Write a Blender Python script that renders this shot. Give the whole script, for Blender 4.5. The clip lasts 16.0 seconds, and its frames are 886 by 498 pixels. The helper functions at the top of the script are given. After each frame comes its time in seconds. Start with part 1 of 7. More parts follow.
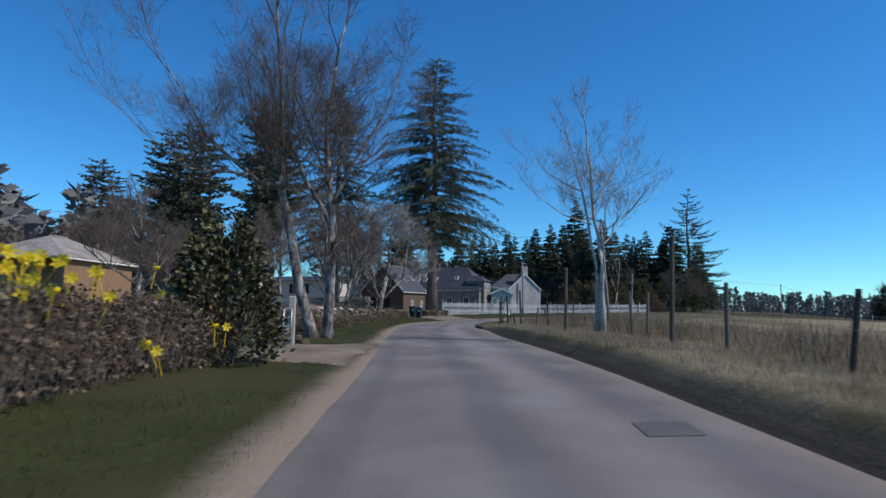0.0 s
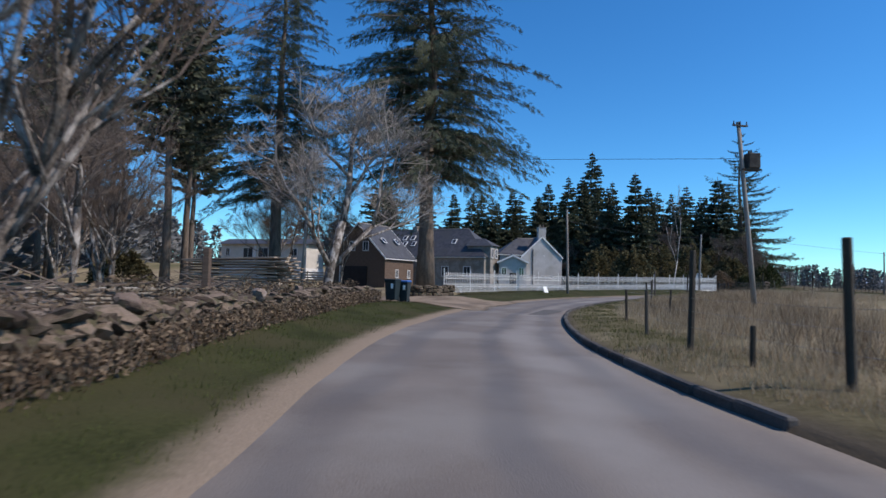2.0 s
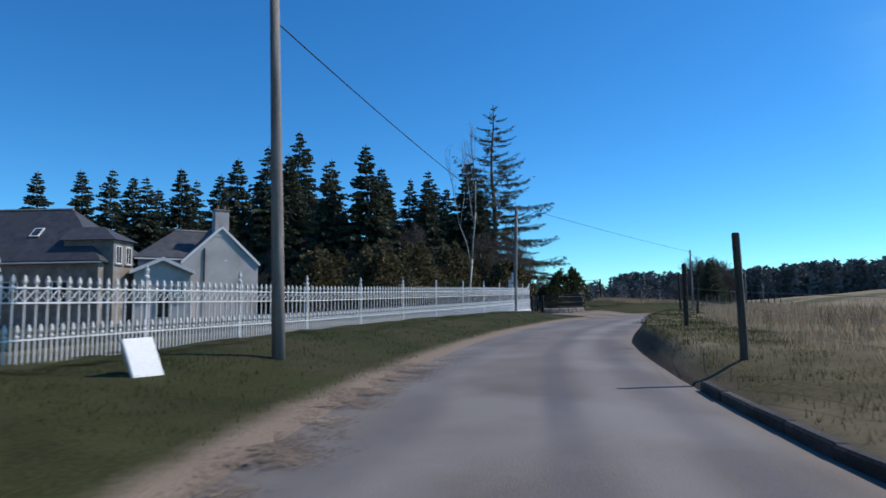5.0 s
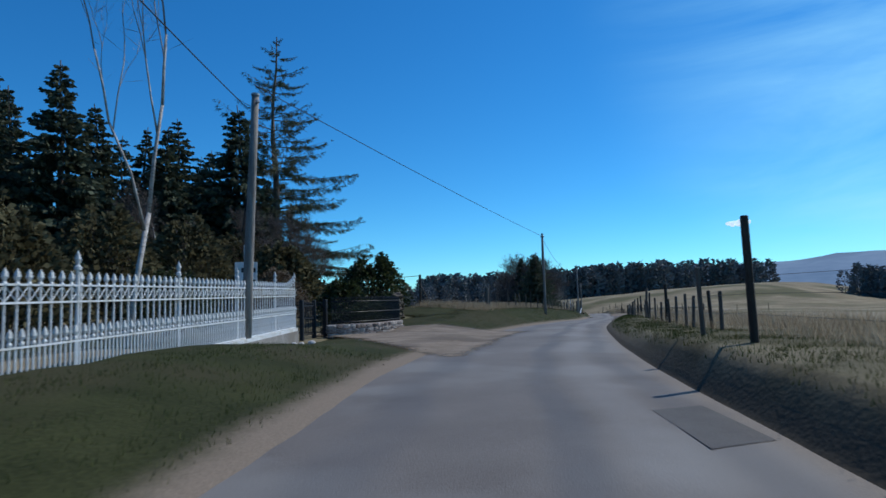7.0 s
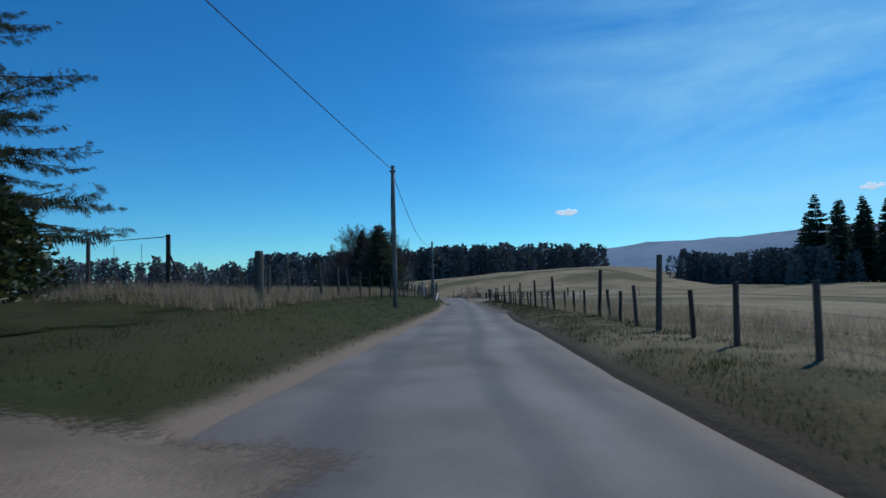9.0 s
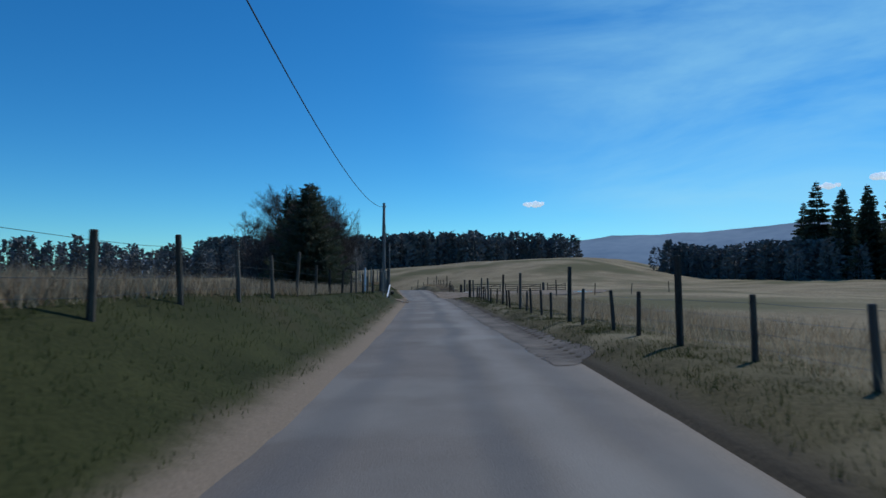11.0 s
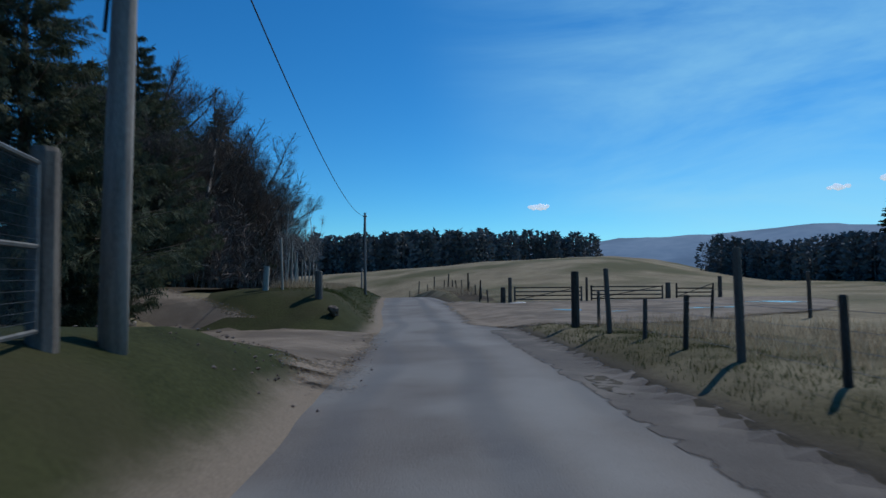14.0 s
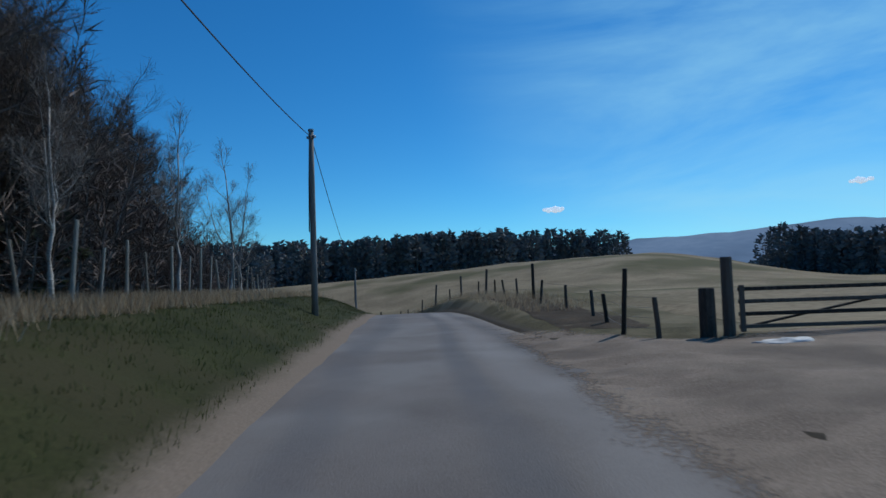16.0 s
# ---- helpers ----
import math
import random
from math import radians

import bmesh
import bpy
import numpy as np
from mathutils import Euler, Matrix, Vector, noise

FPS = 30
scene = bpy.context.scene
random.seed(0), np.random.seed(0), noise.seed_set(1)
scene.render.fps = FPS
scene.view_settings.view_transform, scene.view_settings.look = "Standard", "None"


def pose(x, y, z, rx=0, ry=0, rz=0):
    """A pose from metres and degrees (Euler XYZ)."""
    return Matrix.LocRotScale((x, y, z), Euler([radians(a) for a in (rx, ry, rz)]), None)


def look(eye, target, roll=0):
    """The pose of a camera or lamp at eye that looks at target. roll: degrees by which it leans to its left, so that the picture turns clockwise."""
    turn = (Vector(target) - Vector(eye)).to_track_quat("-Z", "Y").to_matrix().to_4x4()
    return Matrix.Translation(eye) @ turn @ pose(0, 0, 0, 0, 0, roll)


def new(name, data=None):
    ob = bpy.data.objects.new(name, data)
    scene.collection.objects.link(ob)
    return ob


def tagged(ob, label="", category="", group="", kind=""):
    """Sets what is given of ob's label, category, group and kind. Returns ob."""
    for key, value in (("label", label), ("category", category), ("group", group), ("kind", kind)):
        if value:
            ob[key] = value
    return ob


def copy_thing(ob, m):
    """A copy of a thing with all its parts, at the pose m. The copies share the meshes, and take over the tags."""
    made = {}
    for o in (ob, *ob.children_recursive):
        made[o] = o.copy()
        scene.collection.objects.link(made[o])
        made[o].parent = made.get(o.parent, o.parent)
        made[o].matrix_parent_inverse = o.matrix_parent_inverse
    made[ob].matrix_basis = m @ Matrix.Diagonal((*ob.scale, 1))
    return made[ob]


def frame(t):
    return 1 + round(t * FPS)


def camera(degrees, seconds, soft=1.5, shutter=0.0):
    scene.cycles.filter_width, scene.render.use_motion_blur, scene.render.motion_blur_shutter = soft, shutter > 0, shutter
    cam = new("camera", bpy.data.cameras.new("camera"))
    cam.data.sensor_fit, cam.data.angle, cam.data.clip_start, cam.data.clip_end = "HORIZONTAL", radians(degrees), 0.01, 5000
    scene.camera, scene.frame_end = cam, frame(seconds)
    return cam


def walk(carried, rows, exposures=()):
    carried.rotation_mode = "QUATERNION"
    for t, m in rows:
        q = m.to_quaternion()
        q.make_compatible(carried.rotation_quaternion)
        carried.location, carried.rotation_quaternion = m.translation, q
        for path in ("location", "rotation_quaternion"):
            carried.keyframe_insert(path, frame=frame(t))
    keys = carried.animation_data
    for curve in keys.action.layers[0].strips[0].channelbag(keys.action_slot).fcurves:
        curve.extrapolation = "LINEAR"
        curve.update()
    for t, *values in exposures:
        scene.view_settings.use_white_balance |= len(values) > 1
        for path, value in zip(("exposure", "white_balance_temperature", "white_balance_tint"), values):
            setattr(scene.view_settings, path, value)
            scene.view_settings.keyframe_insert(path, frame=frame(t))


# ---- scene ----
cam = camera(72.0, 16.0, soft=1.5, shutter=0.12)
PATH = [
    (0.0, look((-0.000, 0.000, 1.300), (-0.006, 99.513, 11.161), 0.97)),
    (0.5, look((-0.311, 7.205, 1.431), (-1.977, 106.843, 9.768), 1.63)),
    (1.0, look((-0.595, 14.544, 1.549), (-2.974, 114.272, 8.532), 1.70)),
    (1.5, look((-0.938, 22.071, 1.569), (-2.022, 121.873, 7.764), 1.79)),
    (2.0, look((-1.041, 29.672, 1.542), (1.134, 129.516, 6.689), 1.40)),
    (2.5, look((-0.817, 37.009, 1.522), (5.430, 136.697, 6.344), 0.31)),
    (3.0, look((-0.180, 44.289, 1.527), (11.678, 143.498, 5.648), -1.30)),
    (3.5, look((1.188, 51.815, 1.475), (20.824, 149.722, 6.816), -1.76)),
    (4.0, look((3.032, 58.729, 1.493), (32.077, 154.276, 6.712), -1.62)),
    (4.5, look((5.260, 64.956, 1.565), (43.653, 157.000, 8.901), -1.90)),
    (5.0, look((8.060, 70.561, 1.631), (56.475, 157.599, 10.596), -0.89)),
    (5.5, look((11.501, 75.701, 1.691), (70.350, 156.076, 10.456), -0.72)),
    (6.0, look((15.397, 80.420, 1.751), (81.504, 154.938, 10.523), -0.75)),
    (6.5, look((19.502, 84.758, 1.812), (89.714, 155.420, 10.591), -1.05)),
    (7.0, look((23.599, 88.686, 1.874), (96.500, 156.570, 10.661), -1.74)),
    (7.5, look((27.597, 92.010, 1.936), (105.151, 154.664, 9.679), -1.54)),
    (8.0, look((31.873, 95.059, 1.950), (113.711, 152.174, 8.305), -1.93)),
    (8.5, look((36.347, 97.948, 1.928), (121.655, 149.748, 8.194), -1.64)),
    (9.0, look((41.294, 100.830, 1.905), (129.126, 148.362, 7.034), -1.31)),
    (9.5, look((46.579, 103.654, 1.872), (135.840, 148.432, 7.111), -1.38)),
    (10.0, look((52.009, 106.449, 1.809), (142.175, 149.473, 6.180), -1.07)),
    (10.5, look((57.553, 109.228, 1.696), (147.923, 151.868, 5.583), -0.54)),
    (11.0, look((63.147, 112.018, 1.553), (153.534, 154.663, 4.956), -0.21)),
    (11.5, look((68.749, 114.809, 1.390), (159.172, 157.415, 4.308), 0.05)),
    (12.0, look((74.320, 117.580, 1.213), (164.814, 160.080, 3.340), 0.44)),
    (12.5, look((79.801, 120.397, 1.030), (170.120, 163.263, 3.273), 0.58)),
    (13.0, look((85.062, 123.167, 0.855), (175.375, 165.955, 4.443), 0.67)),
    (13.5, look((90.301, 125.867, 0.731), (180.428, 168.920, 5.584), -0.27)),
    (14.0, look((95.812, 128.717, 0.610), (185.895, 171.946, 4.662), -0.42)),
    (14.5, look((101.340, 131.553, 0.460), (191.344, 174.987, 4.041), -0.44)),
    (15.0, look((106.954, 134.526, 0.301), (196.830, 178.309, 2.639), -0.93)),
    (15.5, look((112.412, 137.485, 0.177), (202.077, 181.541, 4.578), -2.32)),
    (16.0, look((117.675, 140.384, 0.094), (206.642, 185.759, 5.176), -1.92)),
]
walk(cam, PATH, exposures=[(0.0, 0.22, 6750, 15), (2.0, 0.42, 7050, 19), (4.5, 0.32, 6800, 16), (7.0, -0.02, 6250, 9), (9.5, -0.38, 6200, 8), (16.0, -0.40, 6250, 8)])

# ---- light ----
scene.view_settings.exposure = 0.0
SUN_AZ = radians(104)          # compass-like angle of the sun, from +y towards +x
SUN_EL = radians(47)
world = bpy.data.worlds.new("sky")
scene.world = world
world.use_nodes = True
_n = world.node_tree.nodes
_sky = _n.new("ShaderNodeTexSky")
_sky.sky_type = 'NISHITA'
_sky.sun_disc = False
_sky.sun_elevation = SUN_EL
_sky.sun_rotation = SUN_AZ
_sky.altitude = 1500
_sky.air_density = 1.0
_sky.dust_density = 0.3
_sky.ozone_density = 4.0
_n["Background"].inputs["Strength"].default_value = 0.125
_deep = _n.new("ShaderNodeHueSaturation")
_deep.inputs["Saturation"].default_value, _deep.inputs["Hue"].default_value = 1.25, 0.5
world.node_tree.links.new(_sky.outputs[0], _deep.inputs["Color"])
_tint = _n.new("ShaderNodeMix")
_tint.data_type, _tint.blend_type = 'RGBA', 'MULTIPLY'
_tint.inputs[0].default_value, _tint.inputs[7].default_value = 1.0, (0.50, 0.97, 1.08, 1)
world.node_tree.links.new(_deep.outputs[0], _tint.inputs[6])
# thin high-cloud streaks plus a broad pale glow, mixed in towards the sun's side
_co = _n.new("ShaderNodeTexCoord")
_map = _n.new("ShaderNodeMapping")
_map.inputs["Rotation"].default_value, _map.inputs["Scale"].default_value = (0, radians(38), radians(20)), (1.2, 1.2, 4.0)
_cirrus = _n.new("ShaderNodeTexNoise")
_cirrus.inputs["Scale"].default_value, _cirrus.inputs["Detail"].default_value, _cirrus.inputs["Roughness"].default_value, _cirrus.inputs["Distortion"].default_value = 1.6, 6, 0.6, 0.6
_thin = _n.new("ShaderNodeMapRange")
for _i, _v in ((1, 0.30), (2, 0.74), (3, 0.0), (4, 0.75)):
    _thin.inputs[_i].default_value = _v
_side = _n.new("ShaderNodeVectorMath")
_side.operation = 'DOT_PRODUCT'
_side.inputs[1].default_value = (math.sin(radians(112)) * 0.93, math.cos(radians(112)) * 0.93, 0.37)
_near = _n.new("ShaderNodeMapRange")
_near.interpolation_type = 'SMOOTHSTEP'
_near.inputs[1].default_value, _near.inputs[2].default_value = 0.66, 0.95
_amount = _n.new("ShaderNodeMath")
_amount.operation = 'MULTIPLY'
_wisp = _n.new("ShaderNodeMix")
_wisp.data_type = 'RGBA'
_wisp.inputs[7].default_value = (3.5, 7.0, 9.0, 1)
for _a, _b in ((_co.outputs["Generated"], _map.inputs[0]), (_map.outputs[0], _cirrus.inputs["Vector"]), (_cirrus.outputs["Fac"], _thin.inputs[0]), (_co.outputs["Generated"], _side.inputs[0]),
               (_side.outputs["Value"], _near.inputs[0]), (_near.outputs[0], _amount.inputs[0]), (_thin.outputs[0], _amount.inputs[1]), (_amount.outputs[0], _wisp.inputs[0]), (_tint.outputs[2], _wisp.inputs[6]),
               (_wisp.outputs[2], _n["Background"].inputs["Color"])):
    world.node_tree.links.new(_a, _b)
sun_data = bpy.data.lights.new("sun", 'SUN')
sun_data.energy, sun_data.angle, sun_data.color = 3.0, radians(0.5), (1.0, 0.96, 0.90)
sun = new("sun", sun_data)
_d = Vector((math.sin(SUN_AZ) * math.cos(SUN_EL), math.cos(SUN_AZ) * math.cos(SUN_EL), math.sin(SUN_EL)))
sun.matrix_world = look(_d * 200, (0, 0, 0))


# ---- materials ----
def material(name, dark, light, scale=3.0, rough=0.85, bump=0.15, fine=40.0, metal=0.0, island=0.0, space="Object", stain=None, stain_scale=0.25, stretch=None, spec=0.3):
    """Colour between two tones by noise at two scales, with a bump; stain: a third tone in large patches."""
    m = bpy.data.materials.new(name)
    m.use_nodes = True
    nt = m.node_tree
    N, L = nt.nodes, nt.links
    b = N["Principled BSDF"]
    b.inputs["Roughness"].default_value, b.inputs["Metallic"].default_value = rough, metal
    b.inputs["Specular IOR Level"].default_value = spec
    if space == "World":
        co = N.new("ShaderNodeNewGeometry").outputs["Position"]
    else:
        co = N.new("ShaderNodeTexCoord").outputs["Object"]
    if stretch:
        mp = N.new("ShaderNodeMapping")
        mp.inputs["Scale"].default_value = stretch
        L.new(co, mp.inputs["Vector"])
        co = mp.outputs["Vector"]
    n1, n2 = N.new("ShaderNodeTexNoise"), N.new("ShaderNodeTexNoise")
    for n, s in ((n1, scale), (n2, fine)):
        n.inputs["Scale"].default_value, n.inputs["Detail"].default_value = s, 5
        L.new(co, n.inputs["Vector"])
    add = N.new("ShaderNodeMath"); add.operation = 'ADD'
    mul = N.new("ShaderNodeMath"); mul.operation = 'MULTIPLY'; mul.inputs[1].default_value = 0.5
    L.new(n1.outputs["Fac"], add.inputs[0]); L.new(n2.outputs["Fac"], add.inputs[1]); L.new(add.outputs[0], mul.inputs[0])
    ramp = N.new("ShaderNodeValToRGB")
    ramp.color_ramp.elements[0].position, ramp.color_ramp.elements[1].position = 0.36, 0.64
    ramp.color_ramp.elements[0].color, ramp.color_ramp.elements[1].color = (*dark, 1), (*light, 1)
    fac = mul.outputs[0]
    if island:
        src = N.new("ShaderNodeNewGeometry").outputs["Random Per Island"] if island > 0 else N.new("ShaderNodeObjectInfo").outputs["Random"]
        mm = N.new("ShaderNodeMath"); mm.operation = 'MULTIPLY_ADD'
        mm.inputs[1].default_value = abs(island); L.new(src, mm.inputs[0])
        sub = N.new("ShaderNodeMath"); sub.operation = 'SUBTRACT'; sub.inputs[1].default_value = abs(island) / 2
        L.new(fac, sub.inputs[0]); L.new(sub.outputs[0], mm.inputs[2])
        fac = mm.outputs[0]
    L.new(fac, ramp.inputs[0])
    col = ramp.outputs["Color"]
    if stain:
        n3 = N.new("ShaderNodeTexNoise")
        n3.inputs["Scale"].default_value, n3.inputs["Detail"].default_value = stain_scale, 4
        L.new(co, n3.inputs["Vector"])
        r3 = N.new("ShaderNodeValToRGB")
        r3.color_ramp.elements[0].position, r3.color_ramp.elements[1].position = 0.48, 0.62
        L.new(n3.outputs["Fac"], r3.inputs[0])
        mix = N.new("ShaderNodeMix"); mix.data_type = 'RGBA'
        L.new(r3.outputs["Color"], mix.inputs[0]); L.new(col, mix.inputs[6])
        mix.inputs[7].default_value = (*stain, 1)
        col = mix.outputs[2]
    L.new(col, b.inputs["Base Color"])
    if bump:
        bp = N.new("ShaderNodeBump")
        bp.inputs["Strength"].default_value, bp.inputs["Distance"].default_value = bump, 0.05
        L.new(mul.outputs[0], bp.inputs["Height"]); L.new(bp.outputs[0], b.inputs["Normal"])
    return m


M_ASPHALT = material("asphalt", (0.118, 0.101, 0.089), (0.185, 0.163, 0.146), 0.6, 0.8, 0.25, 60, space="World", stain=(0.195, 0.18, 0.165), stain_scale=0.35)
M_PATCH = material("tarmac patch", (0.075, 0.07, 0.067), (0.115, 0.108, 0.102), 2, 0.85, 0.3, 60, space="World")
M_STRIP = material("old brown tarmac", (0.075, 0.063, 0.055), (0.125, 0.105, 0.092), 1.2, 0.9, 0.4, 50, space="World", stain=(0.15, 0.128, 0.11), stain_scale=0.8)
M_GRASS = material("grass ground", (0.022, 0.026, 0.009), (0.05, 0.053, 0.02), 0.9, 0.95, 0.5, 18, space="World", stain=(0.05, 0.046, 0.022), stain_scale=0.3, spec=0.1)
M_DRY = material("dry pasture", (0.16, 0.125, 0.078), (0.32, 0.26, 0.165), 0.12, 0.95, 0.5, 3.0, space="World", stain=(0.11, 0.10, 0.05), stain_scale=0.035, spec=0.1)
M_GRAVEL = material("gravel", (0.145, 0.11, 0.08), (0.285, 0.225, 0.17), 1.2, 0.95, 0.5, 35, space="World", stain=(0.13, 0.10, 0.075), stain_scale=0.4)
M_SOIL = material("dark soil", (0.03, 0.025, 0.018), (0.075, 0.06, 0.04), 2, 0.95, 0.5, 30, space="World")
# leaf litter under the wood; also the dark tone of the bank's painted shade
M_LITTER_SHADE = material("leaf litter", (0.03, 0.022, 0.015), (0.09, 0.068, 0.045), 1.2, 0.95, 0.5, 20, space="World", spec=0.1)
M_STONE = material("field stone", (0.045, 0.032, 0.024), (0.20, 0.15, 0.115), 2.5, 0.9, 0.4, 25, island=-0.35, stain=(0.075, 0.065, 0.035), stain_scale=1.6)
M_KERB = material("kerb stone", (0.035, 0.032, 0.03), (0.10, 0.093, 0.085), 3, 0.9, 0.3, 30, island=-0.2)
M_POST = material("weathered timber", (0.045, 0.038, 0.03), (0.15, 0.125, 0.10), 2.0, 0.9, 0.35, 30, island=-0.4, stretch=(6, 6, 0.7))
M_POSTL = material("pale timber", (0.22, 0.19, 0.15), (0.42, 0.38, 0.32), 2.0, 0.85, 0.3, 30, island=-0.3, stretch=(6, 6, 0.7))
M_POLE = material("grey pole timber", (0.15, 0.13, 0.115), (0.33, 0.30, 0.27), 2.0, 0.8, 0.3, 30, stretch=(6, 6, 0.5))
M_WIRE = material("galvanised wire", (0.10, 0.10, 0.10), (0.2, 0.2, 0.2), 5, 0.5, 0, 30, metal=0.6)
M_CABLE = material("black cable", (0.012, 0.012, 0.014), (0.02, 0.02, 0.022), 5, 0.6, 0, 30)
M_BARK = material("grey bark", (0.035, 0.028, 0.023), (0.20, 0.17, 0.145), 2.5, 0.95, 1.0, 14, stretch=(3.5, 3.5, 1.6), stain=(0.36, 0.335, 0.31), stain_scale=1.6)
M_BIRCH = material("birch bark", (0.20, 0.18, 0.16), (0.55, 0.52, 0.48), 1.5, 0.8, 0.3, 12, stretch=(1, 1, 3))
M_TWIG = material("twigs", (0.075, 0.056, 0.045), (0.19, 0.15, 0.125), 1, 0.95, 0, 8)
M_BRUSH = material("brown brushwood", (0.09, 0.07, 0.06), (0.22, 0.17, 0.145), 1, 0.95, 0, 8, island=0.4)
M_TWIGP = material("pale twigs", (0.17, 0.145, 0.125), (0.36, 0.32, 0.285), 1, 0.95, 0, 8)
M_SBARK = material("spruce bark", (0.075, 0.058, 0.047), (0.20, 0.16, 0.13), 1.2, 0.95, 0.6, 14, stretch=(4, 4, 1))
M_NEEDLE = material("spruce needles", (0.038, 0.048, 0.034), (0.11, 0.125, 0.075), 0.5, 0.8, 0, 6, island=0.35, spec=0.2)
M_PINE = material("pine needles", (0.042, 0.050, 0.040), (0.12, 0.13, 0.085), 0.5, 0.8, 0, 6, island=0.35, spec=0.2)
M_RHODO = material("evergreen leaves", (0.018, 0.026, 0.010), (0.075, 0.085, 0.028), 1.5, 0.5, 0, 9, island=0.5)
M_OLIVE = material("olive evergreen leaves", (0.03, 0.026, 0.013), (0.14, 0.125, 0.06), 1.5, 0.35, 0, 9, island=0.6)
M_HEDGE = material("brown hedge leaves", (0.075, 0.05, 0.032), (0.25, 0.185, 0.125), 1.5, 0.9, 0, 9, island=0.5)
M_BLADE = material("grass blades", (0.032, 0.046, 0.012), (0.10, 0.115, 0.036), 0.8, 0.8, 0, 9, island=0.4, space="World", spec=0.15)
M_STRAW = material("dry grass blades", (0.22, 0.165, 0.105), (0.48, 0.39, 0.27), 0.5, 0.9, 0, 9, island=0.5, space="World", spec=0.15)
M_WHITE = material("white painted iron", (0.60, 0.60, 0.60), (0.80, 0.80, 0.79), 1.5, 0.5, 0.1, 40, stain=(0.55, 0.53, 0.48), stain_scale=3)
M_BLACK = material("black painted iron", (0.012, 0.012, 0.014), (0.03, 0.03, 0.033), 3, 0.5, 0.1, 40)
M_SLATE = material("slate", (0.032, 0.034, 0.042), (0.085, 0.088, 0.10), 1.5, 0.6, 0.3, 12, stain=(0.06, 0.062, 0.065), stain_scale=0.5)
M_RENDER = material("white harling", (0.42, 0.40, 0.385), (0.60, 0.58, 0.56), 0.8, 0.95, 0.4, 30, stain=(0.40, 0.375, 0.345), stain_scale=0.4)
M_CLAD = material("dark timber cladding", (0.075, 0.05, 0.038), (0.15, 0.105, 0.08), 2, 0.85, 0.3, 20, stretch=(1, 1, 8))
M_GREYST = material("grey masonry", (0.20, 0.18, 0.16), (0.36, 0.33, 0.30), 2.2, 0.95, 0.5, 14, stain=(0.22, 0.19, 0.16), stain_scale=0.9)
M_TRIM = material("white paintwork", (0.66, 0.66, 0.65), (0.80, 0.80, 0.79), 2, 0.6, 0.05, 30)
M_DARK = material("dark opening", (0.008, 0.008, 0.009), (0.02, 0.02, 0.022), 2, 0.6, 0.05, 20)
M_GLASS = material("window glass", (0.03, 0.035, 0.04), (0.05, 0.055, 0.065), 1, 0.05, 0, 5, spec=0.9)
M_CREAM = material("cream panels", (0.50, 0.47, 0.41), (0.64, 0.61, 0.55), 1, 0.7, 0.1, 20)
M_BIN = material("dark green bin plastic", (0.010, 0.020, 0.024), (0.028, 0.042, 0.046), 2, 0.45, 0.05, 50)
M_BLUE = material("blue plastic lid", (0.02, 0.12, 0.42), (0.04, 0.18, 0.55), 2, 0.45, 0.05, 50)
M_RUST = material("orange plastic", (0.45, 0.12, 0.04), (0.62, 0.2, 0.07), 2, 0.6, 0.1, 20)
M_SACK = material("white woven sack", (0.55, 0.54, 0.5), (0.78, 0.77, 0.73), 3, 0.85, 0.4, 30)
M_YELLOW = material("daffodil petals", (0.75, 0.52, 0.02), (0.90, 0.72, 0.05), 3, 0.6, 0, 20)
M_OLDPOST = material("old grey-brown post", (0.08, 0.066, 0.055), (0.23, 0.195, 0.165), 2.0, 0.9, 0.35, 30, stretch=(6, 6, 0.7))
M_TAN = material("tan boarding", (0.20, 0.115, 0.07), (0.34, 0.21, 0.13), 1.5, 0.85, 0.3, 18, stretch=(6, 6, 0.6), stain=(0.24, 0.15, 0.10), stain_scale=0.6)
M_PLANK = material("sawn boards", (0.20, 0.145, 0.10), (0.42, 0.33, 0.25), 2.0, 0.9, 0.3, 25, island=-0.5, stretch=(0.7, 6, 6))
M_METAL = material("galvanised steel", (0.28, 0.28, 0.28), (0.46, 0.46, 0.46), 3, 0.45, 0.1, 30, metal=0.7)
M_BRICK = material("rubble masonry", (0.16, 0.12, 0.10), (0.40, 0.34, 0.30), 2.5, 0.95, 0.4, 22, island=-0.5)
M_MORTAR = material("lime mortar", (0.30, 0.23, 0.20), (0.46, 0.38, 0.34), 3, 0.95, 0.5, 30)
# muddy tone, paled to carry the low sky's reflection in its colour
M_WATER = material("puddle water", (0.16, 0.135, 0.11), (0.24, 0.21, 0.175), 1, 0.12, 0, 5, spec=0.6)
# the blue-grey haze of distance is put into the hills' base colour
M_HILL = material("far moor with haze", (0.19, 0.26, 0.34), (0.25, 0.32, 0.40), 0.004, 0.98, 0.0, 0.02, space="World", stain=(0.17, 0.23, 0.30), stain_scale=0.003, spec=0.0)
M_SCRUB = material("brown scrub", (0.055, 0.05, 0.026), (0.16, 0.14, 0.075), 0.6, 0.9, 0, 6, island=0.5, spec=0.1)
M_CLOUD = material("white cloud", (0.8, 0.8, 0.82), (0.9, 0.9, 0.9), 0.01, 1.0, 0, 0.05, space="World", spec=0.0)
# lightened, bluish tone: aerial haze painted into the woods' colour
M_FARWOOD = material("far wood with haze", (0.13, 0.135, 0.14), (0.21, 0.205, 0.195), 0.05, 0.95, 0, 0.6, island=0.3, space="World", spec=0.05)


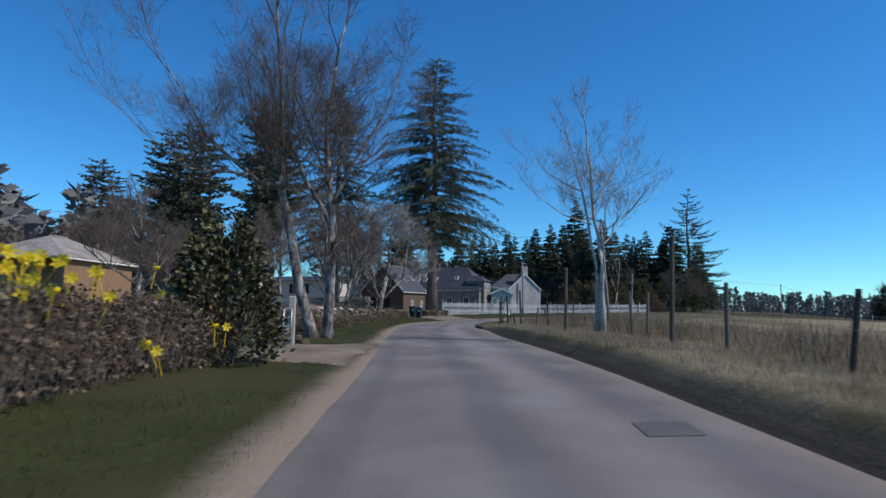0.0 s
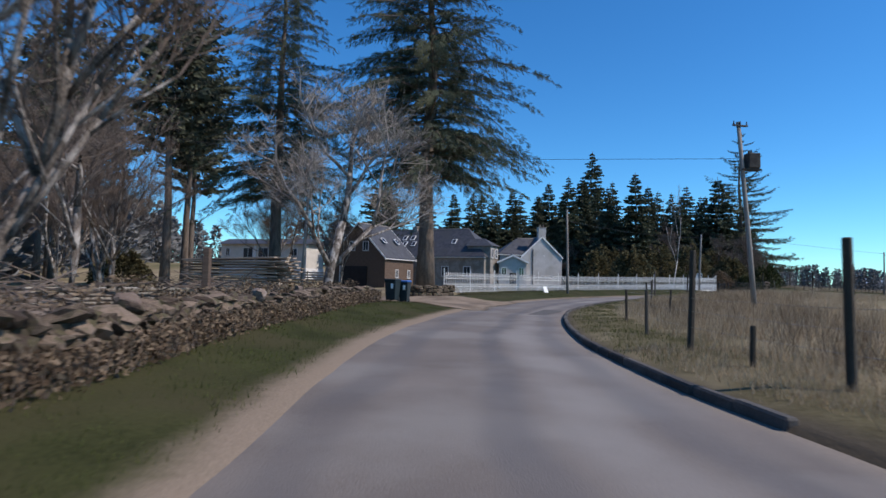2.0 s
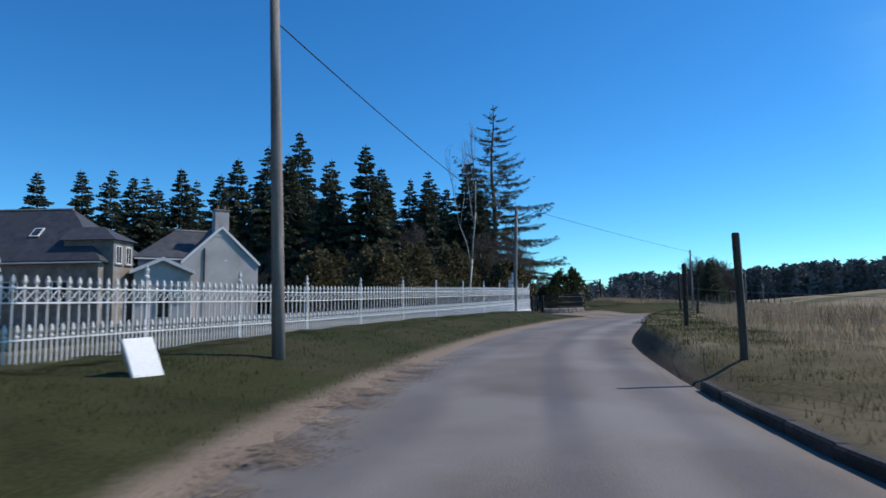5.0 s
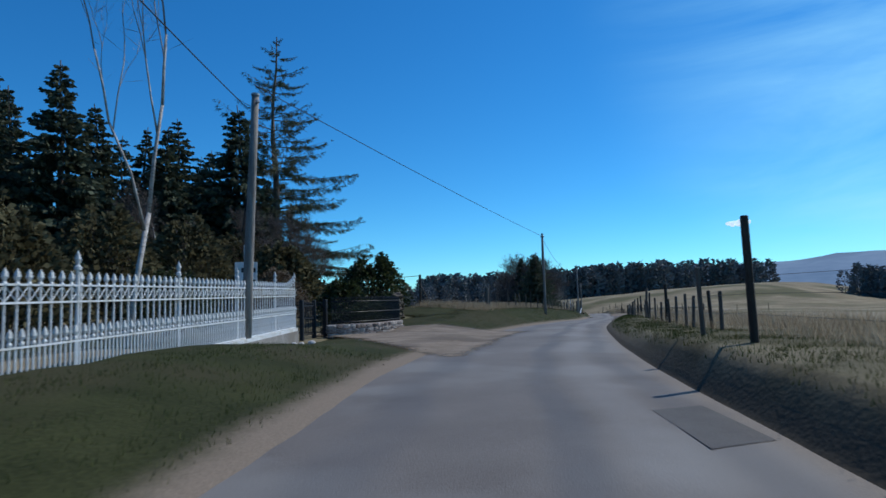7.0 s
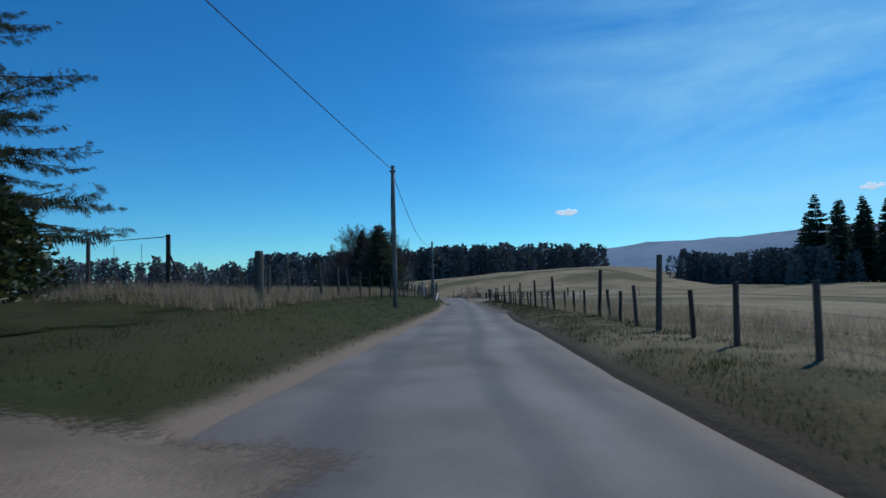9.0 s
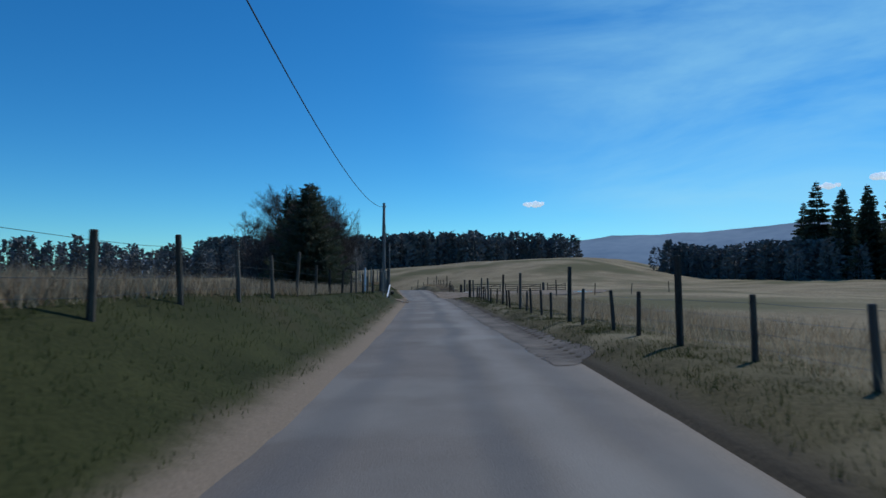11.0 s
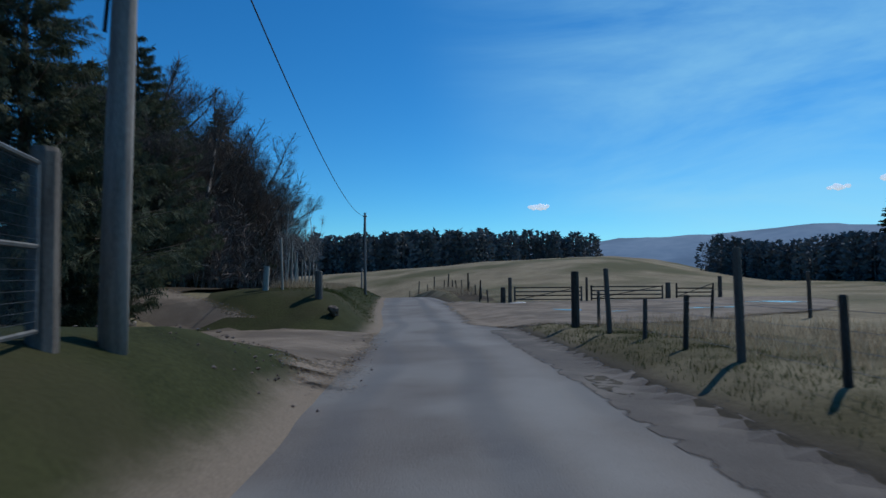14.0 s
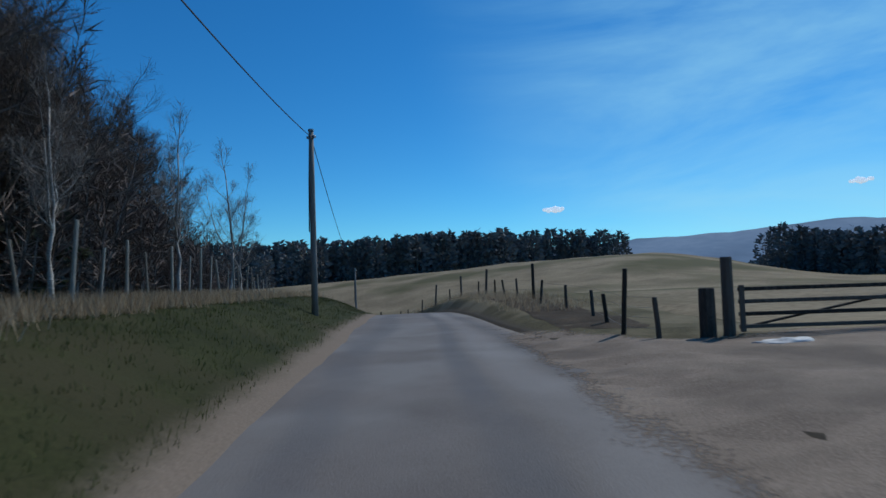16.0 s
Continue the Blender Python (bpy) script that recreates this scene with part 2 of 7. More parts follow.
def lane_material(name, base, edge, centre, width, tracks=None):
    """The base material's look, with an edge material's tone taking over where the offset from the lane passes centre, raggedly."""
    m = base.copy()
    m.name = name
    nt = m.node_tree
    N, L = nt.nodes, nt.links
    b = N["Principled BSDF"]
    src = b.inputs["Base Color"].links[0].from_socket
    uv = N.new("ShaderNodeUVMap")
    sep = N.new("ShaderNodeSeparateXYZ")
    L.new(uv.outputs[0], sep.inputs[0])
    pos = N.new("ShaderNodeNewGeometry").outputs["Position"]

    def noise_at(scale, detail=5):
        n = N.new("ShaderNodeTexNoise")
        n.inputs["Scale"].default_value, n.inputs["Detail"].default_value = scale, detail
        L.new(pos, n.inputs["Vector"])
        return n.outputs["Fac"]

    def math_node(op, a, c):
        n = N.new("ShaderNodeMath"); n.operation = op
        for i, v in enumerate((a, c)):
            if isinstance(v, (int, float)):
                n.inputs[i].default_value = v
            else:
                L.new(v, n.inputs[i])
        return n.outputs[0]

    def blend(fac, a, c):
        n = N.new("ShaderNodeMix"); n.data_type = 'RGBA'
        L.new(fac, n.inputs[0]); L.new(a, n.inputs[6])
        if isinstance(c, tuple):
            n.inputs[7].default_value = (*c, 1)
        else:
            L.new(c, n.inputs[7])
        return n.outputs[2]

    def ramp2(fac, a, c):
        n = N.new("ShaderNodeMapRange"); n.interpolation_type = 'SMOOTHSTEP'
        n.inputs[1].default_value, n.inputs[2].default_value = a, c
        L.new(fac, n.inputs[0])
        return n.outputs[0]

    off = sep.outputs[1]
    col = src
    for tone, mid, wid, amount in (tracks or ()):
        d = math_node('ABSOLUTE', math_node('SUBTRACT', math_node('ADD', off, math_node('MULTIPLY', math_node('SUBTRACT', noise_at(0.16, 2), 0.5), 1.2)), mid), 0)
        f = math_node('MULTIPLY', ramp2(d, wid, wid * 0.2), math_node('MULTIPLY', noise_at(0.5), amount * 1.6))
        col = blend(f, col, tone)
    wob = math_node('ADD', math_node('MULTIPLY', math_node('SUBTRACT', noise_at(0.9), 0.5), 1.3), math_node('MULTIPLY', math_node('SUBTRACT', noise_at(7.0), 0.5), 0.7))
    for tone, c0, w0 in edge:
        o = math_node('ADD', off, math_node('MULTIPLY', wob, abs(w0)))
        grit = blend(noise_at(45.0), N.new("ShaderNodeRGB").outputs[0], tuple(min(1, v * 1.45) for v in tone))
        grit.node.inputs[6].links[0].from_node.outputs[0].default_value = (*[v * 0.6 for v in tone], 1)
        col = blend(ramp2(o, c0 - w0, c0 + w0), col, grit)
    L.new(col, b.inputs["Base Color"])
    return m


# right edge tone: worn soil, with the bank's shade put into its dark
SAND, EARTH_SHADE = (0.21, 0.165, 0.125), (0.07, 0.058, 0.042)
M_LANE = lane_material("lane asphalt", M_ASPHALT, [(SAND, 1.5, 0.22), ((0.20, 0.17, 0.14), -3.0, -0.22)], 0, 0,
                       tracks=(((0.27, 0.255, 0.24), -1.55, 0.55, 0.4), ((0.085, 0.085, 0.092), -0.75, 0.4, 0.6), ((0.085, 0.085, 0.092), 0.75, 0.35, 0.45), ((0.085, 0.085, 0.092), -2.35, 0.4, 0.45)))
M_VERGE_L = lane_material("left verge", M_GRASS, [(SAND, 1.72, -0.3)], 0, 0)
M_SOD = material("rough field grass", (0.06, 0.052, 0.026), (0.13, 0.11, 0.06), 0.9, 0.95, 0.5, 14, space="World", stain=(0.19, 0.16, 0.10), stain_scale=0.35, spec=0.1)
M_VERGE_R = lane_material("right verge", M_SOD, [(EARTH_SHADE, -3.5, 0.22)], 0, 0)


# glow added to the clouds in place of sunlight, since they face away from it
for _m in (M_CLOUD,):
    _b = _m.node_tree.nodes["Principled BSDF"]
    _b.inputs["Emission Color"].default_value, _b.inputs["Emission Strength"].default_value = (0.72, 0.82, 0.95, 1), 0.75


def translucent(m, amount):
    """Thin leaves let part of the light through."""
    N, L = m.node_tree.nodes, m.node_tree.links
    b, out = N["Principled BSDF"], N["Material Output"]
    t, mix = N.new("ShaderNodeBsdfTranslucent"), N.new("ShaderNodeMixShader")
    mix.inputs[0].default_value = amount
    L.new(b.inputs["Base Color"].links[0].from_socket, t.inputs["Color"])
    L.new(b.outputs[0], mix.inputs[1]); L.new(t.outputs[0], mix.inputs[2]); L.new(mix.outputs[0], out.inputs["Surface"])


for _m, _a in ((M_STRAW, 0.45), (M_BLADE, 0.2), (M_RHODO, 0.3), (M_HEDGE, 0.3), (M_YELLOW, 0.4), (M_SCRUB, 0.3), (M_NEEDLE, 0.25), (M_PINE, 0.25)):
    translucent(_m, _a)


def scattered(m, coarse=0.9, fine=0.7):
    """Loose grains thin out towards the rim, by the sheet's edge attribute."""
    N, L = m.node_tree.nodes, m.node_tree.links
    out = N["Material Output"]
    src = out.inputs["Surface"].links[0].from_socket
    at, pos = N.new("ShaderNodeAttribute"), N.new("ShaderNodeNewGeometry").outputs["Position"]
    at.attribute_name = "edge"
    total = at.outputs["Fac"]
    for scale, amount in ((1.1, coarse), (14.0, fine)):
        n, s, mm = N.new("ShaderNodeTexNoise"), N.new("ShaderNodeMath"), N.new("ShaderNodeMath")
        n.inputs["Scale"].default_value, n.inputs["Detail"].default_value = scale, 4
        s.operation, mm.operation = 'SUBTRACT', 'MULTIPLY_ADD'
        s.inputs[1].default_value, mm.inputs[1].default_value = 0.5, amount
        L.new(pos, n.inputs["Vector"]); L.new(n.outputs["Fac"], s.inputs[0]); L.new(s.outputs[0], mm.inputs[0]); L.new(total, mm.inputs[2])
        total = mm.outputs[0]
    r = N.new("ShaderNodeMapRange")
    r.interpolation_type = 'SMOOTHSTEP'
    r.inputs[1].default_value, r.inputs[2].default_value = 0.3, 0.62
    clear, mix = N.new("ShaderNodeBsdfTransparent"), N.new("ShaderNodeMixShader")
    L.new(total, r.inputs[0]); L.new(r.outputs[0], mix.inputs[0]); L.new(clear.outputs[0], mix.inputs[1]); L.new(src, mix.inputs[2]); L.new(mix.outputs[0], out.inputs["Surface"])


M_LOOSE = M_GRAVEL.copy()
M_LOOSE.name = "loose gravel"
M_TURF = M_GRASS.copy()
M_TURF.name = "rough turf"
scattered(M_LOOSE, 0.45, 0.6)
M_RUT = M_SOIL.copy()
M_RUT.name = "broken wet tarmac"
scattered(M_RUT)
scattered(M_TURF)
scattered(M_STRIP, 0.3, 0.4)


# ---- mesh helpers ----
def mesh_ob(name, verts, faces, mat, parent=None, label="", smooth=False):
    me = bpy.data.meshes.new(name)
    me.from_pydata(verts, [], faces)
    me.materials.append(mat)
    if smooth:
        me.polygons.foreach_set("use_smooth", [True] * len(me.polygons))
    me.update()
    ob = new(name, me)
    if parent:
        ob.parent = parent
    if label:
        ob["label"] = label
    return ob


def part(name, bm, mat, parent=None, label="", smooth=False):
    me = bpy.data.meshes.new(name)
    bm.to_mesh(me)
    bm.free()
    me.materials.append(mat)
    if smooth:
        me.polygons.foreach_set("use_smooth", [True] * len(me.polygons))
    ob = new(name, me)
    if parent:
        ob.parent = parent
    if label:
        ob["label"] = label
    return ob


def thing(name, x, y, z, label, category, group="", rz=0.0, kind=""):
    ob = new(name)
    ob.empty_display_size = 0.2
    ob.matrix_basis = pose(x, y, z, 0, 0, rz)
    return tagged(ob, label, category, group, kind)


def share(ob, m, parent):
    """Another piece on the same mesh."""
    c = ob.copy()
    scene.collection.objects.link(c)
    c.parent = parent
    c.matrix_basis = m
    return c


def add_box(bm, x0, y0, z0, x1, y1, z1, bev=0.0):
    r = bmesh.ops.create_cube(bm, size=1, matrix=Matrix.Translation(((x0 + x1) / 2, (y0 + y1) / 2, (z0 + z1) / 2)) @ Matrix.Diagonal((x1 - x0, y1 - y0, z1 - z0, 1)))
    if bev:
        es = list({e for v in r["verts"] for e in v.link_edges})
        bmesh.ops.bevel(bm, geom=es, offset=bev, segments=1, affect='EDGES')
    return bm


def box(x0, y0, z0, x1, y1, z1, bev=0.01):
    return add_box(bmesh.new(), x0, y0, z0, x1, y1, z1, bev)


def tube(V, F, a, b, r0, r1, n=5):
    """A tapered tube from a to b into the lists."""
    a, b = Vector(a), Vector(b)
    d = (b - a)
    if d.length < 1e-6:
        return
    d.normalize()
    u = d.orthogonal().normalized()
    w = d.cross(u)
    k = len(V)
    for p, r in ((a, r0), (b, r1)):
        for i in range(n):
            t = 2 * math.pi * i / n
            V.append(p + u * (math.cos(t) * r) + w * (math.sin(t) * r))
    for i in range(n):
        j = (i + 1) % n
        F.append((k + i, k + j, k + n + j, k + n + i))
    F.append(tuple(k + i for i in reversed(range(n))))
    F.append(tuple(k + n + i for i in range(n)))


def sweep(V, F, pts, radii, n=6):
    """A tube with joined rings along points."""
    pts = [Vector(p) for p in pts]
    k = len(V)
    for q, p in enumerate(pts):
        d = (pts[min(q + 1, len(pts) - 1)] - pts[max(q - 1, 0)]).normalized()
        u = Vector((0, 0, 1)).cross(d)
        u = u.normalized() if u.length > 0.05 else Vector((1, 0, 0))
        w = d.cross(u)
        for i in range(n):
            t = 2 * math.pi * i / n
            V.append(p + u * (math.cos(t) * radii[q]) + w * (math.sin(t) * radii[q]))
    for q in range(len(pts) - 1):
        for i in range(n):
            j = (i + 1) % n
            F.append((k + q * n + i, k + q * n + j, k + (q + 1) * n + j, k + (q + 1) * n + i))
    F.append(tuple(k + i for i in reversed(range(n))))
    F.append(tuple(k + (len(pts) - 1) * n + i for i in range(n)))


# ---- lie of the land ----
ROAD = [(3, -70, -0.3), (1.2, -25, -0.1), (0, 0, 0), (-0.6, 14.5, 0.25), (-1.04, 29.7, 0.24), (-0.18, 44.3, 0.22), (3.03, 58.7, 0.2),
        (8.06, 70.6, 0.33), (15.4, 80.4, 0.45), (23.6, 88.7, 0.57), (31.9, 95.1, 0.65), (41.3, 100.8, 0.6), (52.0, 106.4, 0.5),
        (63.1, 112.0, 0.25), (74.3, 117.6, -0.1), (85.1, 123.2, -0.45), (95.8, 128.7, -0.7), (107.0, 134.5, -1.0), (117.7, 140.4, -1.2),
        (130, 147.2, -1.25), (143, 155, -1.45), (156, 164, -2.6), (172, 178, -5.0), (190, 198, -7.5), (205, 225, -9), (215, 270, -10)]


def spline(ctrl, step=1.0):
    """Points of a smooth curve through the given ones."""
    c = np.array(ctrl, float)
    c = np.vstack([2 * c[0] - c[1], c, 2 * c[-1] - c[-2]])
    out = []
    for i in range(1, len(c) - 2):
        n = max(2, int(np.linalg.norm((c[i + 1] - c[i])[:2]) / step))
        for j in range(n):
            f = j / n
            out.append(0.5 * (2 * c[i] + (c[i + 1] - c[i - 1]) * f + (2 * c[i - 1] - 5 * c[i] + 4 * c[i + 1] - c[i + 2]) * f * f
                              + (3 * c[i] - c[i - 1] - 3 * c[i + 1] + c[i + 2]) * f ** 3))
    out.append(c[-2])
    return np.array(out)


RL = spline(ROAD, 1.0)
RT = np.gradient(RL[:, :2], axis=0)
RT /= np.linalg.norm(RT, axis=1)[:, None]
RN = np.stack([-RT[:, 1], RT[:, 0]], 1)              # to the left
RS = np.r_[0, np.cumsum(np.linalg.norm(np.diff(RL[:, :2], axis=0), axis=1))]
RS -= RS[np.argmin(np.hypot(RL[:, 0], RL[:, 1]))]    # metres along, 0 at the origin
EDGE_L, EDGE_R = 1.4, -3.2                           # the lane's edges in its nominal section
SIDE_L = [(-80, 1.3), (0, 1.2), (12, 1.0), (25, 1.2), (42, 1.9), (50, 2.1), (58, 2.3), (72, 2.1), (81, 2.3), (101, 2.1), (109, 2.4), (117, 2.5), (124, 2.5), (130, 2.1), (140, 1.6),
          (165, 1.4), (184, 1.4), (190, 1.55), (200, 1.3), (210, 1.9), (222, 2.2), (240, 1.8), (420, 1.4)]
SIDE_R = [(-80, -3.6), (10, -3.7), (24, -3.5), (33, -3.5), (38, -3.0), (43, -2.75), (50, -2.65), (60, -2.5), (66, -2.75), (74, -2.85), (82, -2.5), (90, -2.3), (102, -2.65), (110, -2.6), (118, -2.45),
          (126, -2.2), (135, -2.3), (142, -2.2), (152, -2.6), (166, -2.95), (205, -3.0), (215, -2.7), (221, -2.2), (230, -1.9), (420, -1.9)]


def warp(s, o):
    """True offset of a place in the nominal section, for the lane widens and narrows."""
    l, r = np.interp(s, *np.array(SIDE_L).T), np.interp(s, *np.array(SIDE_R).T)
    return np.where(o > EDGE_L, l + o - EDGE_L, np.where(o > 0, o * l / EDGE_L, np.where(o > EDGE_R, o * r / EDGE_R, r + o - EDGE_R)))


def nominal(s, o):
    """The other way round."""
    l, r = np.interp(s, *np.array(SIDE_L).T), np.interp(s, *np.array(SIDE_R).T)
    return np.where(o > l, o - l + EDGE_L, np.where(o > 0, o * EDGE_L / l, np.where(o > r, o * EDGE_R / r, o - r + EDGE_R)))


def along(s, off=0.0):
    """Plan place at s metres along the lane and off metres to its left."""
    return (float(np.interp(s, RS, RL[:, 0] + RN[:, 0] * off)), float(np.interp(s, RS, RL[:, 1] + RN[:, 1] * off)))


def nearest(x, y):
    x, y = np.atleast_1d(np.asarray(x, float)), np.atleast_1d(np.asarray(y, float))
    s, off, z = np.empty(len(x)), np.empty(len(x)), np.empty(len(x))
    for a in range(0, len(x), 4000):
        dx, dy = x[a:a + 4000, None] - RL[None, :, 0], y[a:a + 4000, None] - RL[None, :, 1]
        i = (dx * dx + dy * dy).argmin(1)
        q = np.arange(len(i))
        f = (dx[q, i] * RT[i, 0] + dy[q, i] * RT[i, 1])
        s[a:a + 4000] = RS[i] + f
        lat = dx[q, i] * RN[i, 0] + dy[q, i] * RN[i, 1]
        dist = np.sqrt(np.maximum(dx[q, i] ** 2 + dy[q, i] ** 2, 0))
        off[a:a + 4000] = np.where(np.abs(f) > 3, np.sign(lat + 1e-9) * dist, lat)
        z[a:a + 4000] = np.interp(s[a:a + 4000], RS, RL[:, 2])
    return s, off, z


def ease(v, a, b):
    t = np.clip((v - a) / (b - a), 0, 1)
    return t * t * (3 - 2 * t)


def wave(x, y):
    return (np.sin(x * 0.11 + 1.3) * np.cos(y * 0.13 + 0.4) + 0.6 * np.sin(x * 0.31 + y * 0.23) + 0.4 * np.sin(x * 0.7 - y * 0.55 + 2)) / 2


BANK_L = [(-80, 0.25), (0, 0.3), (9, 0.2), (11.5, 0.0), (17.5, 0.0), (21, 0.35), (55, 0.35), (62, 0.1), (72, 0.3), (80, 0.4), (108, 0.45), (114, 0.05), (121, 0.1), (126, 0.6), (132, 1.0), (150, 1.2),
          (160, 1.1), (172, 1.0), (186, 0.9), (191, 0.1), (196.3, 0.1), (197.7, 0.95), (199.5, 1.3), (204, 1.2), (210, 0.95), (235, 0.9), (280, 0.5), (420, 0.5)]
BANK_R = [(-80, 0.34), (28, 0.32), (36, 0.1), (70, 0.1), (79, 0.22), (86, 0.45), (96, 0.5), (106, 0.48), (114, 0.36), (122, 0.26), (190, 0.26), (200, 0.1), (214, 0.05), (222, 0.25), (240, 0.8), (280, 0.8), (420, 0.5)]


def land(x, y):
    """Height of the ground beside the lane and over the fields."""
    x, y = np.atleast_1d(np.asarray(x, float)), np.atleast_1d(np.asarray(y, float))
    s, off, z = nearest(x, y)
    off = nominal(s, off)
    bl = np.interp(s, *np.array(BANK_L).T)
    br = np.interp(s, *np.array(BANK_R).T)
    side = np.where(off > 0, bl * ease(off, EDGE_L, EDGE_L + np.interp(s, (60, 130, 150, 168, 190, 208), (3.4, 2.8, 2.6, 1.5, 1.5, 2.6))), br * ease(-off, -EDGE_R, -EDGE_R + np.interp(s, (34, 40, 78, 86, 106, 116, 132), (0.6, 1.3, 1.3, 0.5, 0.5, 0.8, 1.0))))
    near = z + side
    far = 0.35 * wave(x, y) * ease(np.abs(off), 6, 30) - 1.5 * ease(np.hypot(x - 60, y - 90), 120, 400)
    far = far + 9.6 * np.exp(-(((x - 370) / 165) ** 2 + ((y - 170) / 115) ** 2)) * ease(y, 112, 172)
    far = far - 9.0 * np.exp(-(((x - 205) / 55) ** 2 + ((y - 218) / 75) ** 2))
    far = far - 1.6 * ease(-off, 8, 60) * ease(x, 20, 60)
    far = far + 4.5 * ease(y, 125, 200) * ease(-x, -40, 30)
    far = far - 14 * ease(np.hypot(x - 60, y - 90), 500, 1500)
    side = side + 0.3 * np.exp(-(((x - 49.8) / 2.6) ** 2 + ((y - 114.4) / 2.2) ** 2))
    w = ease(np.abs(off), 5, 45)
    zz = z * (1 - w) + far * w
    return zz + side * (1 - 0.6 * w) + 0.05 * wave(x * 5, y * 5) * ease(np.abs(off), 3.5, 7)


def ground(x, y):
    return float(land(x, y)[0])


def axis_lines(lo, hi, step, far):
    mid = list(np.arange(lo, hi + 0.01, step))
    out, d, v = [], step, 0.0
    while v < far:
        d *= 1.22
        v += d
        out.append(v)
    return np.array([lo - v for v in reversed(out)] + mid + [hi + v for v in out])


def build_ground():
    xs, ys = axis_lines(-45, 185, 1.5, 4300), axis_lines(-30, 190, 1.5, 4300)
    X, Y = np.meshgrid(xs, ys, indexing="ij")
    Z = land(X.ravel(), Y.ravel())
    s, off, _ = nearest(X.ravel(), Y.ravel())
    off = nominal(s, off)
    Z -= 0.5 * (1 - ease(np.abs(off + 0.9), 6.3, 8.2))       # the verges lie over this strip
    V = np.stack([X.ravel(), Y.ravel(), Z], 1).tolist()
    ny = len(ys)
    F = [(i * ny + j, (i + 1) * ny + j, (i + 1) * ny + j + 1, i * ny + j + 1) for i in range(len(xs) - 1) for j in range(ny - 1)]
    g = mesh_ob("ground", V, F, M_DRY, smooth=True)
    return tagged(g, "dry straw-coloured pasture and rough grass rolling to the horizon", "ground", kind="structure")


def strip(name, offs, mat, zfun, s0=-60, s1=330, step=1.0, wob=0.0):
    """A surface that runs along the lane between offsets."""
    V, F, UV = [], [], []
    ss = np.arange(s0, s1, step)
    for s in ss:
        for k, o in enumerate(offs):
            e = wob * (noise.noise((s * 0.35, o * 0.5, 3.1)) + 0.6 * noise.noise((s * 1.3, o, 7.7))) if k in (0, len(offs) - 1) or wob < 0 else 0
            x, y = along(s, float(warp(s, o + e)))
            V.append((x, y, zfun(s, o + e, x, y)))
            UV.append((s, o + e))
    n = len(offs)
    for i in range(len(ss) - 1):
        for k in range(n - 1):
            F.append((i * n + k, (i + 1) * n + k, (i + 1) * n + k + 1, i * n + k + 1))
    ob = mesh_ob(name, V, F, mat, smooth=True)
    lay = ob.data.uv_layers.new(name="lane")
    idx = np.empty(len(ob.data.loops), int)
    ob.data.loops.foreach_get("vertex_index", idx)
    lay.data.foreach_set("uv", np.array(UV)[idx].ravel())
    return ob


def lane_z(s, o, x, y):
    camber = -0.03 * ((o + 0.9) / 2.3) ** 2
    return float(np.interp(s, RS, RL[:, 2])) + camber + 0.012 * noise.noise((s * 0.5, o, 0))


def verge_z(s, o, x, y):
    z = ground(x, y)
    inner = (o < 0 and o > EDGE_R) or (o > 0 and o < EDGE_L)
    if inner:
        return lane_z(s, o, x, y) - 0.05
    d = (o - EDGE_L) if o > 0 else (EDGE_R - o)
    return z + 0.02 + 0.05 * noise.noise((x * 0.9, y * 0.9, 0)) * min(1, d) - (0.6 * max(0, d - 5.6) if d > 5.6 else 0)


build_ground()
tagged(strip("road", [-3.45, -3.1, -2.4, -1.6, -0.9, -0.2, 0.6, 1.3, 1.6], M_LANE, lane_z, wob=0.12), "narrow worn grey asphalt lane with paler wheel tracks", "road", kind="structure")
tagged(strip("verge_left", [1.15, 1.45, 1.8, 2.3, 3.0, 3.8, 4.8, 5.8, 7.2], M_VERGE_L, verge_z, wob=0.1), "short green grass verge beside the lane", "verge", kind="structure")
tagged(strip("verge_right", [-9.2, -7.6, -6.4, -5.4, -4.7, -4.25, -4.0, -3.8, -3.65, -3.5, -3.38, -3.25, -3.15, -3.0], M_VERGE_R, verge_z, step=0.5, wob=0.12), "rough grass verge with a worn soil edge, darkened for bank shade", "verge", kind="structure")


def cover(x, y):
    """Height of what is walked on at a place: lane, verge or field."""
    s, off, z = nearest(x, y)
    s, off = float(s[0]), float(nominal(s, off)[0])
    if EDGE_R < off < EDGE_L:
        return lane_z(s, off, x, y)
    if -9 < off < 7:
        return verge_z(s, off, x, y)
    return ground(x, y) + 0.02


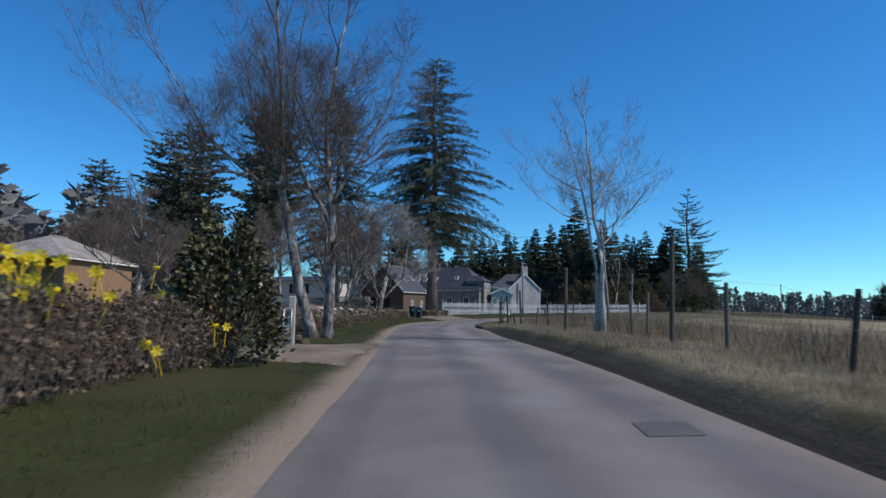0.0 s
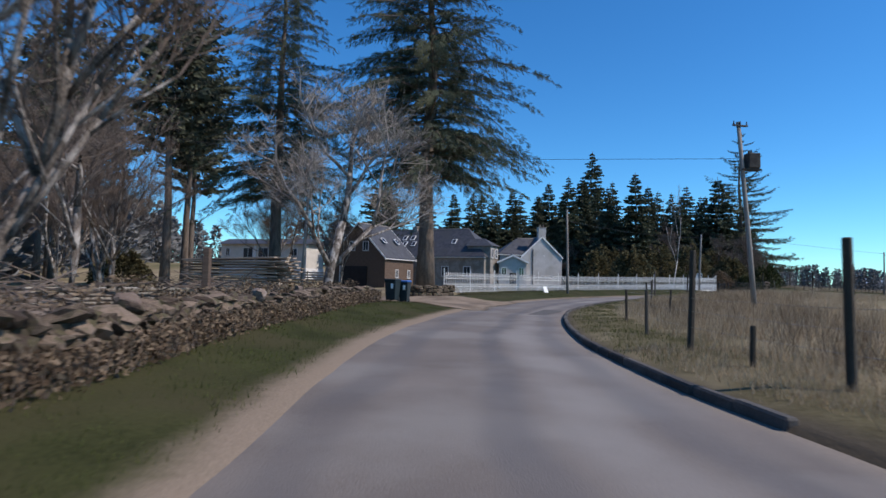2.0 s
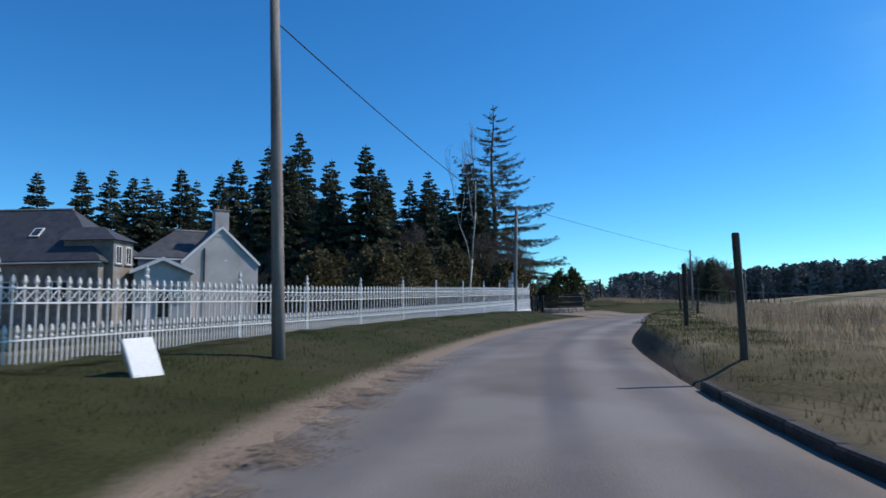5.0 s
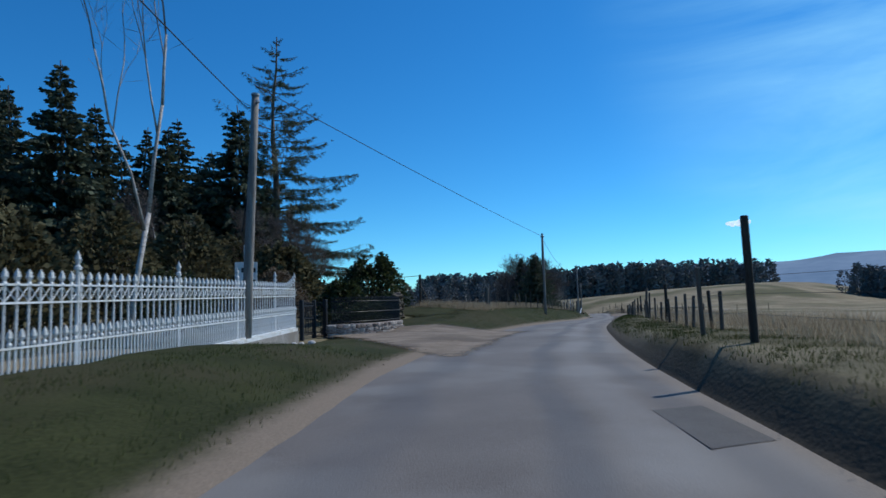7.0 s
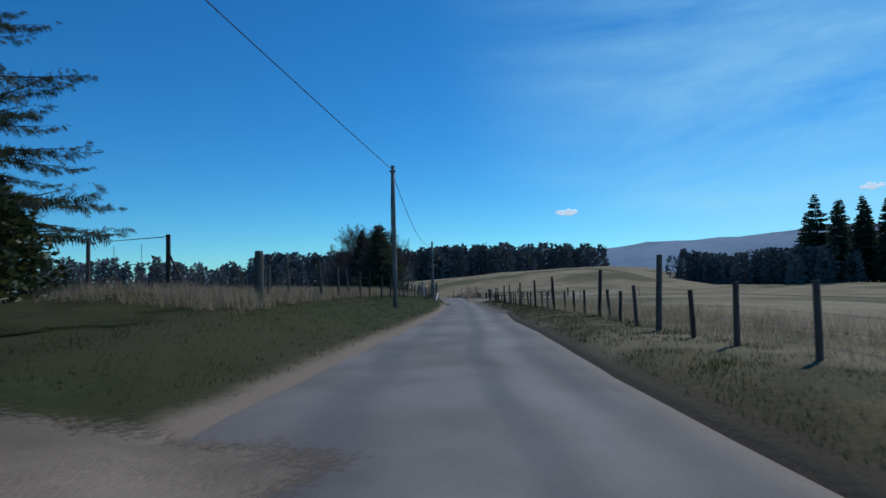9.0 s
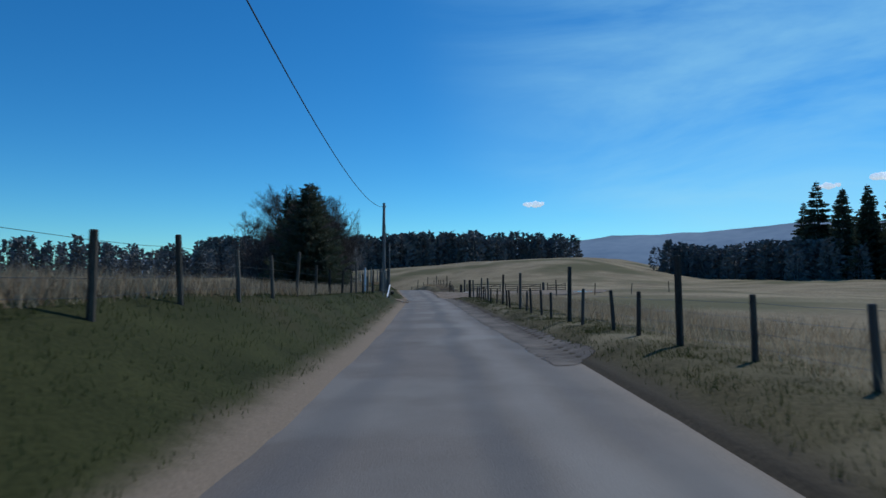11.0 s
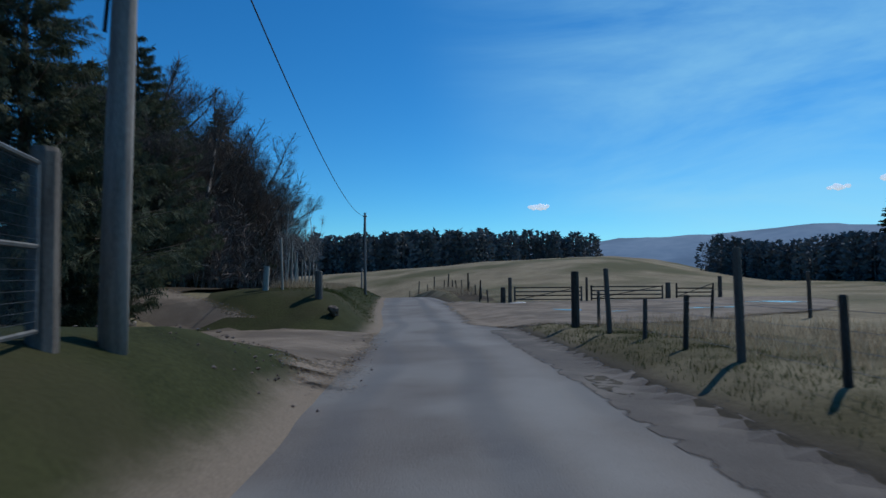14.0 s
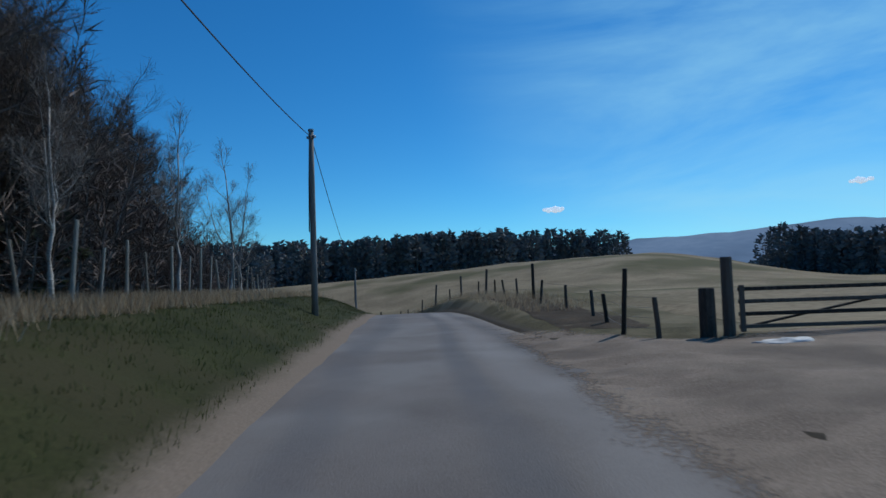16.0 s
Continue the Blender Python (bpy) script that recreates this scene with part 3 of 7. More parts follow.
def sheet(name, outline, mat, lift, label, category="ground", jag=0.0, grid=0.7, kind="structure", straight=False, soft=1.4, flat=False):
    """A flat-lying patch with the given outline that follows the ground."""
    from mathutils.geometry import delaunay_2d_cdt
    if straight:
        o = np.array([np.array(a) + (np.array(b) - np.array(a)) * f for a, b in zip(outline, outline[1:] + outline[:1]) for f in (0, 0.25, 0.5, 0.75)])
    else:
        o = spline(outline + [outline[0]], 0.6)[:-1, :2]
    o = [Vector((p[0] + jag * noise.noise((p[0] * 2, p[1] * 2, 1)), p[1] + jag * noise.noise((p[0] * 2, p[1] * 2, 5)))) for p in o]
    lo, hi = np.min(o, axis=0), np.max(o, axis=0)
    pts = o + [Vector((x, y)) for x in np.arange(lo[0], hi[0], grid) for y in np.arange(lo[1], hi[1], grid)]
    edges = [(i, (i + 1) % len(o)) for i in range(len(o))]
    v, _, f, *_ = delaunay_2d_cdt(pts, edges, [list(range(len(o)))], 1, 1e-4)
    P, Q = np.array([tuple(p) for p in v]), np.array([tuple(q) for q in o])
    rim = np.sqrt(np.array([((Q - p) ** 2).sum(1).min() for p in P]))
    side = nominal(*nearest(P[:, 0], P[:, 1])[:2])
    high = [lift if straight or flat else 0.006 if EDGE_R + 0.1 < c < EDGE_L - 0.05 else min(lift, 0.004 + 0.03 * d) for c, d in zip(side, rim)]
    V = [(p[0], p[1], cover(p[0], p[1]) + h) for p, h in zip(v, high)]
    ob = mesh_ob(name, V, f, mat)
    ob.data.attributes.new("edge", 'FLOAT', 'POINT').data.foreach_set("value", np.minimum(rim / soft, 1.0))
    return tagged(ob, label, category, kind=kind)


# ---- plants ----
def kite(V, F, p, d, ln, wd, rng):
    """A small pointed spray or leaf."""
    s = d.cross(Vector((rng.uniform(-1, 1), rng.uniform(-1, 1), rng.uniform(-0.4, 0.4)))).normalized() * wd
    k = len(V)
    V.extend((p, p + d * (ln * 0.45) + s, p + d * ln, p + d * (ln * 0.45) - s))
    F.append((k, k + 1, k + 2, k + 3))


def frond(V, F, p, d, ln, wd, rng):
    """A drooping spray: a thin spine with narrow side shoots."""
    s = d.cross(Vector((rng.uniform(-1, 1), rng.uniform(-1, 1), rng.uniform(-0.4, 0.4)))).normalized()
    k = len(V)
    w = d.cross(s) * (ln * 0.03)
    V.extend((p - w, p + d * ln, p + w))
    F.append((k, k + 1, k + 2))
    for i in range(5):
        f = 0.12 + 0.17 * i
        b = p + d * (ln * f)
        for sg in (-1, 1):
            q = b + (s * (sg * 1.0) + d * 0.75 + Vector((0, 0, rng.uniform(-0.5, 0.1)))) * (wd * 1.5 * (1.15 - f) * rng.uniform(0.6, 1.2))
            e = d * (ln * 0.055)
            k = len(V)
            V.extend((b - e, q, b + e))
            F.append((k, k + 1, k + 2))


def conifer_parts(H, R, seed, clear=0.12, whorls=22, per=8, sprays=12, droop=0.25, power=0.85, ragged=0.25, spray=1.0, tips=0.0, lean=0.0, tr=0.018, wide=1.0, hang=0.0, leaf=kite):
    """Vertices of a trunk with its bare sticks, and of the needles."""
    rng = random.Random(seed)
    TV, TF, NV, NF = [], [], [], []
    pts = [Vector((0.01 * H * math.sin(i * 1.7 + seed) * (i / 8), 0.01 * H * math.cos(i * 1.3 + seed) * (i / 8), H * i / 8)) for i in range(9)]
    sweep(TV, TF, [pts[0] - Vector((0, 0, 0.4))] + pts[1:], [H * tr * (1.25 if i == 0 else 1) * (1 - i / 8.6) + 0.02 for i in range(9)], 8)
    for w in range(whorls):
        g = (w + rng.uniform(-0.3, 0.3)) / whorls
        h = H * (clear + (1 - clear) * min(max(g, 0), 0.985))
        rel = (h / H - clear) / (1 - clear)
        reach = R * ((1 - rel) ** power) * (0.55 + 0.45 * min(1, rel * 6 + 0.35)) + 0.02 * R
        n = max(3, int(per * (0.6 + 0.4 * (1 - rel))))
        a0 = rng.uniform(0, 6.28)
        c = pts[min(7, int(h / H * 8))].lerp(pts[min(8, int(h / H * 8) + 1)], (h / H * 8) % 1)
        for b in range(n):
            a = a0 + 6.283 * b / n + rng.uniform(-0.35, 0.35)
            L = reach * rng.uniform(1 - ragged * 1.6, 1 + ragged)
            out, z0 = Vector((math.cos(a), math.sin(a), 0)), c + Vector((0, 0, rng.uniform(-0.2, 0.2)))
            dr = droop * rng.uniform(0.6, 1.4) * (1 - 0.9 * rel)
            def at(u):
                return z0 + out * (L * u) + Vector((0, 0, L * (0.16 * u - dr * u * u * 1.5 + tips * u ** 4)))
            tube(TV, TF, at(0), at(0.5), 0.010 * L + 0.012, 0.006 * L + 0.008, 3)
            tube(TV, TF, at(0.5), at(0.97), 0.006 * L + 0.008, 0.004, 3)
            m = max(4, int(sprays * (0.4 + 0.6 * L / R)))
            for j in range(m):
                u = 0.16 + 0.84 * (j + rng.random()) / m
                p = at(u)
                sd = Vector((-out.y, out.x, 0)) * rng.choice((-1, 1))
                d = (out * rng.uniform(0.5, 1.0) + sd * rng.uniform(0.2, 1.0) + Vector((0, 0, rng.uniform(-0.75, 0.15) - hang * rng.random()))).normalized()
                ln = spray * (0.25 + 0.16 * L * (1.05 - u * 0.75)) * rng.uniform(0.6, 1.35)
                leaf(NV, NF, p + sd * rng.uniform(0, 0.10 * L), d, ln, wide * ln * rng.uniform(0.16, 0.30), rng)
    return TV, TF, NV, NF


def conifer(x, y, H, R, seed, label, name="spruce_tree", mat=None, group="", z=None, category="tree", **kw):
    zz = ground(x, y) if z is None else z
    t = thing(name, x, y, zz, label, category, group, rz=(seed * 47) % 360)
    TV, TF, NV, NF = conifer_parts(H, R, seed, **kw)
    mesh_ob("trunk", TV, TF, M_SBARK, t, smooth=True)
    mesh_ob("crown", NV, NF, mat or M_NEEDLE, t)
    return t


def stand(name, proto, places, jit=0.0):
    """Copies of trees at (x, y, scale, turn)."""
    for x, y, k, r in places:
        copy_thing(proto, pose(x, y, ground(x, y) - 0.1, 0, 0, r) @ Matrix.Diagonal((k, k, k, 1)))


def bare_parts(H, seed, trunks=1, spread=0.5, depth=5, twigs=3, r0=0.02, first=0.25, up=0.35, trunk_lean=0.12, split=3, shoots=3, stems=(), limbs=10, limb=0.2, start=0.4, crook=0.0):
    rng = random.Random(seed)
    TV, TF, WV, WF = [], [], [], []

    def grow(p, d, ln, r, lv):
        bend = Vector((rng.uniform(-1, 1), rng.uniform(-1, 1), rng.uniform(-0.2, 0.6))) * 0.22
        mid = p + d * (ln * 0.5) + bend * (ln * 0.22)
        end = p + (d + bend * 0.8).normalized() * ln
        thick = lv >= depth - 2
        T, Fc = (TV, TF) if thick else (WV, WF)
        n = 7 if lv == depth else 5 if thick else 3
        sweep(T, Fc, [p, mid, end], [r, r * 0.88, r * 0.76], n)
        if lv <= 3:
            for _ in range(shoots):
                q = p.lerp(mid, rng.random()) if rng.random() < 0.5 else mid.lerp(end, rng.random())
                e = (d * 0.6 + Vector((rng.uniform(-1, 1), rng.uniform(-1, 1), rng.uniform(-0.4, 0.7)))).normalized()
                kite(WV, WF, q, e, (0.25 + ln * 0.6) * rng.uniform(0.5, 1.1), min(0.011, 0.002 + r * 0.35), rng)
        if lv <= 0:
            return
        k = split if lv > 1 else twigs
        for i in range(k):
            f = 1.0 if i == 0 else rng.uniform(0.35, 1.0)
            q = p.lerp(mid, f * 2) if f < 0.5 else mid.lerp(end, f * 2 - 1)
            side = Vector((rng.uniform(-1, 1), rng.uniform(-1, 1), rng.uniform(-0.25, 0.5)))
            nd = (d * (1.0 if i == 0 else 0.55) + side * (spread * (0.38 if i == 0 else 1.15)) + Vector((0, 0, up * 0.5))).normalized()
            grow(q, nd, ln * rng.uniform(0.58, 0.80), r * (0.75 if i == 0 else 0.5), lv - 1)

    for st, width in stems:
        pts = [Vector(q) for q in spline(st, 0.5)]
        rad = [width * (1.15 - 0.85 * i / (len(pts) - 1)) for i in range(len(pts))]
        rooted = st[0][2] < 0.3
        if rooted:
            rad[0] *= 1.5
            pts[0].z -= 0.3
        for i in range(1, len(pts) - 1):
            pts[i] += Vector((rng.uniform(-1, 1), rng.uniform(-1, 1), 0)) * crook
        sweep(TV, TF, pts, rad, 9 if rooted else 6)
        for k in range(limbs):
            u = start + (0.97 - start) * (k + rng.random()) / limbs if rooted else 0.25 + 0.72 * (k + rng.random()) / limbs
            i = int(u * (len(pts) - 1))
            a = 2.4 * k + rng.uniform(-0.5, 0.5)
            d = Vector((math.cos(a), math.sin(a), rng.uniform(0.35, 1.1))).normalized()
            grow(pts[i], d, H * limb * rng.uniform(0.7, 1.2) * (1.25 - 0.6 * u), rad[i] * 0.3, depth - 2)
        grow(pts[-1], (pts[-1] - pts[-2]).normalized(), H * limb, rad[-1], depth - 2)
    for q in range(0 if stems else trunks):
        a = 6.283 * q / trunks + rng.uniform(0, 1)
        base = Vector((math.cos(a), math.sin(a), 0)) * (0.012 * H if trunks > 1 else 0)
        d = Vector((math.cos(a) * trunk_lean, math.sin(a) * trunk_lean, 1)).normalized()
        grow(base - Vector((0, 0, 0.25)), d, H * first * rng.uniform(0.9, 1.15), H * r0 * rng.uniform(0.85, 1.1), depth)
    return TV, TF, WV, WF


def bare_tree(x, y, H, seed, label, name="bare_tree", bark=None, twig=None, group="", z=None, category="tree", **kw):
    zz = ground(x, y) if z is None else z
    t = thing(name, x, y, zz, label, category, group)
    TV, TF, WV, WF = bare_parts(H, seed, **kw)
    top = max(v.z for v in WV) / H if not kw.get("stems") else 1.0
    mesh_ob("trunk", [v / top for v in TV], TF, bark or M_BARK, t, smooth=True)
    mesh_ob("crown", [v / top for v in WV], WF, twig or M_TWIG, t)
    return t


def leaf_mass(name, x, y, rx, ry, h, seed, n, leaf, mat, label, category, stems=True, rz=0.0, z=None, squash=0.6, kind=""):
    """A bush: stems and many leaves in an uneven dome."""
    rng = random.Random(seed)
    zz = ground(x, y) if z is None else z
    t = thing(name, x, y, zz, label, category, rz=rz, kind=kind)
    V, F, SV, SF = [], [], [], []
    for i in range(n):
        a, u = rng.uniform(0, 6.283), rng.random()
        e = rng.random() ** squash
        k = (0.72 + 0.4 * noise.noise((math.cos(a) * 1.7 + seed, math.sin(a) * 1.7, u * 2.5))) * (0.55 + 0.45 * rng.random() ** 0.35)
        rr = math.sin(math.acos(max(-1, min(1, 2 * e - 1))) * 0.5 + 0.35)
        p = Vector((math.cos(a) * rx * k * (1.05 - 0.75 * e ** 2), math.sin(a) * ry * k * (1.05 - 0.75 * e ** 2), h * e * (0.85 + 0.3 * noise.noise((math.cos(a) * 2, math.sin(a) * 2, seed)))))
        d = Vector((math.cos(a) + rng.uniform(-0.9, 0.9), math.sin(a) + rng.uniform(-0.9, 0.9), rng.uniform(-0.5, 0.9))).normalized()
        ln = leaf * rng.uniform(0.6, 1.3)
        kite(V, F, p, d, ln, ln * rng.uniform(0.22, 0.4), rng)
    if stems:
        for i in range(max(8, int(n / 120))):
            a = rng.uniform(0, 6.283)
            q = Vector((math.cos(a) * rx * 0.4, math.sin(a) * ry * 0.4, h * rng.uniform(0.4, 0.85)))
            tube(SV, SF, Vector((q.x * 0.3, q.y * 0.3, -0.1)), q, 0.025, 0.006, 4)
        tagged(mesh_ob("stem", SV, SF, M_TWIG, t), kind="stuff")
    mesh_ob("foliage", V, F, mat, t)
    return t


def tufts(name, places, mat, label, h=(0.05, 0.12), per=9, spread=0.12, width=0.008, seed=1, category="grass"):
    """Grass blades in clumps at the given plan places: one object."""
    rng = random.Random(seed)
    V, F = [], []
    P = np.array(places)
    Z = land(P[:, 0], P[:, 1]) + 0.01
    for (x, y), z in zip(places, Z):
        for _ in range(per):
            a = rng.uniform(0, 6.283)
            r = spread * math.sqrt(rng.random())
            px, py = x + math.cos(a) * r, y + math.sin(a) * r
            ln = rng.uniform(*h)
            dx, dy = rng.uniform(-0.55, 0.55) * ln, rng.uniform(-0.55, 0.55) * ln
            b = rng.uniform(0, 6.283)
            wx, wy = math.cos(b) * width * (0.6 + ln), math.sin(b) * width * (0.6 + ln)
            k = len(V)
            V.extend(((px - wx, py - wy, z - 0.02), (px + wx, py + wy, z - 0.02), (px + dx, py + dy, z + ln)))
            F.append((k, k + 1, k + 2))
    return tagged(mesh_ob(name, V, F, mat), label, category, kind="stuff")


# ---- fences, poles ----
def post_mesh(name, h, r, mat, pointed=False, n=7):
    V, F = [], []
    top = 0.05 if pointed else 0.015
    sweep(V, F, [(0, 0, -0.35), (0, 0, h * 0.4), (0.008, 0.004, h - top), (0.008, 0.004, h)], [r * 1.05, r, r * 0.96, r * (0.35 if pointed else 0.75)], n)
    return mesh_ob(name, V, F, mat, smooth=False)


def wire_fence(name, line, label, gap=2.0, h=1.15, r=0.045, tall_every=3, tall=1.75, wires=(0.25, 0.45, 0.65, 0.85, 1.05), mat=None, seed=1, lean=3.0, category="fence", posts=(), even=False):
    """Posts of uneven height and lean along a line, with sagging wires."""
    rng = random.Random(seed)
    mat = mat or M_POST
    c = spline(line, 0.5)
    d = np.r_[0, np.cumsum(np.linalg.norm(np.diff(c[:, :2], axis=0), axis=1))]
    x0, y0 = float(c[0, 0]), float(c[0, 1])
    z0 = ground(x0, y0)
    t = thing(name, x0, y0, z0, label, category)
    p1, p2 = post_mesh("post", h, r, mat), post_mesh("post", tall, r * 1.35, mat)
    p1.parent = p2.parent = t
    used = [False, False]
    tops, s, i = [], 0.0, 0
    while s < d[-1] if not posts else i < len(posts):
        x, y = float(np.interp(s, d, c[:, 0])), float(np.interp(s, d, c[:, 1]))
        if posts:
            x, y = posts[i][:2]
        z = ground(x, y) - z0
        big = posts[i][2] > 1.45 if posts else tall_every and i % tall_every == 0
        k = rng.uniform(0.88, 1.12) if not posts else posts[i][2] / (tall if big else h)
        m = pose(x - x0, y - y0, z, rng.gauss(0, lean), rng.gauss(0, lean), rng.uniform(0, 360)) @ Matrix.Diagonal((1, 1, k, 1))
        src = p2 if big else p1
        if used[1 if big else 0]:
            share(src, m, t)
        else:
            src.matrix_basis, used[1 if big else 0] = m, True
        tops.append(Vector((x - x0, y - y0, z)))
        s += gap * (rng.uniform(0.98, 1.02) if even else rng.uniform(0.85, 1.15))
        i += 1
    for u, on in zip((p1, p2), used):
        if not on:
            bpy.data.objects.remove(u)
    for w in wires:
        V, F = [], []
        for a, b in zip(tops, tops[1:]):
            e = Vector((0, 0, w))
            mid = (a + b) / 2 + e - Vector((0, 0, 0.02 * rng.random()))
            tube(V, F, a + e, mid, 0.0035, 0.0035, 3)
            tube(V, F, mid, b + e, 0.0035, 0.0035, 3)
        mesh_ob("wire", V, F, M_WIRE, t)
    return t


def pole(x, y, top, label, r=0.13, z=None, dx=0.0, dy=0.0, gear=False, group="utility poles along the lane"):
    zz = ground(x, y) if z is None else z
    H = top - zz
    t = thing("utility_pole", x, y, zz, label, "utility pole", group)
    V, F = [], []
    sweep(V, F, [(0, 0, -0.5), (dx * 0.3, dy * 0.3, H * 0.3), (dx * 0.7, dy * 0.7, H * 0.7), (dx, dy, H)], [r, r * 0.95, r * 0.8, r * 0.72], 10)
    mesh_ob("shaft", V, F, M_POLE, t, smooth=True)
    part("cap", bmesh_cyl(r * 0.85, 0.06, (dx, dy, H + 0.02)), M_METAL, t)
    V, F = [], []
    sweep(V, F, [(dx + 0.05, dy + 0.11, H - 0.15), (dx * 0.75 + 0.02, dy * 0.75 + 0.14, H * 0.72), (0.0, 0.155, H * 0.45)], [0.02] * 3, 5)
    mesh_ob("down_cable", V, F, M_CABLE, t)
    part("bracket", box(dx - 0.05, dy - 0.16, H - 0.24, dx + 0.05, dy + 0.16, H - 0.16), M_METAL, t)
    return t


def bmesh_cyl(r, h, at, n=12, r2=None):
    bm = bmesh.new()
    bmesh.ops.create_cone(bm, cap_ends=True, segments=n, radius1=r, radius2=r if r2 is None else r2, depth=h, matrix=Matrix.Translation(at))
    return bm


def cable(a, b, sag, label="black overhead cable slung between poles", r=0.014):
    a, b = Vector(a), Vector(b)
    pts = [a.lerp(b, i / 24) - Vector((0, 0, sag * 4 * (i / 24) * (1 - i / 24))) for i in range(25)]
    V, F = [], []
    sweep(V, F, [p - a for p in pts], [r] * 25, 5)
    ob = mesh_ob("overhead_cable", V, F, M_CABLE)
    ob.location = a
    return tagged(ob, label, "cable", "overhead cables")


# ---- ground patches ----
def lane_side(s0, s1, off, n=8):
    return [along(s0 + (s1 - s0) * i / (n - 1), off) for i in range(n)]


sheet("gravel_driveway", [(-3.2, 61.6), (-5.0, 64.2), (-9.5, 66.8), (-9.5, 69.0), (-3.4, 68.9), (0.8, 70.6), (2.6, 68.2), (3.9, 68.7), (5.4, 69.9), (7.3, 74.4), (12.4, 81.5)] + lane_side(88, 57, 0.9), M_LOOSE, 0.055, "pale sandy gravel mouth of a driveway", jag=0.15, soft=1.7)
sheet("gravel_apron", [(34.2, 101.0), (36.8, 106.4), (38, 110.6), (42.0, 110.0), (44.6, 108.2)] + lane_side(123, 108, 0.55), M_LOOSE, 0.055, "trodden gravel apron before iron gates", jag=0.15, soft=1.7)
sheet("farm_track", [(101.3, 133.7), (103.4, 136.2), (105.6, 139.6), (106.9, 143.5), (107.0, 148.0), (104, 152), (109, 152.6), (111.0, 148.0), (110.4, 144.2), (110.2, 141.2), (111.9, 138.9)] + lane_side(206, 186, 0.55), M_LOOSE, 0.055, "rutted gravel farm track with loose stones", jag=0.15, soft=1.7)
sheet("gate_apron", [(112.6, 132.6), (118, 128.5), (126, 124), (134, 124), (137, 128), (132.5, 139.4), (130.5, 142.2)] + lane_side(224, 199.5, -1.2), M_LOOSE, 0.055, "muddy gravel apron before field gates", jag=0.15, soft=1.7)
# dark sheet laid over the dry-grass bank to paint its own shade
sheet("bank_shade", lane_side(217, 238, -3.2, 10) + lane_side(239, 217, -5.2, 10), M_LITTER_SHADE, 0.05, "dark sheet painting a grass bank's own shade below a post fence", jag=0.3, soft=0.8)
sheet("tarmac_patch", [(4.75, 60.0), (5.65, 59.7), (4.85, 57.5), (3.9, 55.3), (3.1, 55.15), (3.9, 57.6)], M_PATCH, 0.006, "dark four-sided tarmac repair in the lane", "road", grid=0.5, straight=True)
sheet("tarmac_patch", [(2.1, 6.85), (2.75, 7.0), (2.7, 6.3), (2.05, 6.15)], M_PATCH, 0.006, "small dark tarmac repair in the lane", "road", grid=0.4, straight=True)
sheet("tarmac_patch", [(30.13, 91.7), (30.75, 91.4), (29.5, 90.3), (28.8, 90.6)], M_PATCH, 0.006, "dark tarmac repair in the lane", "road", grid=0.5, straight=True)
sheet("tarmac_strip", lane_side(152, 197, -2.0, 24) + lane_side(198, 153, -3.1, 24), M_STRIP, 0.006, "strip of old brown broken tarmac along the lane's edge", "road", jag=0.1, grid=0.25, flat=True, soft=0.3)
sheet("pothole", [(87.3, 121.75), (88.1, 122.05), (88.7, 121.95), (88.1, 121.6), (87.5, 121.45)], M_RUT, 0.012, "wet dark pothole at the edge of the lane", "pothole", jag=0.12, grid=0.12, soft=0.25)
sheet("pothole", [(103.3, 129.7), (103.8, 130.3), (105.0, 130.9), (105.3, 130.6), (104.4, 130.0)], M_RUT, 0.012, "broken dark rut at the edge of the lane", "pothole", jag=0.15, grid=0.15, soft=0.3)
sheet("pothole", [(121.95, 138.3), (122.2, 138.0), (122.15, 137.5), (121.95, 137.5), (121.85, 137.9)], M_RUT, 0.066, "shallow dark rut in the gravel apron", "pothole", jag=0.1, grid=0.12, soft=0.2, flat=True)
for c, k in (((122.9, 135.6), 0.5), ((122.3, 133.4), 0.4), ((125.2, 129.6), 0.8), ((129.5, 127.0), 1.0)):
    sheet("puddle", [(c[0] - 0.3 * k, c[1] + 1.4 * k), (c[0] + 0.45 * k, c[1] + 0.9 * k), (c[0] + 0.9 * k, c[1] - 0.9 * k), (c[0] + 0.1 * k, c[1] - 1.4 * k), (c[0] - 0.5 * k, c[1] - 0.3 * k)], M_WATER, 0.064, "shallow muddy puddle reflecting the sky", "puddle", jag=0.25, grid=0.4, flat=True)


sheet("railing_verge", [(0.3, 74.5), (4.1, 79.0), (8.0, 83.3), (13.2, 88.4), (15.5, 88.5), (13.0, 85.8), (9.5, 82.0), (6.2, 77.4), (3.6, 72.6), (1.4, 71.6)], M_TURF, 0.05, "short rough grass below the white railing", jag=0.15)


sheet("grass_bank", [(45.6, 111.2), (48.2, 110.2), (51.6, 112.2), (55.5, 114.6), (54, 118.5), (49, 118.5), (46, 115.5)], M_TURF, 0.06, "rough green grass bank beside the gateway", jag=0.2)


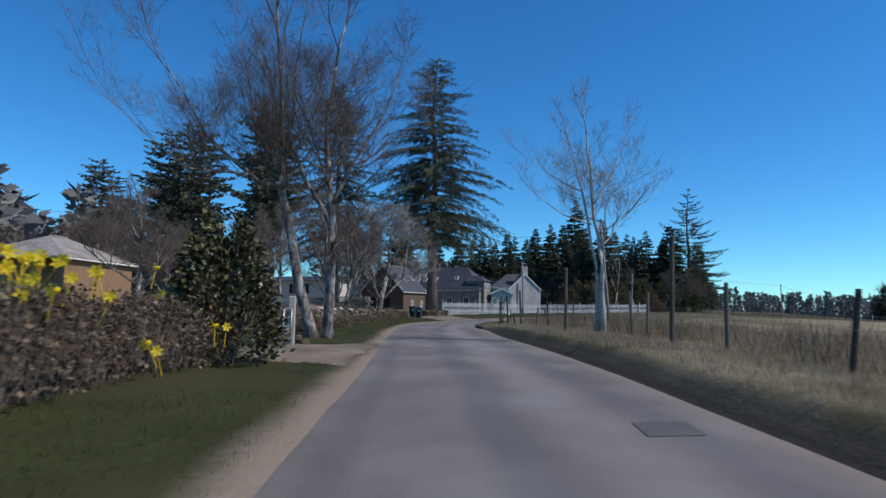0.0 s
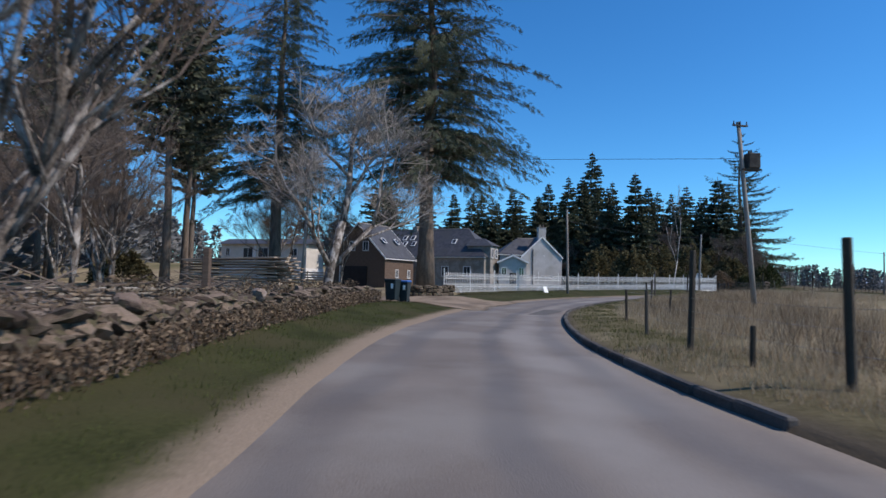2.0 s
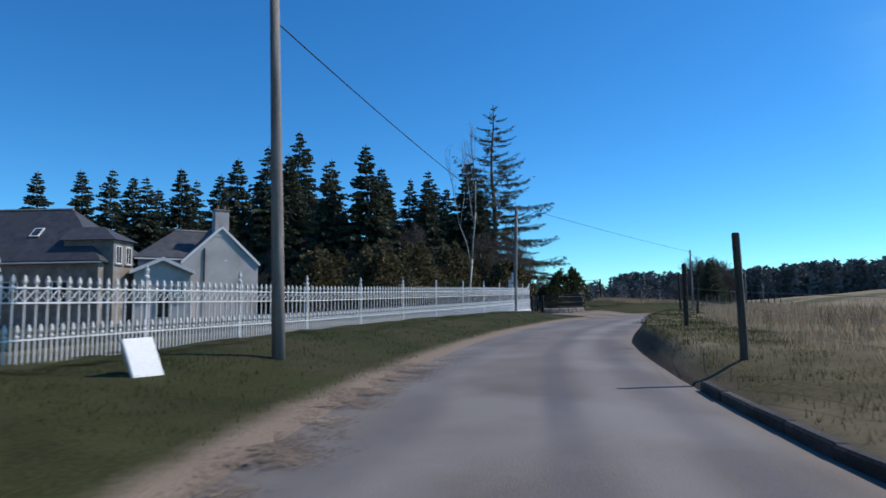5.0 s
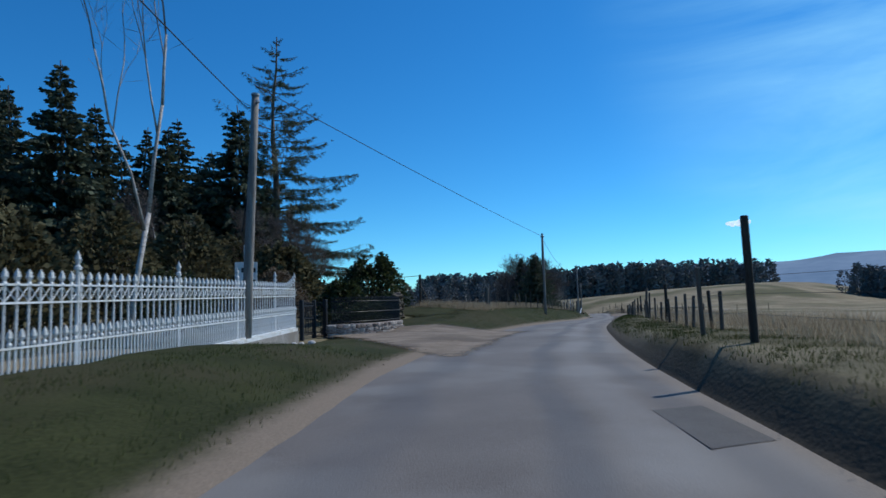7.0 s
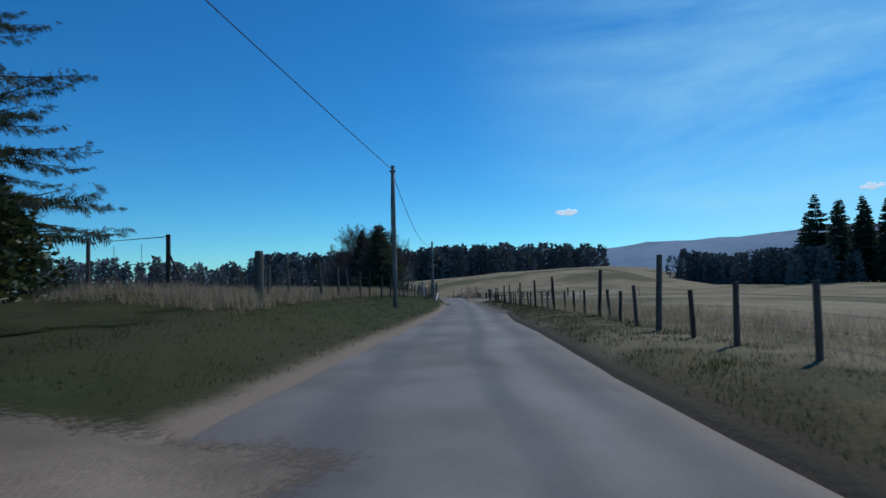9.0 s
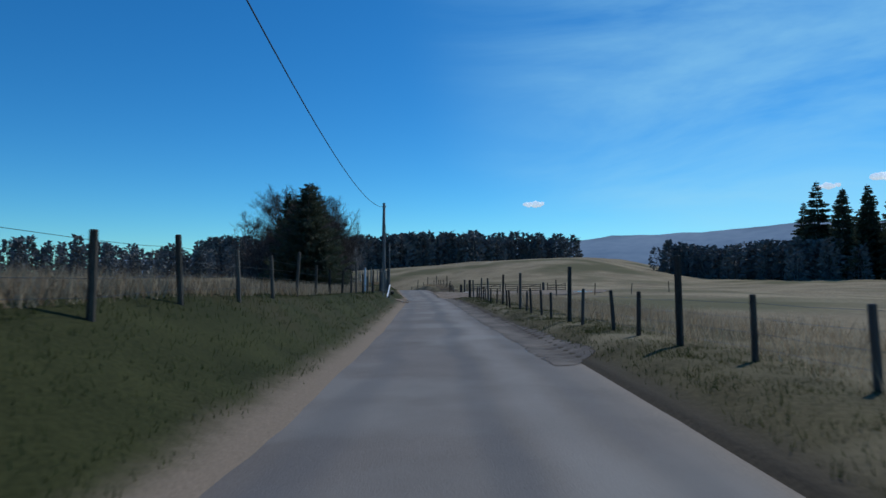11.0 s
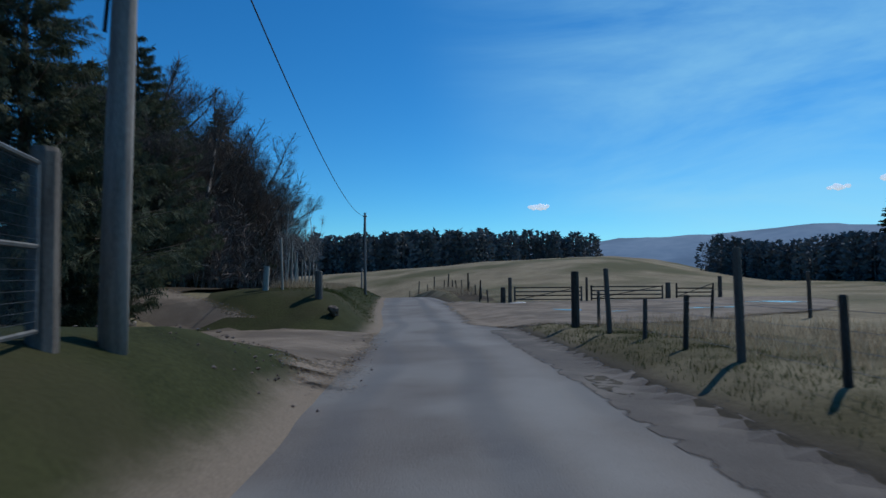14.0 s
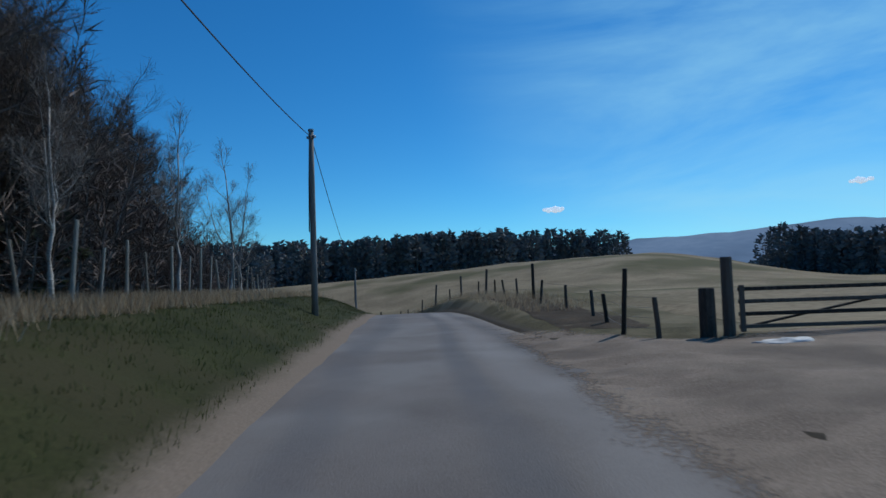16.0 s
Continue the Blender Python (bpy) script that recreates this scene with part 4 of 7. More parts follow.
# ---- kerb stones on the inside of the bend ----
kerb = thing("kerb", *along(37, -3.3), ground(*along(37, -3.3)), "low grey stone kerb round the bend's grass bank", "kerb", kind="structure")
kb = part("kerb_stone", box(-0.46, -0.07, -0.2, 0.46, 0.07, 0.13, 0.025), M_KERB, kerb)
_first = True
for i in range(49):
    s = 36 + i * 0.93
    x, y = along(s, float(warp(s, -3.27)))
    x2, y2 = along(s + 0.3, float(warp(s + 0.3, -3.27)))
    m = kerb.matrix_basis.inverted() @ pose(x, y, lane_z(s, -3.3, x, y) + random.uniform(-0.008, 0.008), random.gauss(0, 2), random.gauss(0, 0.4), math.degrees(math.atan2(y2 - y, x2 - x)) + random.gauss(0, 1))
    if _first:
        kb.matrix_basis, _first = m, False
    else:
        share(kb, m, kerb)


# ---- utility poles and cables ----
pole(17.4, 63.8, 11.1, "leaning dark wooden pole carrying a grey transformer", r=0.15, dx=-0.7, dy=0.5)
tr = thing("pole_transformer", 17.1, 64.2, 8.3, "grey box transformer bracketed to a wooden pole", "transformer")
part("tank", box(0.0, -0.3, 0.1, 0.72, 0.3, 1.0, 0.06), M_KERB, tr)
V, F = [], []
tube(V, F, (-0.25, 0, -0.85), (0.7, 0, 0.0), 0.035, 0.035, 4)
mesh_ob("strut", V, F, M_KERB, tr)
part("shelf", box(-0.3, -0.25, 0.0, 0.8, 0.25, 0.09), M_KERB, tr)
for k in (-0.16, 0.0, 0.16):
    part("bushing", bmesh_cyl(0.05, 0.25, (0.22, k, 1.07), 8, 0.03), M_KERB, tr)
ca = thing("pole_crossarm", 16.72, 64.3, 10.86, "short timber crossarm with insulators at a pole's head", "crossarm", rz=12)
part("arm", box(-0.5, -0.18, 0.0, 0.5, -0.08, 0.1, 0.01), M_KERB, ca)
for k in (-0.43, 0.0, 0.43):
    part("insulator", bmesh_cyl(0.045, 0.2, (k, -0.13, 0.2), 8, 0.025), M_KERB, ca)
pole(10.8, 81.5, 7.8, "weathered wooden pole standing on the grass verge", r=0.12, dx=-0.15)
pole(32.2, 104.2, 7.9, "pale grey wooden pole behind the white railing", r=0.14, dx=0.2, dy=-0.22)
pole(64.2, 115.7, 7.06, "dark wooden pole on the grass bank", r=0.11)
pole(99.35, 133.6, 6.15, "grey wooden pole beside a farm track", r=0.12, dx=0.25, dy=0.13)
pole(133.0, 152.8, 5.0, "dark wooden pole beside birch saplings", r=0.11)
pole(168, 176, 1.5, "dark wooden pole down the slope", r=0.11)
pole(-11.3, 79.0, 11.8, "tall pale pole between a spruce and the driveway", r=0.13, dx=0.5)
for a, b, g in (((16.87, 64.25, 9.0), (-10.85, 79.0, 11.1), 0.03), ((10.65, 81.5, 6.9), (32.2, 104.2, 7.6), 0.35), ((32.4, 104.0, 8.2), (64.2, 115.7, 6.9), 0.12), ((64.2, 115.7, 6.7), (99.35, 133.6, 5.9), 1.25),
                ((99.35, 133.6, 5.9), (133.0, 152.8, 4.8), 1.15), ((133.0, 152.8, 4.8), (168, 176, 1.3), 0.7), ((-10.85, 79.0, 11.4), (-40, 34, 8.0), 0.6)):
    cable(a, b, g)


# ---- field fences ----
wire_fence("field_fence", [(7.6, -24), (6.6, -8), (5.9, 6), (5.4, 14.4), (4.6, 22.3), (4.0, 29), (3.6, 34)], "weathered wooden post and wire fence along rough grass", h=1.25, tall=2.3, seed=3,
           posts=[(7.2, -10, 1.3), (6.9, -6, 1.3), (6.5, -1, 1.25), (6.2, 4, 1.3), (5.85, 8.8, 1.25), (5.85, 12.6, 1.4), (5.4, 14.4, 2.55), (5.7, 17.0, 1.3), (6.0, 19.3, 1.4), (4.5, 22.3, 2.3), (5.0, 24.6, 1.2), (4.75, 27.4, 1.2), (4.65, 30.3, 1.0), (4.15, 32.0, 1.95)])
wire_fence("field_fence", [(3.6, 34), (3.9, 40), (5.0, 47), (7.6, 56.5), (10.6, 63.5), (14.5, 70.5), (20.5, 78), (27.5, 84.8), (34.8, 91.0)], "sparse wooden post and wire fence in tall dry grass", h=1.2, tall=1.7, seed=5, wires=(0.45, 0.75, 1.0),
           posts=[(4.15, 32.2, 1.0), (4.08, 34.1, 0.8), (4.0, 36.85, 1.85), (3.85, 38.8, 0.65), (3.9, 41.1, 1.9), (4.3, 44.5, 1.1), (5.6, 50.0, 1.1), (9.4, 55.9, 1.1), (10.3, 60.95, 1.4), (12.7, 67.0, 1.4), (14.6, 72.15, 1.4), (16.4, 76.4, 1.9), (20.9, 81.1, 1.6), (27.5, 86.0, 1.2), (33.2, 91.5, 1.9), (35.3, 93.0, 1.3)])
TALL = [(110, 131.3), (105, 128.6), (99.5, 126.0), (94.6, 123.4), (89.4, 120.7), (81.0, 116.4), (74.3, 112.8), (68.6, 109.8), (61.4, 106.0), (54.4, 103.0), (46.8, 98.7), (36.1, 92.5)]
ROW3 = []
for (xa, ya), (xb, yb) in zip(TALL, TALL[1:]):
    k = max(3, round(math.hypot(xb - xa, yb - ya) / 1.87))
    ROW3 += [(xa + (xb - xa) * i / k + random.uniform(-0.12, 0.12), ya + (yb - ya) * i / k + random.uniform(-0.1, 0.1), random.uniform(1.5, 1.68) if i == 0 else random.uniform(0.8, 1.0)) for i in range(k)]
wire_fence("field_fence", TALL[::-1], "dark wooden post and wire fence beside the lane", h=0.95, tall=1.6, seed=8, lean=2.0, wires=(0.2, 0.4, 0.6, 0.8), posts=ROW3)
CREST = [(129.75, 142.05, 0.8), (130.25, 142.8, 1.35), (132.5, 143.6, 0.75), (134.5, 144.4, 0.75), (136.8, 145.8, 0.8), (139.4, 147.5, 0.9), (142.2, 148.7, 1.5), (144.3, 150.2, 0.9), (146.3, 151.6, 0.9), (148.2, 152.9, 0.95), (150, 154.2, 1.6), (151.2, 155.2, 1.0), (153, 157.2, 1.55),
         (155, 159, 0.9), (157, 161.2, 1.5), (160, 164, 1.0), (162, 166.4, 1.0), (164, 168.5, 1.1), (166, 170.8, 1.0), (168, 173, 1.5), (170, 175.5, 1.0), (172, 178, 1.1), (174.5, 181, 1.0), (177, 184, 1.5), (179.5, 187.5, 1.0), (182, 191, 1.1), (185, 195, 1.1), (188, 199, 1.5), (191.5, 204.5, 1.1), (195, 210, 1.1)]
wire_fence("field_fence", [q[:2] for q in CREST], "dark wooden post and wire fence over the crest", h=0.95, r=0.05, tall=1.6, seed=9, lean=4.0, wires=(0.2, 0.4, 0.6, 0.8), posts=CREST)
wire_fence("field_fence", [(52.0, 111.7), (56, 113.4), (62.4, 116.2), (70, 119.6), (78, 123.6), (85, 126.9), (92, 129.9), (95.6, 131.3)], "wooden post and wire fence on a grass bank", wires=(0.2, 0.4, 0.6, 0.8), h=1.0, tall=1.6, seed=11, lean=3.0,
           posts=[(52.9, 112.2, 0.94), (54.2, 112.7, 0.94), (56.3, 113.3, 1.23), (58.3, 114.2, 1.06), (59.7, 114.8, 1.06), (61.2, 115.4, 1.02), (62.8, 116.1, 1.36), (65, 117, 1.02), (67.3, 118, 0.91), (69.5, 119.2, 0.99), (71.8, 120.3, 0.91), (74, 121.4, 0.91), (76.2, 122.5, 1.14), (78.5, 123.6, 0.91), (80.6, 124.6, 0.87), (82.8, 125.6, 0.91), (84.9, 126.6, 0.84), (86.05, 127.1, 1.33), (88, 128, 0.91), (90, 129, 0.87), (91.8, 129.8, 1.22), (91.9, 129.9, 0.91)])
wire_fence("field_fence", [(111.9, 142.4), (115.4, 144.8), (118.2, 146.9), (120.8, 148.9), (123.1, 150.2), (126.9, 153), (130.9, 155.6), (140, 162.5), (153, 173), (166, 188)], "thin pale posts and wire along a birch wood", gap=1.5, h=1.35, r=0.03, tall=1.7, tall_every=2, seed=12, mat=M_POSTL, wires=(0.3, 0.6, 0.9, 1.2))


# ---- buildings ----
def gable_house(name, x, y, z, rz, w, d, eave, ridge, wall, roof, label, hip_front=0.0, hip_back=0.0, over=0.35):
    """Front gable of width w along local x, at local y 0; the house runs back d. Ridge along y."""
    t = thing(name, x, y, z, label, "house", rz=rz)
    bm = bmesh.new()
    h = w / 2
    prof = [(-h, -0.6), (h, -0.6), (h, eave), (0, ridge), (-h, eave)]
    f0 = [bm.verts.new((a, 0.0 if hip_front == 0 or b < ridge else hip_front, b)) for a, b in prof]
    f1 = [bm.verts.new((a, d if hip_back == 0 or b < ridge else d - hip_back, b)) for a, b in prof]
    bm.faces.new(f0)
    bm.faces.new(list(reversed(f1)))
    for i in range(5):
        j = (i + 1) % 5
        bm.faces.new((f0[j], f0[i], f1[i], f1[j]))
    bmesh.ops.recalc_face_normals(bm, faces=bm.faces)
    part("wall", bm, wall, t)
    k = (ridge - eave) / h
    y0, y1 = -over, d + over
    for sgn in (-1, 1):
        bm = bmesh.new()
        e = h + over
        ez = eave - over * k
        a = [(sgn * e, y0, ez), (0, y0 + (hip_front + over if hip_front else 0), ridge), (0, y1 - (hip_back + over if hip_back else 0), ridge), (sgn * e, y1, ez)]
        lo = [bm.verts.new((p[0], p[1], p[2] + 0.03)) for p in a]
        hi = [bm.verts.new((p[0], p[1], p[2] + 0.17)) for p in a]
        bm.faces.new(lo); bm.faces.new(list(reversed(hi)))
        for i in range(4):
            j = (i + 1) % 4
            bm.faces.new((lo[j], lo[i], hi[i], hi[j]))
        bmesh.ops.recalc_face_normals(bm, faces=bm.faces)
        part("roof", bm, roof, t)
        part("gutter", box(sgn * e - 0.06, y0, ez - 0.06, sgn * e + 0.06, y1, ez + 0.05), M_TRIM, t, "white gutter")
    for yy, hp in ((y0, hip_front), (y1, hip_back)):
        if hp:
            bm = bmesh.new()
            e, ez = h + over, eave - over * k
            q = [(-e, yy, ez), (e, yy, ez), (0, y0 + hp + over if yy == y0 else y1 - hp - over, ridge)]
            lo = [bm.verts.new((p[0], p[1], p[2] + 0.03)) for p in q]
            hi = [bm.verts.new((p[0], p[1], p[2] + 0.17)) for p in q]
            bm.faces.new(lo); bm.faces.new(hi)
            for i in range(3):
                j = (i + 1) % 3
                bm.faces.new((lo[j], lo[i], hi[i], hi[j]))
            bmesh.ops.recalc_face_normals(bm, faces=bm.faces)
            part("roof", bm, roof, t)
        else:
            for sgn in (-1, 1):
                bm = bmesh.new()
                e, ez = h + over, eave - over * k
                yb = yy - 0.05
                vs = [bm.verts.new(p) for p in ((sgn * e, yb, ez - 0.14), (0, yb, ridge - 0.12), (0, yb, ridge + 0.19), (sgn * e, yb, ez + 0.17))]
                vb = [bm.verts.new((v.co.x, v.co.y + 0.05, v.co.z)) for v in vs]
                bm.faces.new(vs); bm.faces.new(vb)
                for i in range(4):
                    bm.faces.new((vs[i], vs[(i + 1) % 4], vb[(i + 1) % 4], vb[i]))
                bmesh.ops.recalc_face_normals(bm, faces=bm.faces)
                part("bargeboard", bm, M_TRIM, t, "white bargeboard")
    V, F = [], []
    sweep(V, F, [(0, y0 + (hip_front + over if hip_front else 0), ridge + 0.17), (0, y1 - (hip_back + over if hip_back else 0), ridge + 0.17)], [0.11, 0.11], 6)
    mesh_ob("ridge_tile", V, F, M_GREYST, t)
    return t


def window(t, face, a, z, w, h, at=0.0, frame_mat=None, bars=True):
    """A window with frame, sill and panes. face 'f': the front wall y=at; 'l'/'r': the side walls x=at."""
    def place(bm):
        if face != 'f':
            bm.transform(Matrix.Rotation(radians(90 if face == 'r' else -90), 4, 'Z'))
            bm.transform(Matrix.Translation((at, a, z)))
        else:
            bm.transform(Matrix.Translation((a, at, z)))
        return bm
    bm = bmesh.new()
    for x0, z0, x1, z1 in ((-w / 2, 0, -w / 2 + 0.09, h), (w / 2 - 0.09, 0, w / 2, h), (-w / 2, h - 0.09, w / 2, h), (-w / 2, 0, w / 2, 0.09)):
        add_box(bm, x0, -0.07, z0, x1, 0.06, z1)
    if bars:
        add_box(bm, -0.03, -0.06, 0, 0.03, 0.05, h)
    f = part("window", place(bm), frame_mat or M_TRIM, t, "white window frame")
    g = part("pane", place(box(-w / 2 + 0.05, -0.035, 0.05, w / 2 - 0.05, 0.03, h - 0.05, 0)), M_GLASS, f)
    part("sill", place(box(-w / 2 - 0.1, -0.14, -0.1, w / 2 + 0.1, 0.05, -0.01, 0.01)), M_GREYST, f)


def rooflight(t, w, eave, ridge, side, y, f, ww=0.8, hh=1.1):
    h = w / 2
    sl = math.atan2(ridge - eave, h)
    bm = bmesh.new()
    add_box(bm, -hh / 2, -ww / 2, 0.15, hh / 2, ww / 2, 0.24)
    m = Matrix.Translation((side * h * (1 - f), y, eave + (ridge - eave) * f)) @ Matrix.Rotation(side * sl, 4, 'Y')
    bm.transform(m)
    r = part("rooflight", bm, M_TRIM, t, "pale rooflight frame")
    bm = bmesh.new()
    add_box(bm, -hh / 2 + 0.1, -ww / 2 + 0.1, 0.2, hh / 2 - 0.1, ww / 2 - 0.1, 0.255)
    bm.transform(m)
    part("pane", bm, M_GLASS, r)


gz = ground(-13, 125)
gar = gable_house("garage", -12.2, 124.8, 0.55, -31, 10.4, 8.0, 4.4, 9.5, M_CLAD, M_SLATE, "brown timber-clad two-storey garage with slate roof and white bargeboards")
# solid slab; the unlit inside of the doorway is put into its near-black colour
part("garage_door", box(-3.2, -0.12, -0.3, 1.9, 0.05, 2.9), M_DARK, gar, "wide dark open garage doorway")
part("door_frame", box(-3.45, -0.14, -0.3, -3.2, 0.06, 3.1), M_TRIM, gar, "white door frame")
window(gar, 'f', -1.1, 5.3, 1.1, 1.5)
window(gar, 'f', 1.5, 5.3, 1.1, 1.5)
window(gar, 'r', 3.2, 1.2, 0.8, 1.3, 5.2)
window(gar, 'r', 6.6, 1.2, 0.8, 1.3, 5.2)
for yy in (2.4, 6.0):
    rooflight(gar, 10.4, 4.7, 9.9, 1, yy, 0.42)
hou = gable_house("farmhouse", 9.85, 129.9, 1.0, 60, 9.0, 21, 4.7, 9.2, M_GREYST, M_SLATE, "long grey stone farmhouse with hipped slate roof and rooflights", hip_front=5.0)
for yy, f in ((6.5, 0.5), (11.5, 0.45), (14.2, 0.42), (15.0, 0.66), (16.0, 0.42), (16.6, 0.66)):
    rooflight(hou, 9.0, 4.7, 9.2, -1, yy, f)
for yy in (3.0, 7.0, 11.5, 16.0):
    window(hou, 'l', yy, 1.2, 1.3, 1.7, -4.5)
window(hou, 'f', 1.8, 0.9, 1.2, 1.6)
part("flue_pipe", bmesh_cyl(0.12, 1.4, (-0.3, 12.0, 9.6)), M_METAL, hou)
part("chimney", box(-0.4, 15.0, 8.6, 0.4, 15.9, 9.9, 0.03), M_GREYST, hou)
part("bay", box(-3.6, -0.7, -0.6, -0.6, 3.4, 6.3, 0.02), M_GREYST, hou, "two-storey bay")
V = [(-3.9, -1.0, 6.25), (-0.3, -1.0, 6.25), (-0.3, 3.6, 6.25), (-3.9, 3.6, 6.25), (-2.1, 1.0, 7.5), (-2.1, 3.6, 7.5)]
mesh_ob("bay_roof", V, [(0, 1, 4), (1, 2, 5, 4), (3, 0, 4, 5), (2, 3, 5), (3, 2, 1, 0)], M_SLATE, hou)
window(hou, 'f', -2.9, 4.3, 0.9, 1.5, -0.7)
window(hou, 'f', -1.4, 4.3, 0.9, 1.5, -0.7)
whi = gable_house("white_house", 17.6, 130.5, 0.9, 8, 7.0, 9, 4.9, 8.2, M_RENDER, M_SLATE, "white harled two-storey house with a gable chimney", over=0.12)
part("chimney", box(-0.65, -0.03, 7.3, 0.65, 0.9, 9.8, 0.03), M_RENDER, whi, "white chimney stack")
part("chimney_cap", box(-0.72, -0.09, 9.8, 0.72, 0.97, 9.92, 0.02), M_GREYST, whi)
for a in (-0.3, 0.3):
    part("chimney_pot", bmesh_cyl(0.14, 0.45, (a, 0.4, 10.12)), M_BRICK, whi)
part("downpipe", box(-1.6, -0.12, 0, -1.5, -0.02, 6.2), M_BLACK, whi, "dark downpipe")
wing = gable_house("house_wing", 10.3, 133.6, 0.9, -85, 6.6, 7.2, 5.4, 8.0, M_RENDER, M_SLATE, "white rendered wing with a hipped slate roof", hip_front=3.6)
window(wing, 'r', 1.6, 3.2, 1.1, 1.5, 3.3)
window(wing, 'r', 4.2, 1.0, 1.2, 1.7, 3.3)
porch = gable_house("porch", 12.4, 127.6, 0.9, 0, 4.4, 2.6, 3.9, 4.9, M_RENDER, M_SLATE, "small white porch with a slate gable roof")
part("door", box(-0.5, -0.08, 0, 0.5, 0.04, 2.1), M_DARK, porch, "dark porch door")
window(porch, 'f', -1.4, 1.6, 0.9, 1.4)
window(porch, 'f', 1.4, 1.6, 0.9, 1.4)
mob = thing("chalet", -32.5, 152, ground(-32.5, 152), "cream timber chalet on a white skirt with a grey roof", "chalet", rz=-22)
part("wall", box(-10, -3, 1.7, 10, 3, 6.3, 0.03), M_CREAM, mob)
part("skirt", box(-10.1, -3.1, -0.3, 10.1, 3.1, 1.7, 0.02), M_TRIM, mob, "white skirt")
bm = bmesh.new()
V = [(-10.7, -3.7, 6.3), (10.7, -3.7, 6.3), (10.7, 3.7, 6.3), (-10.7, 3.7, 6.3), (-10.7, 0, 7.5), (10.7, 0, 7.5)]
F = [(0, 1, 5, 4), (2, 3, 4, 5), (0, 4, 3), (1, 2, 5), (3, 2, 1, 0)]
mesh_ob("roof", V, F, M_SLATE, mob)
for a, w in ((-8.3, 1.0), (-3.4, 2.4), (0.2, 2.4), (7.2, 1.6)):
    window(mob, 'f', a, 3.0 if w > 2 else 4.0, w, 2.6 if w > 2 else 1.5, -3.0)
part("corner_post", box(-1.9, -3.2, 0, -1.6, -2.95, 6.3), M_TRIM, mob, "white corner post")
df = thing("board_fence", -30, 138, ground(-30, 138), "low fence of long horizontal weathered boards", "fence", rz=-14)
for k in range(5):
    part("board", box(-16, -0.03, 0.2 + k * 0.42, 16, 0.03, 0.48 + k * 0.42, 0.01), M_POSTL, df)
for k in range(9):
    part("post", box(-16 + k * 4, 0.03, -0.3, -15.85 + k * 4, 0.15, 2.3, 0.01), M_POST, df)

shed = gable_house("farm_shed", -33.0, 47.0, ground(-28, 46), -4, 8.0, 9, 4.6, 6.4, M_TAN, M_GREYST, "tan boarded farm shed with a shallow grey hipped roof", hip_front=3.4, hip_back=3.4)
part("shed_door", box(-1.2, -0.1, 0, 1.2, 0.04, 2.1), M_POST, shed, "brown shed door")


# ---- white cast-iron railing on its low wall ----
WF = spline([(0.05, 74.9), (3.9, 79.4), (7.8, 83.7), (13.0, 88.8), (19.0, 93.5), (25.2, 98.2), (30.2, 102.4), (36.1, 107.6)], 0.25)
WD = np.r_[0, np.cumsum(np.linalg.norm(np.diff(WF[:, :2], axis=0), axis=1))]


def rail_at(s):
    x, y = float(np.interp(s, WD, WF[:, 0])), float(np.interp(s, WD, WF[:, 1]))
    return x, y, float(np.interp(s, [0, 20, WD[-1]], [0.53, 0.62, 1.1]))


rail = thing("white_railing", *rail_at(0), "ornate white painted cast-iron railing with pointed finials on a low wall", "railing")
RI = rail.matrix_basis.inverted()


def rel(s, dz=0.0, turn=True):
    x, y, z = rail_at(s)
    x2, y2, z2 = rail_at(min(s + 0.2, WD[-1]))
    if s + 0.2 > WD[-1]:
        x2, y2, z2 = x, y, z
        x, y, z = rail_at(s - 0.2)
        a = math.degrees(math.atan2(y2 - y, x2 - x))
        return RI @ pose(x2, y2, z2 + dz, 0, 0, a)
    return RI @ pose(x, y, z + dz, 0, 0, math.degrees(math.atan2(y2 - y, x2 - x)))


def picket_mesh(h, k=1.0):
    V, F = [], []
    r = 0.019 * k
    sweep(V, F, [(0, 0, 0), (0, 0, h - 0.25), (0, 0, h - 0.23), (0, 0, h - 0.21), (0, 0, h - 0.18), (0, 0, h - 0.12), (0, 0, h - 0.06), (0, 0, h)],
          [r, r, r * 2.0, r * 2.0, r, r * 2.5, r * 1.8, r * 0.2], 5)
    return mesh_ob("picket", V, F, M_WHITE, rail)


HT, HS = 1.65, 0.83
tallp, shortp = picket_mesh(HT), picket_mesh(HS)
n = int(WD[-1] / 0.22)
for i in range(n):
    s = 0.1 + i * 0.22
    m, m2 = rel(s), rel(min(s + 0.11, WD[-1] - 0.05))
    up = 1.0 + (0.32 * ((s - (WD[-1] - 1.6)) / 1.6) ** 2 if s > WD[-1] - 1.6 else 0)
    m = m @ Matrix.Diagonal((1, 1, up, 1))
    if i == 0:
        tallp.matrix_basis, shortp.matrix_basis = m, m2
    else:
        share(tallp, m, rail), share(shortp, m2, rail)


def rail_run(name, z, w, h, label=""):
    V, F = [], []
    ss = np.arange(0, WD[-1], 0.5)
    for s in ss:
        m = rel(float(s))
        for a, b in ((-w, 0), (w, 0), (w, h), (-w, h)):
            V.append(m @ Vector((0, a, z + b)))
    for i in range(len(ss) - 1):
        for k in range(4):
            F.append((i * 4 + k, i * 4 + (k + 1) % 4, i * 4 + 4 + (k + 1) % 4, i * 4 + 4 + k))
    F += [(0, 1, 2, 3), tuple(len(V) - 4 + q for q in (3, 2, 1, 0))]
    return mesh_ob(name, V, F, M_WHITE, rail, label)


